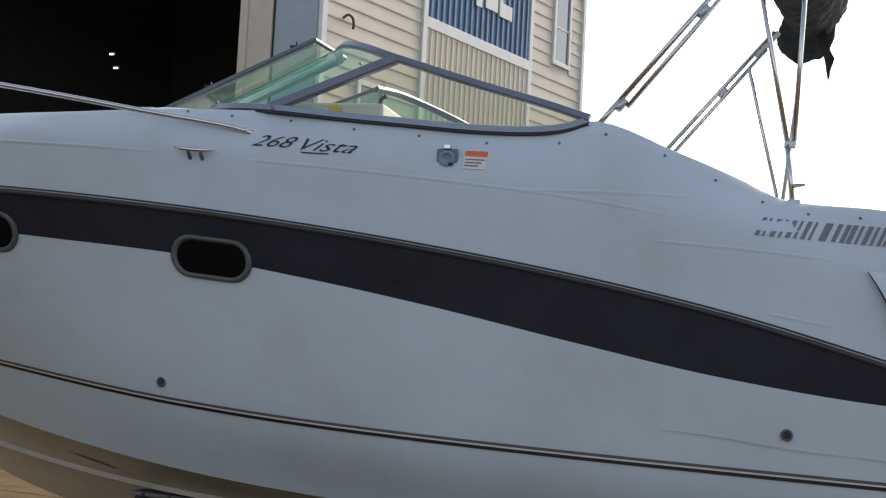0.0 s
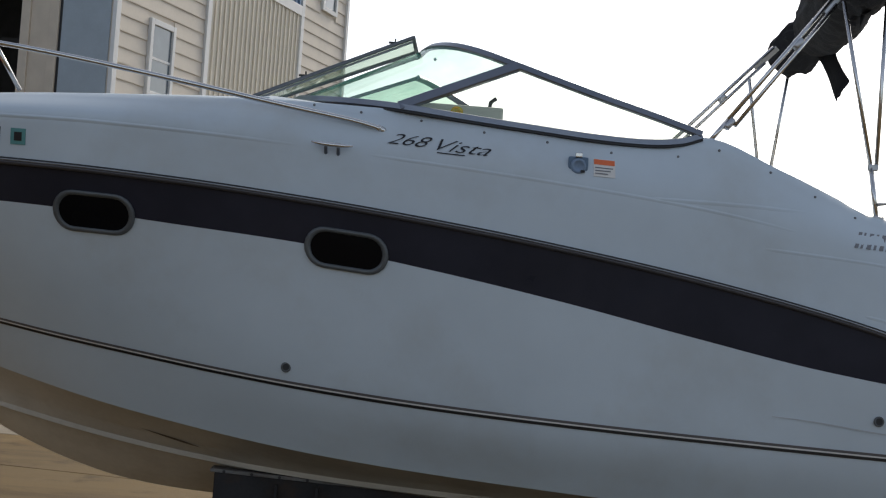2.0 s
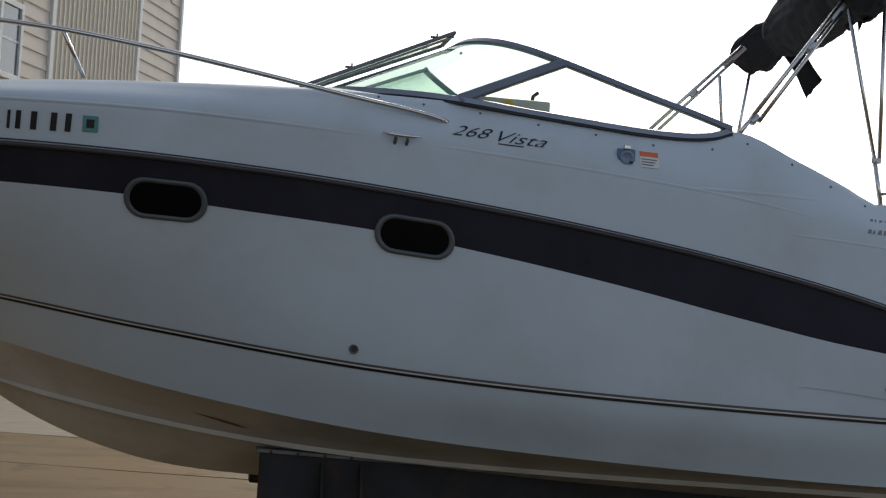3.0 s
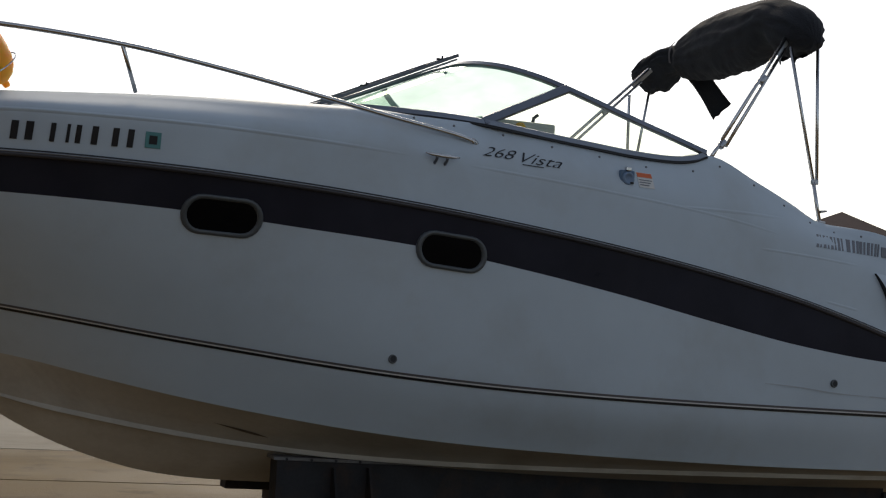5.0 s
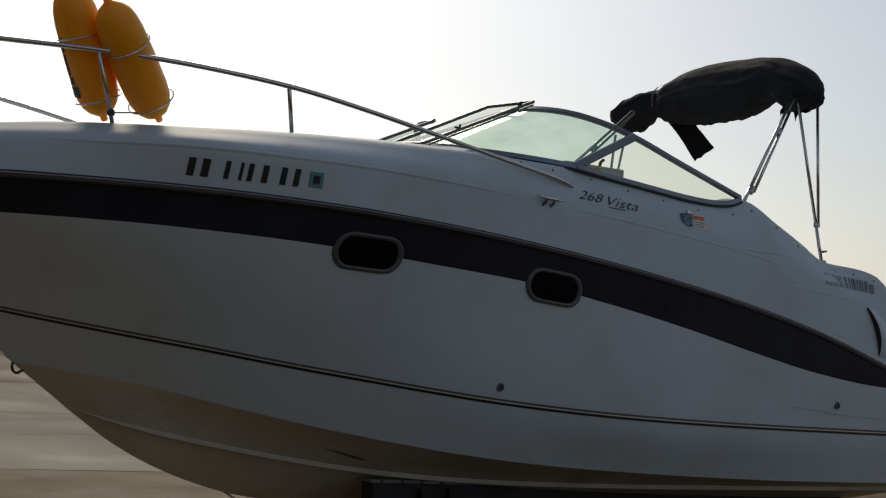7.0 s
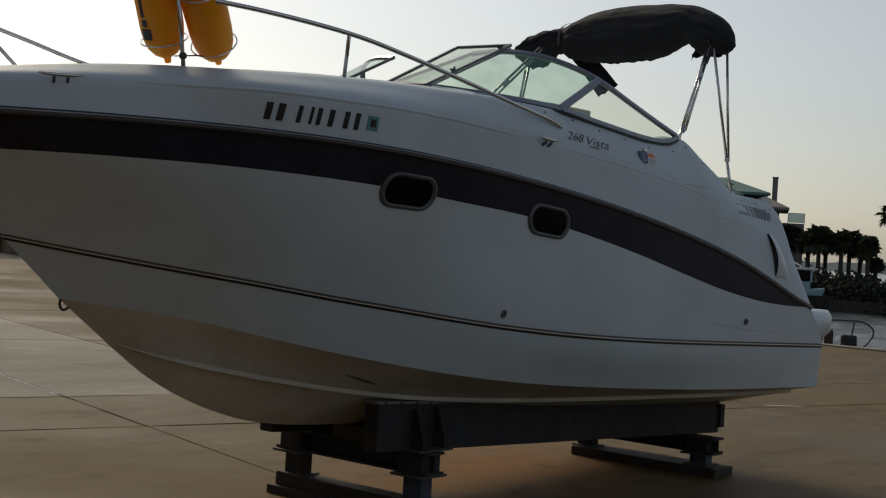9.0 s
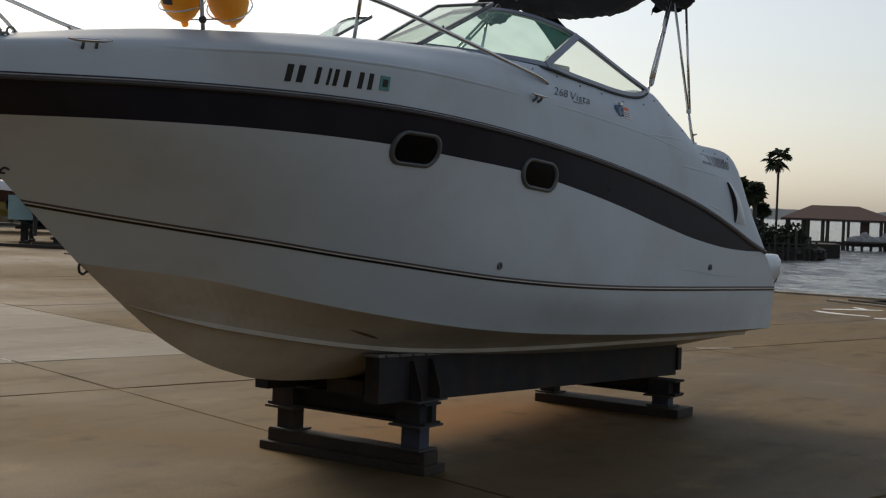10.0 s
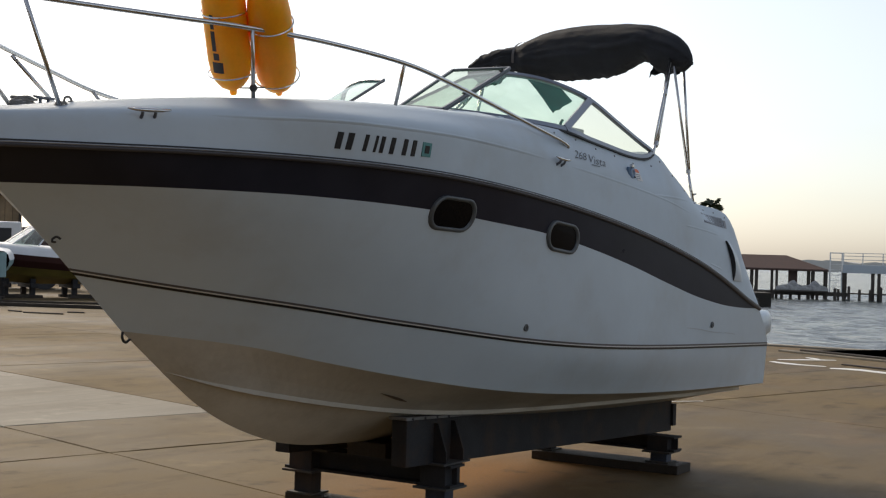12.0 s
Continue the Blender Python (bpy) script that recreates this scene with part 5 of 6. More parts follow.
# low far shore, the haze of distance put into its pale colour
shore_mat = material("far_shore_haze", (0.42, 0.41, 0.38), 0.9, vary=0.08, scale=0.02, fine=0.2, bump=0.0)
bm = bmesh.new()
rows = []
for i in range(481):
    y = -900 + 1900 * i / 480
    h = 6.2 + 2.6 * noise.noise(Vector((y * 0.012, 3, 0))) + 1.8 * noise.noise(Vector((y * 0.06, 9, 0))) + 1.0 * noise.noise(Vector((y * 0.21, 5, 0)))
    rows.append([Vector((1000, y, WATER - 0.2)), Vector((1004, y, h)), Vector((1060, y, h * 0.9)), Vector((1070, y, WATER - 0.2))])
grid_mesh(bm, rows)
tagged(part("backdrop", bm, shore_mat), "hazy low wooded far shore", "shore", kind="structure")

# painted marks and slipway on the apron
paint = material("road_paint", (0.75, 0.74, 0.70), 0.6, vary=0.15, scale=6, fine=60, bump=0.1, stain=(0.4, 0.36, 0.3), stain_amount=0.6, stain_scale=4)
bm = bmesh.new()
def paint_stroke(bm, pts, w, z):
    """A brushed stroke of paint that tapers at both ends."""
    pts = smooth_path([Vector((x, y, z)) for x, y in pts], 5)
    n = len(pts) - 1
    rows = []
    for k, p in enumerate(pts):
        d = (pts[min(n, k + 1)] - pts[max(0, k - 1)]).normalized()
        side = Vector((-d.y, d.x, 0)) * w * (0.35 + 0.65 * math.sin(math.pi * (0.08 + 0.84 * k / n))) * (1 + 0.25 * noise.noise(p * 2.3))
        rows.append([p - side, p + side])
    grid_mesh(bm, rows)


paint_stroke(bm, ((17.55, 2.92), (17.85, 2.64), (18.10, 2.40), (18.40, 2.08)), 0.12, 0.0030)
paint_stroke(bm, ((18.65, 2.70), (18.50, 2.56), (18.35, 2.43), (18.15, 2.30)), 0.08, 0.0038)
paint_stroke(bm, ((16.95, 2.85), (16.72, 2.55), (16.60, 2.25), (16.56, 1.75)), 0.13, 0.0046)
paint_stroke(bm, ((16.22, 1.58), (16.34, 1.25), (16.22, 0.90), (15.95, 0.50)), 0.16, 0.0030)
mark = part("pavement_paint", bm, paint, None)
tagged(mark, "worn white painted marks on the concrete", "paint", kind="structure")
bm = bmesh.new()
bm.faces.new([bm.verts.new((9.0 + a * 0.55, 1.28 - a * 0.42 + b * 0.05, 0.003)) for a, b in ((-0.45, 0), (0.25, 0), (0.25, 1), (-0.45, 1))])
tagged(part("pavement_paint", bm, paint, None), "short worn white painted streak on concrete", "paint", kind="structure")
# Dark raised sheet stands in for the shaded hollow of the slip.
slip_dark = material("wet_slip_shade", (0.045, 0.042, 0.040), 0.5, vary=0.3, scale=2, fine=30, bump=0.2)
slip = tagged(new("slipway"), "wet boat slip with low timber edge, its shaded hollow a dark sheet", "slipway", kind="structure")
slip.matrix_world = Matrix.Translation((20.15, 3.55, 0)) @ Matrix.Rotation(math.atan2(-0.89, -0.455), 4, "Z")
bm = bmesh.new()
vs = [bm.verts.new(p) for p in ((0.40, 0.0, 0.045), (9.0, 0.0, 0.045), (9.0, 2.5, 0.045), (0.5, 2.42, 0.045))]
bm.faces.new(vs)
bmesh.ops.solidify(bm, geom=bm.faces[:], thickness=0.048)
part("slip_bed", bm, slip_dark, slip)
part("slip_edge", boxes((-0.1, 9.0, -0.16, 0.0, -0.004, 0.035), bevel=0.01), concrete_pale, slip, "pale worn concrete edge")
part("slip_timber", boxes((0.4, 9.0, -0.06, 0.06, -0.004, 0.075), bevel=0.01), timber, slip)
part("slip_board", boxes((3.0, 9.0, -1.72, -1.60, -0.004, 0.022), bevel=0.005), timber, slip)

# ---- yard building ----
siding = material("beige_siding", (0.62, 0.56, 0.475), 0.6, vary=0.05, scale=2, fine=25, bump=0.03, stain=(0.40, 0.36, 0.30), stain_amount=0.25, stain_scale=0.8, random_tone=0.03)
batten = material("cream_panel", (0.68, 0.62, 0.51), 0.55, vary=0.05, scale=2, fine=25, bump=0.03)
white_trim = material("white_trim", (0.74, 0.74, 0.73), 0.5, vary=0.04, bump=0.02)
blue_sheet = material("blue_sheet", (0.115, 0.20, 0.33), 0.5, vary=0.10, scale=2, fine=25, bump=0.03)
grey_board = material("grey_board", (0.36, 0.42, 0.47), 0.6, vary=0.06, scale=3, fine=30, bump=0.05)
cream_jamb = material("cream_jamb", (0.60, 0.52, 0.42), 0.6, vary=0.06, bump=0.03)
# Near-black base puts the gloom of the unlit interior into the colour.
shed_gloom = material("shed_inside_gloom", (0.058, 0.054, 0.051), 0.9, vary=0.2)

WALL_AT = Matrix.Translation((-4.34, 13.44, 0)) @ Matrix.Rotation(math.atan2(0.9474, 0.32), 4, "Z")
# local x runs along the long wall away from the corner, local y to its left, into the building
building = thing("yard_building", "tall beige siding workshop with dark open door", "building", WALL_AT)
TOP = 11.0


def wall_boards(x0, x1, z0, z1, y=0.0, pitch=0.25, mat=None, parent=None, name="siding_board"):
    """Lapped boards, each tilted out at its lower edge."""
    mesh = None
    n = int(round((z1 - z0) / pitch))
    for k in range(n):
        if mesh is None:
            bm = bmesh.new()
            L, h = x1 - x0, pitch
            prof = [(0.0, 0.0), (-0.030, 0.0), (-0.032, 0.02), (-0.010, h + 0.012), (0.0, h + 0.012)]
            vs = grid_mesh(bm, [[Vector((x, yy, zz)) for yy, zz in prof] for x in (0, L)], closed=True)
            bm.faces.new(vs[0])
            bm.faces.new(vs[1])
            mesh = bpy.data.meshes.new(name)
            bmesh.ops.recalc_face_normals(bm, faces=bm.faces)
            bm.to_mesh(mesh)
            bm.free()
            mesh.materials.append(mat)
        ob = new(name, mesh)
        ob.parent = parent
        ob.matrix_local = Matrix.Translation((x0, y, z0 + k * pitch))


wall_side = part("wall", boxes((0.0, 9.42, 0.02, 0.22, 0.0, TOP)), siding, building, "beige lap-sided long wall")
wall_boards(0.10, 1.03, 4.5, 6.0, 0.02, 0.25, siding, wall_side)
wall_boards(1.90, 2.92, 4.5, 6.0, 0.02, 0.25, siding, wall_side)
wall_boards(0.10, 2.92, 6.0, 10.0, 0.02, 0.25, siding, wall_side)
wall_boards(0.10, 2.92, 2.5, 4.5, 0.02, 0.25, siding, wall_side)
wall_boards(7.06, 9.34, 2.5, 7.5, 0.02, 0.25, siding, wall_side)
wall_boards(7.06, 7.95, 7.5, 9.25, 0.02, 0.25, siding, wall_side)
wall_boards(8.80, 9.34, 7.5, 9.25, 0.02, 0.25, siding, wall_side)
wall_boards(7.06, 9.34, 9.25, 10.5, 0.02, 0.25, siding, wall_side)
# board and batten bay
part("bay_panel", boxes((3.07, 6.92, -0.01, 0.02, 2.5, 7.22)), batten, building, "cream vertical batten bay")
bm_rib = boxes((-0.018, 0.018, -0.034, -0.01, 2.5, 7.22))
rib0 = part("batten", bm_rib, batten, building)
rib0.location = (3.25, 0, 0)
for k in range(1, 20):
    o = new("batten", rib0.data)
    o.parent = building
    o.location = (3.25 + k * 0.185, 0, 0)
part("blue_panel", boxes((3.07, 6.92, -0.01, 0.02, 7.42, TOP - 0.3)), blue_sheet, building, "blue ribbed metal panel")
rib1 = part("panel_rib", boxes((-0.030, 0.030, -0.044, -0.01, 7.42, TOP - 0.3), bevel=0.008), blue_sheet, building)
rib1.location = (3.20, 0, 0)
for k in range(1, 19):
    o = new("panel_rib", rib1.data)
    o.parent = building
    o.location = (3.20 + k * 0.20, 0, 0)
for x0, x1, z0, z1 in ((2.93, 3.07, 0, TOP), (6.92, 7.06, 0, TOP), (9.34, 9.46, 0, TOP), (-0.02, 0.11, 0, TOP), (3.07, 6.92, 7.22, 7.42)):
    part("trim", boxes((x0, x1, -0.050, 0.02, z0, z1), bevel=0.006), white_trim, building, "white trim board")
for k, (x0, x1, z0, z1) in enumerate(((4.70, 4.92, 8.02, 8.75), (5.06, 5.52, 8.06, 8.80), (5.60, 5.72, 8.02, 8.80), (5.72, 6.10, 8.02, 8.30))):
    part("sign_shape", boxes((x0, x1, -0.066, -0.046, z0, z1)), white_trim, building, "plain white sign shape" if k == 0 else "")


def wall_window(x0, x1, z0, z1):
    w = part("window", boxes((x0 - 0.09, x0, -0.055, 0.02, z0 - 0.09, z1 + 0.09), (x1, x1 + 0.09, -0.055, 0.02, z0 - 0.09, z1 + 0.09), (x0, x1, -0.055, 0.02, z1, z1 + 0.09), (x0, x1, -0.055, 0.02, z0 - 0.09, z0), bevel=0.006), white_trim, building, "white framed window")
    part("pane", boxes((x0, x1, -0.018, -0.010, z0, z1)), dark_window, w, "grey reflective pane")
    part("sash", boxes((x0, x1, -0.030, -0.018, (z0 + z1) / 2 - 0.02, (z0 + z1) / 2 + 0.02)), white_trim, w)


dark_window = material("dark_window", (0.12, 0.15, 0.17), 0.08, vary=0.1, bump=0.0, coat=0.5)
wall_window(8.06, 8.68, 7.68, 9.12)
wall_window(1.14, 1.78, 4.72, 5.80)
bm = bmesh.new()
tube(bm, smooth_path([(0.55, -0.03, 6.78), (0.60, -0.10, 6.84), (0.70, -0.12, 6.80), (0.76, -0.10, 6.70), (0.80, -0.06, 6.66)], 4), 0.022, 8)
part("wall_bracket", bm, steel_grey, building, "rusty wall bracket")

# front wall with the tall doorway, square to the long wall
front = part("wall", boxes((0.0, 0.2, 0.22, 0.95, 0.0, TOP), (0.0, 0.2, 1.60, 1.66, 0, TOP), (0.0, 0.2, 9.6, 12.0, 0.0, TOP), (0.0, 0.2, 1.66, 9.6, 9.2, TOP)), grey_board, building, "blue-grey sheeted front wall")
part("front_panel", boxes((-0.022, 0.0, 0.05, 0.90, 0.0, TOP), bevel=0.004), grey_board, building, "smooth blue-grey sheet beside the doorway")
part("door_jamb", boxes((-0.05, 0.2, 0.95, 1.12, 0.0, TOP), (-0.03, 0.2, 1.12, 1.46, 0, TOP), (-0.06, 0.2, 1.46, 1.62, 0, TOP), bevel=0.008), cream_jamb, building, "cream door jamb trim")
part("door_seal", boxes((-0.02, 0.05, 0.90, 0.945, 0, TOP)), black_rubber, building)
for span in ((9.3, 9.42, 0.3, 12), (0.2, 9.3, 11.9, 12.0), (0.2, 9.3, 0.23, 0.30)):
    part("inner_wall", boxes((*span, 0, TOP)), shed_gloom, building, "inner wall with the unlit gloom put into its colour")
part("inner_floor", boxes((0.2, 9.3, 0.3, 11.9, 0.0, 0.02)), shed_gloom, building)
part("roof", boxes((-0.3, 9.8, -0.3, 12.3, TOP, TOP + 0.25)), grey_board, building)
rack = part("storage_rack", boxes((5.0, 5.12, 3.0, 3.1, 0.02, 6.6), (5.0, 5.12, 6.5, 6.6, 0.02, 6.6), (5.0, 5.6, 3.0, 6.6, 6.2, 6.32), (5.0, 5.6, 3.0, 6.6, 4.4, 4.5)), shed_gloom, building, "storage rack inside in the same gloom colour")

# two small lamps far inside the dark shed
glow = bpy.data.materials.new("lamp_glow")
glow.use_nodes = True
glow.node_tree.nodes["Principled BSDF"].inputs["Emission Color"].default_value = (1, 0.95, 0.85, 1)
glow.node_tree.nodes["Principled BSDF"].inputs["Emission Strength"].default_value = 1.2
for x, y, z in ((-9.19, 15.92, 6.61), (-9.13, 16.0, 6.37)):
    lamp = thing("shed_lamp", "small bright lamp inside the dark shed", "lamp", (x, y, z), group="shed lamps")
    part("lamp_body", boxes((-0.07, 0.07, 0.035, 0.08, -0.02, 0.05), bevel=0.01), shed_gloom, lamp)
    part("lamp_tube", boxes((-0.045, 0.045, 0.0, 0.03, -0.016, 0.016), bevel=0.01), glow, lamp)
# ---- boats and truck across the yard ----
white_paint = material("boat_white", (0.66, 0.66, 0.66), 0.35, vary=0.05, bump=0.02)
maroon = material("maroon_gel", (0.040, 0.013, 0.014), 0.35, vary=0.15, bump=0.01)
mustard = material("mustard_bottom", (0.20, 0.165, 0.040), 0.6, vary=0.25, scale=2, bump=0.05)
boat_glass = glass("boat_glass", (0.55, 0.62, 0.60), film=0.22, haze=(0.55, 0.6, 0.58))
aqua = material("pale_aqua", (0.26, 0.40, 0.42), 0.45, vary=0.06, bump=0.02)


def small_boat(name, label, at, turn, length, beam, colours, lift, windshield_on=True, motor=True, pitch=0.0, sheer=0.32, legs=(-1.5, 1.1), size=1.0):
    """Runabout: bottom, coloured band, white deck, windshield, outboard; bow towards local +x."""
    b = thing(name, label, "boat", Matrix.Translation(at) @ Matrix.Rotation(turn, 4, "Z") @ Matrix.Rotation(radians(pitch), 4, "Y") @ Matrix.Scale(size, 4))
    def station(u):
        w = beam / 2 * (1 - max(0, u - 0.45) ** 2.2 * 3.4) if u < 0.98 else 0.02
        return max(0.02, w)
    def loft(f):
        bm = bmesh.new()
        for side in (-1, 1):
            rows = []
            for i in range(21):
                u = i / 20
                rows.append([Vector((length * (u - 0.5) + dx, side * y, z)) for dx, y, z in f(u)])
            grid_mesh(bm, rows)
        bmesh.ops.remove_doubles(bm, verts=bm.verts, dist=0.002)
        return bm
    rise = lambda u: sheer * max(0, u - 0.3) ** 1.4
    part("bottom", loft(lambda u: [(0, 0.0, lift + 0.35 * max(0, u - 0.5) ** 1.5 * 2.4), (0, station(u) * 0.55, lift + 0.16 + rise(u)), (0, station(u) * 0.82, lift + 0.36 + rise(u))]), colours[0], b)
    part("side_band", loft(lambda u: [(0, station(u) * 0.82, lift + 0.36 + rise(u)), (0.05 * u, station(u) * 0.96, lift + 0.54 + rise(u)), (0.12 * u, station(u), lift + 0.70 + rise(u))]), colours[1], b)
    part("deck", loft(lambda u: [(0.12 * u, station(u), lift + 0.70 + rise(u)), (0.12 * u, station(u) * 0.95, lift + 0.86 + rise(u) * 0.8), (0.1 * u, station(u) * 0.84, lift + 0.96 + rise(u) * 0.8), (0.1 * u, station(u) * 0.5, lift + 1.0 + rise(u) * 0.8), (0.1 * u, 0, lift + (1.03 if u > 0.35 else 0.82) + rise(u) * 0.8)]), colours[2], b, smooth=True)
    part("transom", boxes((-length / 2 - 0.02, -length / 2 + 0.02, -beam / 2 * 0.9, beam / 2 * 0.9, lift + 0.2, lift + 0.93), bevel=0.015), colours[1], b)
    if windshield_on:
        z0, z1 = lift + 0.98 + rise(0.6) * 0.8, lift + 1.52 + rise(0.5) * 0.8
        bm = bmesh.new()
        grid_mesh(bm, [[Vector((0.35, -beam * 0.40, z0)), Vector((0.95, -beam * 0.22, z0 + 0.04)), Vector((0.95, beam * 0.22, z0 + 0.04)), Vector((0.35, beam * 0.40, z0))], [Vector((0.00, -beam * 0.36, z1 - 0.05)), Vector((0.28, -beam * 0.18, z1)), Vector((0.28, beam * 0.18, z1)), Vector((0.00, beam * 0.36, z1 - 0.05))]])
        w = part("windshield", bm, boat_glass, b, "pale tinted windshield")
        for sd in (-1, 1):
            for path in ([(0.35, sd * beam * 0.40, z0), (0.00, sd * beam * 0.36, z1 - 0.05), (-0.75, sd * beam * 0.40, z0 - 0.06)], [(0.95, sd * beam * 0.22, z0 + 0.04), (0.28, sd * beam * 0.18, z1)], [(0.00, sd * beam * 0.36, z1 - 0.05), (0.28, sd * beam * 0.18, z1), (0.28, 0, z1)]):
                bm = bmesh.new()
                tube(bm, path, 0.024, 6)
                part("windshield_frame", bm, alloy, w)
            part("seat", boxes((-1.5, -0.95, sd * 0.55 - 0.26, sd * 0.55 + 0.26, z0 - 0.35, z0 - 0.10), (-1.6, -1.45, sd * 0.55 - 0.26, sd * 0.55 + 0.26, z0 - 0.12, z0 + 0.22), bevel=0.05), colours[2], b, "white vinyl helm seat")
        bm = bmesh.new()
        tube(bm, [(-0.30 + 0.10 * math.cos(k * math.pi / 8), -0.55 + 0.17 * math.sin(k * math.pi / 8), z0 + 0.10 + 0.06 * math.cos(k * math.pi / 8)) for k in range(17)], 0.018, 6, caps=False)
        part("steering_wheel", bm, black_rubber, b)
        bm = bmesh.new()
        tube(bm, smooth_path([Vector((length * (u - 0.5) + 0.12 * u, -station(u) * 1.01, lift + 0.71 + rise(u))) for u in [k / 12 for k in range(13)]], 2), 0.022, 6)
        part("rub_strip", bm, white_paint, b, "white rub strip")
    if motor:
        bm = bmesh.new()
        grid_mesh(bm, [[Vector((-length / 2 - 0.35 + 0.24 * rx * math.cos(a), 0.20 * rx * math.sin(a), lift + z)) for a in [k * math.pi / 6 for k in range(12)]] for rx, z in ((0.3, -0.25), (0.35, 0.3), (0.8, 0.6), (1.0, 0.9), (1.0, 1.2), (0.8, 1.42), (0.1, 1.48))], closed=True)
        part("outboard_motor", bm, black_rubber, b, "black outboard motor", smooth=True)
    for x in legs:
        for sd in (-1, 1):
            part("support_leg", boxes((x - 0.07, x + 0.07, sd * 0.48 - 0.07, sd * 0.48 + 0.07, 0.08, lift + 0.15), bevel=0.01), steel_paint, b)
        part("support_beam", boxes((x - 0.11, x + 0.11, -0.7, 0.7, lift - 0.10, lift + 0.02), bevel=0.01), steel_paint, b)
    for x0, x1 in ((min(legs) - 0.2, min(legs) + 1.1), (max(legs) - 1.0, max(legs) + 0.2)):
        for sd in (-1, 1):
            part("foot_baulk", boxes((x0, x1, sd * 0.48 - 0.10, sd * 0.48 + 0.10, 0.0, 0.08), bevel=0.01), timber, b)
    return b


small_boat("runabout_boat", "white and maroon runabout on dark stands", (23.9, 29.7, 0), radians(153), 5.8, 2.3, (mustard, maroon, white_paint), 0.38, sheer=0.5, legs=(-1.74, -0.79, 0.37, 1.10), size=1.18)
small_boat("skiff_boat", "pale aqua skiff with black outboard on stands", (20.95, 29.0, 0), radians(46), 5.0, 1.8, (aqua, aqua, white_paint), 0.55, False, legs=(-1.4, -0.5, 1.2))

# dark low bars added where dark streaks cross the yard in front of the boats
for x0, y0, x1, y1, w in ((17.6, 27.4, 19.9, 22.6, 0.14), (19.4, 27.6, 22.0, 24.6, 0.10), (16.4, 22.0, 16.7, 20.9, 0.05), (16.7, 22.9, 16.6, 22.3, 0.05), (17.5, 21.6, 17.7, 21.2, 0.05)):
    a, b = Vector((x0, y0, 0)), Vector((x1, y1, 0))
    half = (b - a).length / 2
    o = part("streak_bar", boxes((-half, half, -w / 2, w / 2, 0.0, w * 0.7), bevel=0.012), timber)
    o.matrix_world = Matrix.Translation((a + b) / 2) @ Matrix.Rotation(math.atan2(y1 - y0, x1 - x0), 4, "Z")
    tagged(o, "dark low bar along a dark streak on the yard", "timber", group="loose timbers")

truck = thing("box_truck", "white box truck parked behind the boats", "truck", Matrix.Translation((28.0, 37.9, 0)) @ Matrix.Rotation(radians(-38), 4, "Z") @ Matrix.Scale(1.18, 4))
part("cargo_body", boxes((-3.2, 1.34, -1.05, 1.05, 0.7, 2.19), bevel=0.06), white_paint, truck)
part("window", boxes((-2.9, 1.02, -1.062, -1.05, 1.10, 1.98)), black_rubber, truck, "dark side window")
part("cab", boxes((1.38, 2.9, -0.98, 0.98, 0.55, 2.08), bevel=0.16), maroon, truck, "maroon cab")
for x in (-2.1, 2.1):
    for s in (-1, 1):
        bm = bmesh.new()
        tube(bm, [(x, s * 0.80, 0.42), (x, s * 1.05, 0.42)], 0.42, 20)
        wheel = part("wheel", bm, black_rubber, truck)
        bm = bmesh.new()
        tube(bm, [(x, s * 1.04, 0.42), (x, s * 1.065, 0.42)], 0.22, 14)
        part("rim", bm, alloy, wheel)
part("bumper", boxes((2.88, 3.0, -0.95, 0.95, 0.45, 0.65), bevel=0.02), black_rubber, truck)

wood_brown = material("brown_boards", (0.24, 0.17, 0.10), 0.8, vary=0.2, scale=2, fine=20, bump=0.2, random_tone=0.1)
shed = thing("timber_shed", "weathered brown timber shed behind the truck", "shed", Matrix.Translation((34.7, 49.1, 0)) @ Matrix.Rotation(radians(-40), 4, "Z") @ Matrix.Scale(1.18, 4))
for k in range(26):
    part("wall_board", boxes((-4.5 + k * 0.30, -4.5 + k * 0.30 + 0.285, -0.03 * (k % 2), 0.12, 0, 3.4 + 0.06 * math.sin(k * 2.3)), bevel=0.006), wood_brown, shed)
for k in range(9):
    part("wall_post", boxes((-4.45 + k * 0.96, -4.33 + k * 0.96, -0.12, -0.03, 0, 3.45), bevel=0.006), timber, shed)
part("wall_lining", boxes((-4.4, 3.2, 0.12, 0.18, 0, 3.36)), timber, shed)
part("side_wall", boxes((-4.5, -4.38, 0.12, 4.0, 0, 3.3), (3.2, 3.32, 0.12, 4.0, 0, 3.3)), wood_brown, shed)
part("roof", boxes((-4.8, 3.6, -0.4, 4.4, 3.5, 3.62)), steel_grey, shed)

# ---- far bank, houses and trees ----


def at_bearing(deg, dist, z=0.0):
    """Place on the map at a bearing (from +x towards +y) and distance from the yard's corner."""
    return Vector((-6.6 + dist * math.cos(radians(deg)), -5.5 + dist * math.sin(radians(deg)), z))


bark = material("palm_bark", (0.06, 0.050, 0.042), 0.9, vary=0.3, scale=10, fine=60, bump=0.5)
frond_mat = material("palm_frond", (0.042, 0.052, 0.022), 0.6, vary=0.35, scale=1.2, fine=15, bump=0.1, random_tone=0.2)
dead_frond = material("dead_frond", (0.16, 0.11, 0.055), 0.85, vary=0.3, scale=3, fine=20, bump=0.2)
bush_mat = material("bush_leaf", (0.020, 0.027, 0.013), 0.85, vary=0.4, scale=1.5, fine=12, bump=0.1)
riprap = material("bank_rock", (0.045, 0.040, 0.034), 0.9, vary=0.4, scale=1.2, fine=12, bump=0.6)
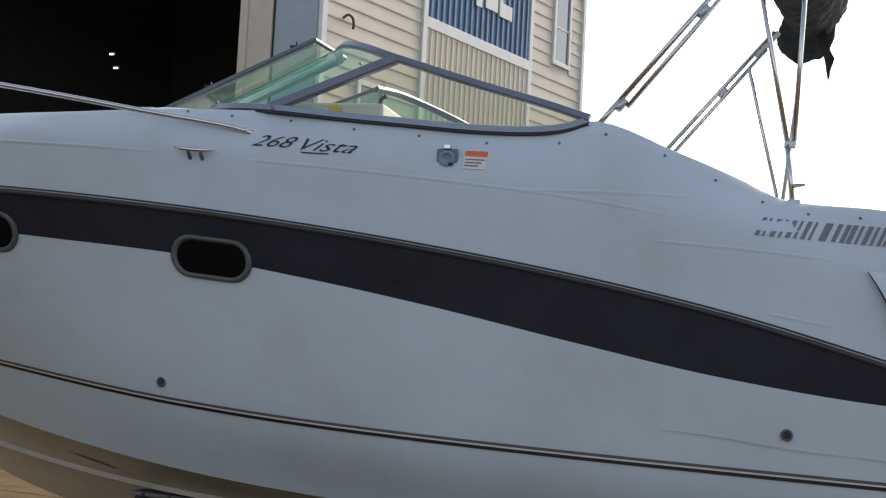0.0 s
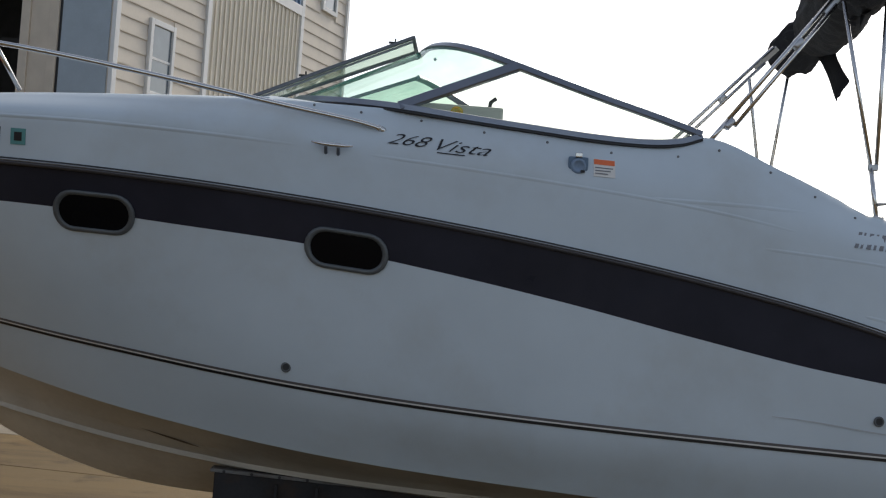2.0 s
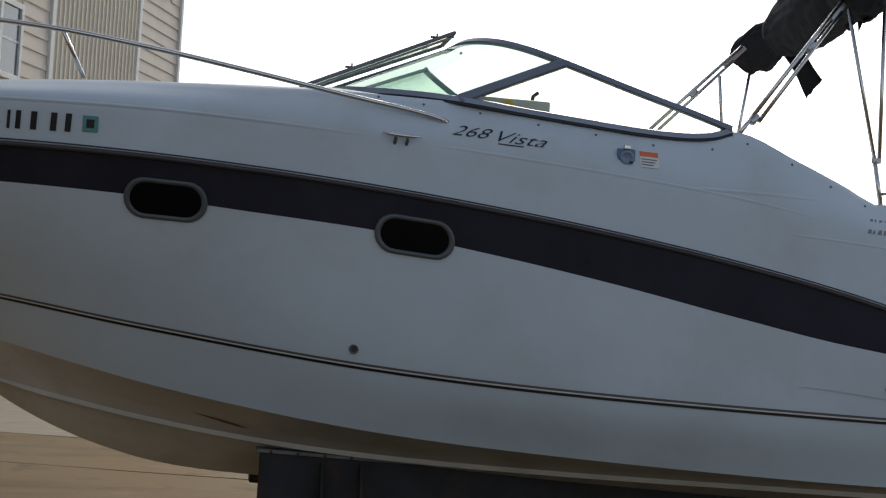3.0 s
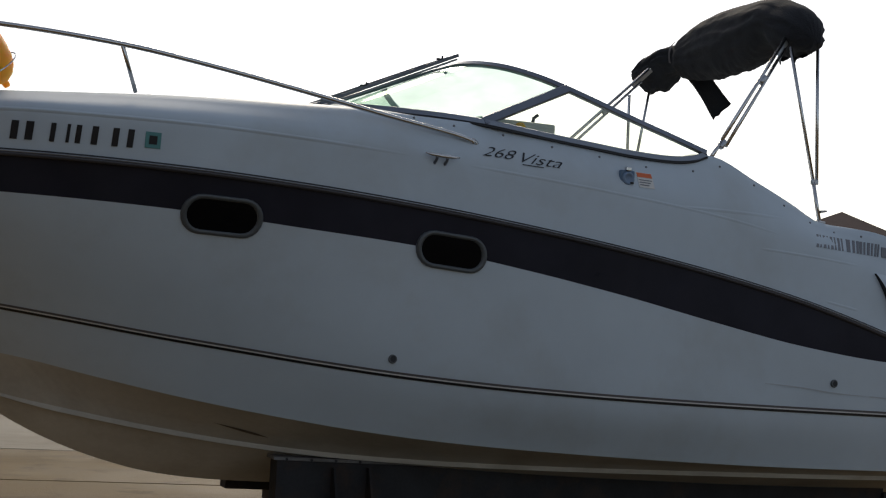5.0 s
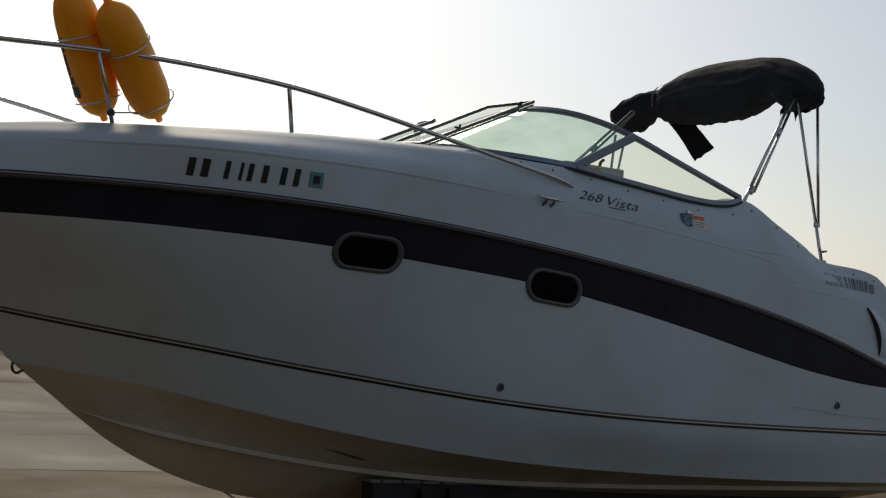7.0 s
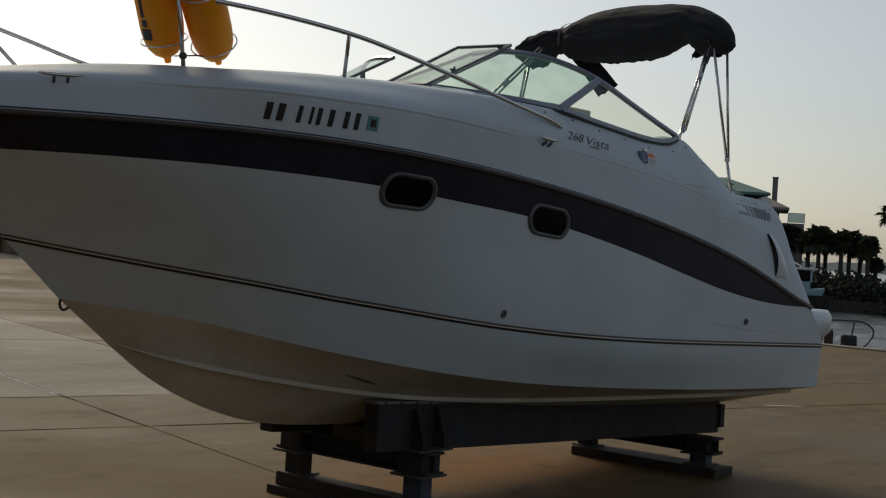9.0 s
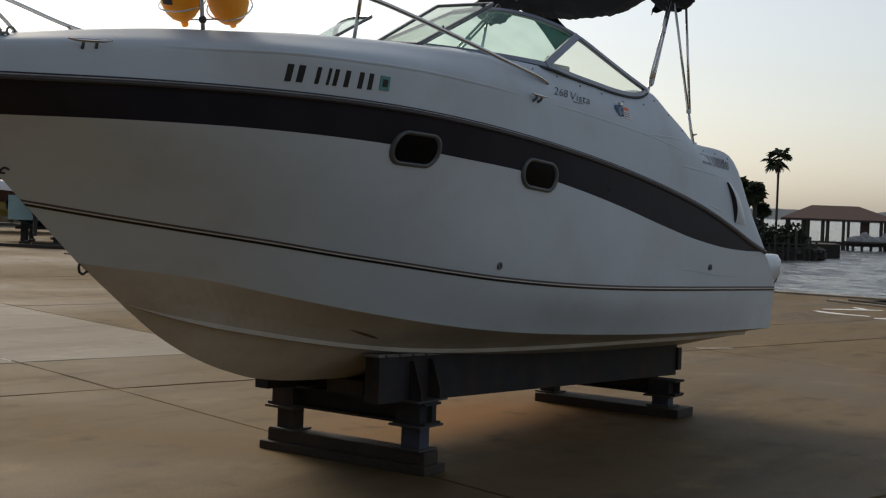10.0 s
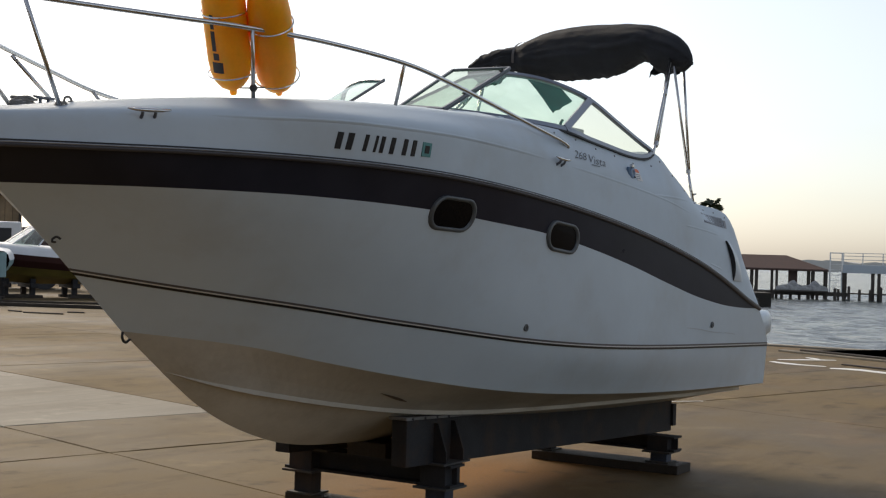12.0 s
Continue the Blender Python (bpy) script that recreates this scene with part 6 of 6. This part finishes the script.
green_roof = material("green_metal_roof", (0.075, 0.17, 0.12), 0.45, vary=0.08, scale=1, fine=15, bump=0.05)
teal_wall = material("teal_wall", (0.17, 0.25, 0.23), 0.7, vary=0.08, bump=0.05)
taupe_wall = material("taupe_wall", (0.18, 0.16, 0.145), 0.8, vary=0.1, bump=0.05)
grey_shingle = material("grey_shingle", (0.24, 0.22, 0.205), 0.85, vary=0.15, scale=3, fine=20, bump=0.3)
brown_roof = material("brown_roof", (0.075, 0.042, 0.034), 0.75, vary=0.12, scale=2, fine=15, bump=0.2)
dock_wood = material("dock_wood", (0.075, 0.062, 0.052), 0.85, vary=0.25, scale=2, fine=25, bump=0.3)


def palm(name, label, at, height, spread, fronds, seed, lean=0.0, skirt=4, thin=1.0, fan=False):
    rnd = random.Random(seed)
    t = thing(name, label, "palm tree", at, group="bank palms")
    top = Vector((lean, lean * 0.4, height))
    pts = [Vector((0, 0, -0.3)).lerp(top, k / 8) + Vector((lean * 0.25 * math.sin(math.pi * k / 8), 0, 0)) for k in range(9)]
    bm = bmesh.new()
    tube(bm, pts, [thin * r for r in (0.20, 0.16, 0.145, 0.14, 0.135, 0.13, 0.13, 0.15, 0.17)], 8)
    part("trunk", bm, bark, t)

    def one(bm, a, up, length):
        rows_l, rows_r = [], []
        side = Vector((-math.sin(a), math.cos(a), 0))
        out = Vector((math.cos(a), math.sin(a), 0))
        prev = None
        n = 6
        for k in range(n + 1):
            s = k / n
            c = top + out * length * s * math.cos(up) + Vector((0, 0, length * (math.sin(up) * s - 0.42 * s * s)))
            wide = length * 0.36 * math.sin(math.pi * min(1, 0.12 + 0.85 * s)) ** 0.7
            if prev is not None:
                p, pw = prev
                for sg in (-1, 1):
                    for q in (0.1, 0.4, 0.7):
                        b0 = p.lerp(c, q)
                        tip = b0 + side * sg * wide * rnd.uniform(0.8, 1.2) + out * length * 0.10 - Vector((0, 0, wide * rnd.uniform(0.25, 0.6)))
                        w = out * length * 0.035
                        bm.faces.new([bm.verts.new(v) for v in (b0 - w, b0 + w, tip)])
                bm.faces.new([bm.verts.new(v) for v in (p - side * 0.02 * length, p + side * 0.02 * length, c + side * 0.012 * length, c - side * 0.012 * length)])
            prev = (c, wide)

    def leaf(bm, a, up, length):
        # a fan leaf: a round spray of short blades at the end of a stalk
        out = Vector((math.cos(a) * math.cos(up), math.sin(a) * math.cos(up), math.sin(up)))
        side = Vector((-math.sin(a), math.cos(a), 0))
        lift_ = side.cross(out)
        hub = top + out * length * 0.36
        bm.faces.new([bm.verts.new(v) for v in (top - side * 0.015, top + side * 0.015, hub)])
        for q in range(11):
            th = (q - 5) * 0.36
            d = (out * math.cos(th) + side * math.sin(th) + lift_ * 0.12).normalized()
            r = length * 0.62 * rnd.uniform(0.8, 1.1)
            w = d.cross(lift_) * r * 0.17
            tip = hub + d * r - Vector((0, 0, r * 0.28))
            bm.faces.new([bm.verts.new(v) for v in (hub, hub + d * r * 0.6 + w, tip, hub + d * r * 0.6 - w)])

    bm = bmesh.new()
    for k in range(fronds):
        (leaf if fan else one)(bm, k * 2.399 + rnd.uniform(-0.3, 0.3), rnd.uniform(-0.75, 1.35), spread * rnd.uniform(0.8, 1.15))
    part("crown", bm, frond_mat, t)
    if skirt:
        bm = bmesh.new()
        for k in range(skirt):
            one(bm, k * 2.4 + rnd.uniform(-0.4, 0.4), rnd.uniform(-1.25, -0.8), spread * rnd.uniform(0.45, 0.7))
        part("dead_fronds", bm, dead_frond, t)
    return t


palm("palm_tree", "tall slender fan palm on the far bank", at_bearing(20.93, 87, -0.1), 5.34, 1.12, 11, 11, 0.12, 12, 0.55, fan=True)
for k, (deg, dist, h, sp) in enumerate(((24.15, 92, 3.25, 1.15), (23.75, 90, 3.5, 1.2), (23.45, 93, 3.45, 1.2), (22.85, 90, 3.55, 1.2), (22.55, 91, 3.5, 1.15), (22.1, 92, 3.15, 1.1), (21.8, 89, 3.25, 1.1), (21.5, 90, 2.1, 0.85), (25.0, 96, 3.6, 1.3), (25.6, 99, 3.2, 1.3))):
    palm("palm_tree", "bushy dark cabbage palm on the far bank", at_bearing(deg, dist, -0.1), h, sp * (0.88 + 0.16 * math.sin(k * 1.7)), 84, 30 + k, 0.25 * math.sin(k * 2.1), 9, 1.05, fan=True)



def bush(at, size, seed, leaves=420):
    rnd = random.Random(seed)
    bm = bmesh.new()
    for k in range(leaves):
        d = Vector((rnd.gauss(0, 1), rnd.gauss(0, 1), rnd.gauss(0, 1))).normalized() * rnd.uniform(0.55, 1.0)
        p = Vector((d.x * size[0], d.y * size[1], abs(d.z) * size[2] * (0.75 + 0.35 * noise.noise(Vector((d.x * 2, d.y * 2, seed))))))
        s = 0.16 * rnd.uniform(0.6, 1.4)
        a, b = Vector((rnd.gauss(0, 1), rnd.gauss(0, 1), rnd.gauss(0, 1))).normalized() * s, Vector((rnd.gauss(0, 1), rnd.gauss(0, 1), rnd.gauss(0, 1))).normalized() * s
        bm.faces.new([bm.verts.new(at + p + v) for v in (a, b, -a * 0.7 - b * 0.5)])
    return bm


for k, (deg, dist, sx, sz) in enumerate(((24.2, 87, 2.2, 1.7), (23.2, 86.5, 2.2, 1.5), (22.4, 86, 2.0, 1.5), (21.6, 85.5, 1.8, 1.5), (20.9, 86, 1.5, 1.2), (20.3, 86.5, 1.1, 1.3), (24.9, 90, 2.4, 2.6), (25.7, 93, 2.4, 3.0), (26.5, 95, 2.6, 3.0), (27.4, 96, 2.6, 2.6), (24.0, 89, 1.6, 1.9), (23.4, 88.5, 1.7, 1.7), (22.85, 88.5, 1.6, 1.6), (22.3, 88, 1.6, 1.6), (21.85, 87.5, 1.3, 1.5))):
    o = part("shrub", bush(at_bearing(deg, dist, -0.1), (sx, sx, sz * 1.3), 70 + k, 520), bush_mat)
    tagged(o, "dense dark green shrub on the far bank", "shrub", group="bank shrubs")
bm = bmesh.new()
rnd = random.Random(8)
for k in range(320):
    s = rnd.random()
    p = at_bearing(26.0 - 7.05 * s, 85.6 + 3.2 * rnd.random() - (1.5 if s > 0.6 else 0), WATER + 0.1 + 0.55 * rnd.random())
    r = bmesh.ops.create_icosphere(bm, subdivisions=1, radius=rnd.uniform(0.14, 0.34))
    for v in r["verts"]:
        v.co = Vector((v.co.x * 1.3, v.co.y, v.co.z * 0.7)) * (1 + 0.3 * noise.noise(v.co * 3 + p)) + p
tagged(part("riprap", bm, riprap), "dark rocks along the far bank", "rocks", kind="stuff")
# timber bulkhead along the bank, with standing piles and a rail towards its end
bulkhead = thing("bulkhead", "dark tarred timber bulkhead along the far bank", "bulkhead")
steps = 40
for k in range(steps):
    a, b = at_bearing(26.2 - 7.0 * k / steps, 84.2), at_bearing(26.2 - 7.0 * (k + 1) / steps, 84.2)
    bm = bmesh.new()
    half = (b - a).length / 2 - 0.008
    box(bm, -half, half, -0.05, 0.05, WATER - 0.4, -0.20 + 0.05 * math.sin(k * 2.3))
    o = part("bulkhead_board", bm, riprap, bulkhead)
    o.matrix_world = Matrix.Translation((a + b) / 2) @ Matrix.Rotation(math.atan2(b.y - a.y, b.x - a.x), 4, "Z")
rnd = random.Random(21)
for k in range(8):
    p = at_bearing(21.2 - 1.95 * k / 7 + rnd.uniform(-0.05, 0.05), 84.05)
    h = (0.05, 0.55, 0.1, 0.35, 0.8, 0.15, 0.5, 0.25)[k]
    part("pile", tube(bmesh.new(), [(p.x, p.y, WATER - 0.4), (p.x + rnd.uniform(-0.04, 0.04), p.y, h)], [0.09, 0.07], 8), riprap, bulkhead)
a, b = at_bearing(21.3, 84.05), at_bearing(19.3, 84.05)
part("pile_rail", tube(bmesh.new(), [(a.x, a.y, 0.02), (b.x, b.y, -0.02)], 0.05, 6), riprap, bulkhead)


def hip_roof(bm, x0, x1, y0, y1, z0, z1, inset, inset_end=None):
    r = [bm.verts.new(p) for p in ((x0, y0, z0), (x1, y0, z0), (x1, y1, z0), (x0, y1, z0))]
    ym = (y0 + y1) / 2
    a, b = bm.verts.new((x0 + inset, ym, z1)), bm.verts.new((x1 - (inset_end or inset), ym, z1))
    bm.faces.new([r[0], r[1], b, a])
    bm.faces.new([r[1], r[2], b])
    bm.faces.new([r[2], r[3], a, b])
    bm.faces.new([r[3], r[0], a])
    bm.faces.new(r)
    q = [bm.verts.new(v.co - Vector((0, 0, 0.18))) for v in r]
    for i in range(4):
        bm.faces.new([r[i], r[(i + 1) % 4], q[(i + 1) % 4], q[i]])
    return bm


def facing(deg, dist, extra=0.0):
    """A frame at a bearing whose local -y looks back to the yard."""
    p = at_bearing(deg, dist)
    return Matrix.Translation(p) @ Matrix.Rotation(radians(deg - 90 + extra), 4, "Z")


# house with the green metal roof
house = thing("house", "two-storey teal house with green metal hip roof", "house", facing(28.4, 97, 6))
part("wall", boxes((-6.4, 3.4, 0.8, 8.0, -0.1, 6.3)), teal_wall, house)
part("roof", hip_roof(bmesh.new(), -7.2, 4.4, -0.4, 8.8, 6.62, 7.80, 2.6), green_roof, house, "green metal hip roof")
part("porch_roof", hip_roof(bmesh.new(), -1.2, 2.4, -1.8, 1.6, 6.35, 7.25, 1.6), green_roof, house)
for k in range(14):
    x = -6.8 + k * 0.8
    bm = bmesh.new()
    tube(bm, [(x, -0.4, 6.50), (max(-4.6, min(1.8, x)), 4.2, 7.80)], 0.035, 5)
    part("roof_seam", bm, green_roof, house)
for x in (-4.8, -2.6, 0.6, 2.6):
    w = part("window", boxes((x - 0.62, x + 0.62, 0.74, 0.82, 4.0, 5.6)), white_trim, house, "pale framed window")
    part("pane", boxes((x - 0.5, x + 0.5, 0.72, 0.74, 4.12, 5.48)), dark_window, w)
    w = part("window", boxes((x - 0.62, x + 0.62, 0.74, 0.82, 0.9, 2.5)), white_trim, house)
    part("pane", boxes((x - 0.5, x + 0.5, 0.72, 0.74, 1.02, 2.38)), dark_window, w)
for x in (-4.6, -1.1, 2.3, 4.1):
    part("porch_post", boxes((x - 0.14, x + 0.14, -0.2, 0.08, -0.1, 6.4)), white_trim, house, "white porch post")
    part("post_head", boxes((x - 0.35, x + 0.35, -0.25, 0.12, 5.9, 6.3), bevel=0.05), white_trim, house)
part("balcony", boxes((-6.4, 4.3, -0.3, 0.8, 2.95, 3.15)), taupe_wall, house)
part("balcony_rail", boxes((-6.4, 4.3, -0.28, -0.22, 4.0, 4.08), (-6.4, 4.3, -0.28, -0.22, 3.3, 3.36)), white_trim, house)

# second house with shingle roof, chimney and glass-railed terrace
house2 = thing("house", "brown stucco house with grey shingle roof and chimney", "house", facing(26.3, 103, 0))
part("wall", boxes((-3.2, 1.6, 0.6, 7.0, -0.1, 5.85)), taupe_wall, house2)
part("roof", hip_roof(bmesh.new(), -3.9, 2.3, 0.0, 7.6, 5.9, 7.1, 2.4), grey_shingle, house2, "grey shingle roof")
ch = part("chimney", boxes((1.0, 1.4, 2.6, 3.0, 5.4, 8.2), bevel=0.03), taupe_wall, house2, "tall square chimney")
part("chimney_cap", boxes((0.95, 1.45, 2.55, 3.05, 8.2, 8.28)), grey_shingle, ch)
part("terrace", boxes((1.6, 3.4, -0.5, 5.0, -0.1, 4.75)), taupe_wall, house2)
part("glass_rail", boxes((2.2, 3.4, -0.48, -0.44, 4.80, 5.46)), pane_glass, house2, "pale glass balustrade")
part("rail_cap", boxes((2.2, 3.42, -0.50, -0.42, 5.45, 5.51), (2.2, 2.26, -0.5, -0.42, 4.75, 5.46), (3.36, 3.42, -0.5, -0.42, 4.75, 5.46)), white_trim, house2)
for x in (-2.0, 0.3):
    w = part("window", boxes((x - 0.6, x + 0.6, 0.54, 0.62, 3.0, 4.3)), white_trim, house2, "dark window")
    part("pane", boxes((x - 0.5, x + 0.5, 0.52, 0.54, 3.1, 4.2)), dark_window, w)
    w = part("window", boxes((x - 0.6, x + 0.6, 0.54, 0.62, 0.6, 2.0)), white_trim, house2)
    part("pane", boxes((x - 0.5, x + 0.5, 0.52, 0.54, 0.7, 1.9)), dark_window, w)

# house with the brown roof, further round the shore
p0 = Vector((-2.8 + 62 * math.cos(radians(47.6)), -7.3 + 62 * math.sin(radians(47.6)), 0))
house3 = thing("house", "beige house with red-brown hip roof", "house", Matrix.Translation(p0) @ Matrix.Rotation(radians(-42), 4, "Z"))
part("wall", boxes((-3.6, 2.7, 0.3, 5.0, -0.1, 4.75)), siding, house3)
part("roof", hip_roof(bmesh.new(), -4.3, 3.4, -0.3, 5.6, 4.85, 6.60, 3.83), brown_roof, house3, "red-brown hip roof")

# cabin boat lying at the bank
cabin = thing("cabin_boat", "white and aqua cabin boat moored by the bank", "boat", facing(25.05, 84.0, 6) @ Matrix.Translation((0, 0, WATER)))
bm = bmesh.new()
for side in (-1, 1):
    rows = []
    for i in range(17):
        u = i / 16
        w = 1.15 * (1 - max(0, u - 0.5) ** 2 * 3.6)
        x = -3.4 + 5.4 * u
        rows.append([Vector((x, 0, -0.3)), Vector((x, side * w * 0.75, -0.1)), Vector((x + 0.3 * u, side * w, 0.55 + 0.3 * u * u)), Vector((x + 0.45 * u, side * w, 0.95 + 0.35 * u * u)), Vector((x + 0.42 * u, side * w * 0.85, 1.0 + 0.35 * u * u)), Vector((x + 0.42 * u, 0, 1.05 + 0.35 * u * u))])
    grid_mesh(bm, rows)
bmesh.ops.remove_doubles(bm, verts=bm.verts, dist=0.003)
part("hull", bm, aqua, cabin, "pale aqua hull")
part("cabin_house", boxes((-1.8, 1.5, -0.95, 0.95, 1.0, 1.75), bevel=0.08), aqua, cabin)
part("cabin_window", boxes((-1.65, -0.1, -0.965, -0.95, 1.75, 2.38), (0.05, 1.45, -0.965, -0.95, 1.75, 2.38)), dark_lens, cabin, "dark cabin window")
part("cabin_post", boxes((-1.78, -1.66, -0.97, -0.9, 1.7, 2.45), (-0.09, 0.04, -0.97, -0.9, 1.7, 2.45), (1.46, 1.58, -0.97, -0.9, 1.7, 2.45)), aqua, cabin)
part("cabin_roof", boxes((-2.0, 1.85, -1.05, 1.05, 2.42, 2.54), bevel=0.03), white_paint, cabin)
bm = bmesh.new()
tube(bm, smooth_path([(-0.2, -0.3, 2.54), (0.0, -0.3, 2.78), (0.5, -0.3, 2.84), (1.0, -0.3, 2.60)], 5), 0.05, 6)
part("roof_rack", bm, white_paint, cabin)

# ---- roofed dock and boat lift ----
dock = thing("boat_dock", "roofed timber boat dock over the water", "dock", facing(17.6, 118, 0))
part("roof", hip_roof(bmesh.new(), -6.4, 3.3, -0.5, 4.5, 1.58, 2.72, 2.4, 3.45), brown_roof, dock, "brown hip roof")
for k, x in enumerate((-5.9, -4.6, -4.25, -3.0, -2.6, -1.3, -0.9, 1.75, 2.1, 3.15)):
    for y in (0.0, 4.0):
        part("post", boxes((x - 0.11, x + 0.11, y - 0.11, y + 0.11, WATER - 0.4, 1.62)), dock_wood, dock)
deck_mesh = boxes((-0.10, 0.10, -0.55, 0.75, -0.38, -0.30))
dk = part("deck_board", deck_mesh, dock_wood, dock)
dk.location = (-5.6, 0, 0)
for k in range(1, 50):
    o = new("deck_board", dk.data)
    o.parent = dock
    o.location = (-5.6 + k * 0.215, 0, 0)
part("stringer", boxes((-5.7, 5.0, -0.5, -0.35, -0.62, -0.38)), dock_wood, dock)
rnd = random.Random(21)
for k in range(15):
    x = -5.5 + k * 0.72
    part("pile", boxes((x - 0.12, x + 0.12, -0.62, -0.40, WATER - 0.5, -0.35 + 0.4 * (rnd.random() < 0.3))), dock_wood, dock)
part("hanging_locker", boxes((0.05, 0.80, 0.2, 1.1, 0.35, 1.60), bevel=0.03), brown_roof, dock)
ski_grey = material("ski_cover", (0.30, 0.295, 0.29), 0.6, vary=0.4, scale=3, fine=12, bump=0.1)
ski = thing("jet_ski", "pale covered jet ski on the dock", "jet ski", facing(17.6, 117.3, 0) @ Matrix.Translation((0.25, -0.2, -0.3)))
bm = bmesh.new()
grid_mesh(bm, [[Vector((x, y * w, z * h)) for y, z in ((-0.5, 0), (-0.55, 0.35), (-0.25, 0.7), (0, 0.75), (0.25, 0.7), (0.55, 0.35), (0.5, 0))] for x, w, h in ((-1.2, 0.5, 0.5), (-0.7, 0.8, 0.7), (-0.3, 0.8, 0.75), (0, 0.85, 1.15), (0.3, 0.75, 1.25), (0.6, 0.7, 0.8), (1.1, 0.45, 0.6), (1.3, 0.1, 0.4))])
part("cover", bm, ski_grey, ski, smooth=True)
part("cradle", boxes((-1.4, 1.2, -0.5, -0.4, -0.02, 0.1), (-1.4, 1.2, 0.4, 0.5, -0.02, 0.1)), dock_wood, ski)
copy_thing(ski, facing(17.6, 117.3, 8) @ Matrix.Translation((2.0, -0.35, -0.3)))

lift = thing("boat_lift", "boat lift with grey roof and upper deck rail", "boat lift", facing(13.2, 118, 0))
part("roof", boxes((-4.6, 5.5, -0.3, 4.5, 1.36, 2.05), bevel=0.03), material("pale_fascia", (0.46, 0.50, 0.54), 0.6, vary=0.08, scale=0.6, bump=0.02), lift, "pale grey fascia roof")
for x in (-4.5, -2.2, -1.7, 0.5, 1.2, 3.5, 5.0):
    for y in (0.0, 4.2):
        part("post", boxes((x - 0.12, x + 0.12, y - 0.12, y + 0.12, WATER - 0.4, 1.4)), dock_wood, lift)
for z in (2.45, 2.75, 3.0):
    part("deck_rail", boxes((-4.6, 5.5, -0.25, -0.19, z, z + 0.05)), white_trim, lift)
for x in (-4.55, -3.0, -1.4, 0.2, 1.8, 3.4, 5.0):
    part("rail_post", boxes((x - 0.04, x + 0.04, -0.26, -0.18, 2.05, 3.05)), white_trim, lift)
tower = part("stair_tower", boxes((-5.68, -5.60, -0.2, -0.12, -0.4, 3.05), (-4.72, -4.64, -0.2, -0.12, -0.4, 3.05), (-5.68, -5.60, 0.7, 0.78, -0.4, 3.05), (-4.72, -4.64, 0.7, 0.78, -0.4, 3.05), (-5.6, -4.72, -0.18, -0.13, 2.96, 3.05), bevel=0.01), white_trim, lift, "pale open stair tower")
for k in range(11):
    part("stair_tread", boxes((-5.58 + 0.078 * k, -5.36 + 0.078 * k, -0.12, 0.7, -0.35 + 0.22 * k, -0.31 + 0.22 * k)), white_trim, tower)
for k in range(6):
    part("tower_rail", boxes((-5.6, -4.72, -0.17, -0.14, 0.2 + 0.46 * k, 0.235 + 0.46 * k)), white_trim, tower)
part("walkway", boxes((-5.0, 7.0, -0.55, 0.6, -0.40, -0.30)), dock_wood, lift)
for k in range(14):
    x = -4.9 + k * 0.85
    part("pile", boxes((x - 0.11, x + 0.11, -0.62, -0.40, WATER - 0.5, 0.0 + 0.25 * (k % 3 == 1))), dock_wood, lift)

# boat rail showing over the sea wall
moored = thing("moored_skiff", "low skiff with steel rail moored below the sea wall", "boat", Matrix.Translation((23.21, 8.01, WATER + 0.09)) @ Matrix.Rotation(radians(-62), 4, "Z"))
bm = bmesh.new()
for side in (-1, 1):
    rows = []
    for i in range(13):
        u = i / 12
        w = 0.8 * (1 - max(0, u - 0.5) ** 2 * 3.5)
        x = -2.0 + 4.0 * u
        rows.append([Vector((x, 0, -0.2)), Vector((x, side * w * 0.8, 0.0)), Vector((x, side * w, 0.62)), Vector((x, side * w * 0.9, 0.68)), Vector((x, 0, 0.66))])
    grid_mesh(bm, rows)
bmesh.ops.remove_doubles(bm, verts=bm.verts, dist=0.003)
part("hull", bm, white_paint, moored)
rail = part("rail", tube(bmesh.new(), smooth_path([(-1.5, -0.75, 0.66), (-1.45, -0.78, 1.25), (-0.4, -0.78, 1.35), (0.8, -0.72, 1.38), (1.3, -0.45, 1.38), (1.62, -0.1, 1.36), (1.88, 0.0, 1.24), (1.93, 0.0, 1.06), (1.80, 0.0, 0.84), (1.62, 0.0, 0.66)], 5), 0.022, 8), steel_grey, moored)
for x, y in ((-0.9, -0.78), (-0.1, -0.77), (0.7, -0.72), (1.35, -0.52)):
    part("rail_post", tube(bmesh.new(), [(x, y, 0.66), (x + 0.1, y, 1.36)], 0.018, 6), steel_grey, rail)
part("side_bag", boxes((1.16, 1.52, -0.66, -0.40, 0.66, 1.06), bevel=0.05), black_rubber, moored, "black bag")
part("side_bag", boxes((0.78, 0.98, -0.86, -0.70, 0.75, 1.17), bevel=0.04), maroon, moored, "dark red bag")
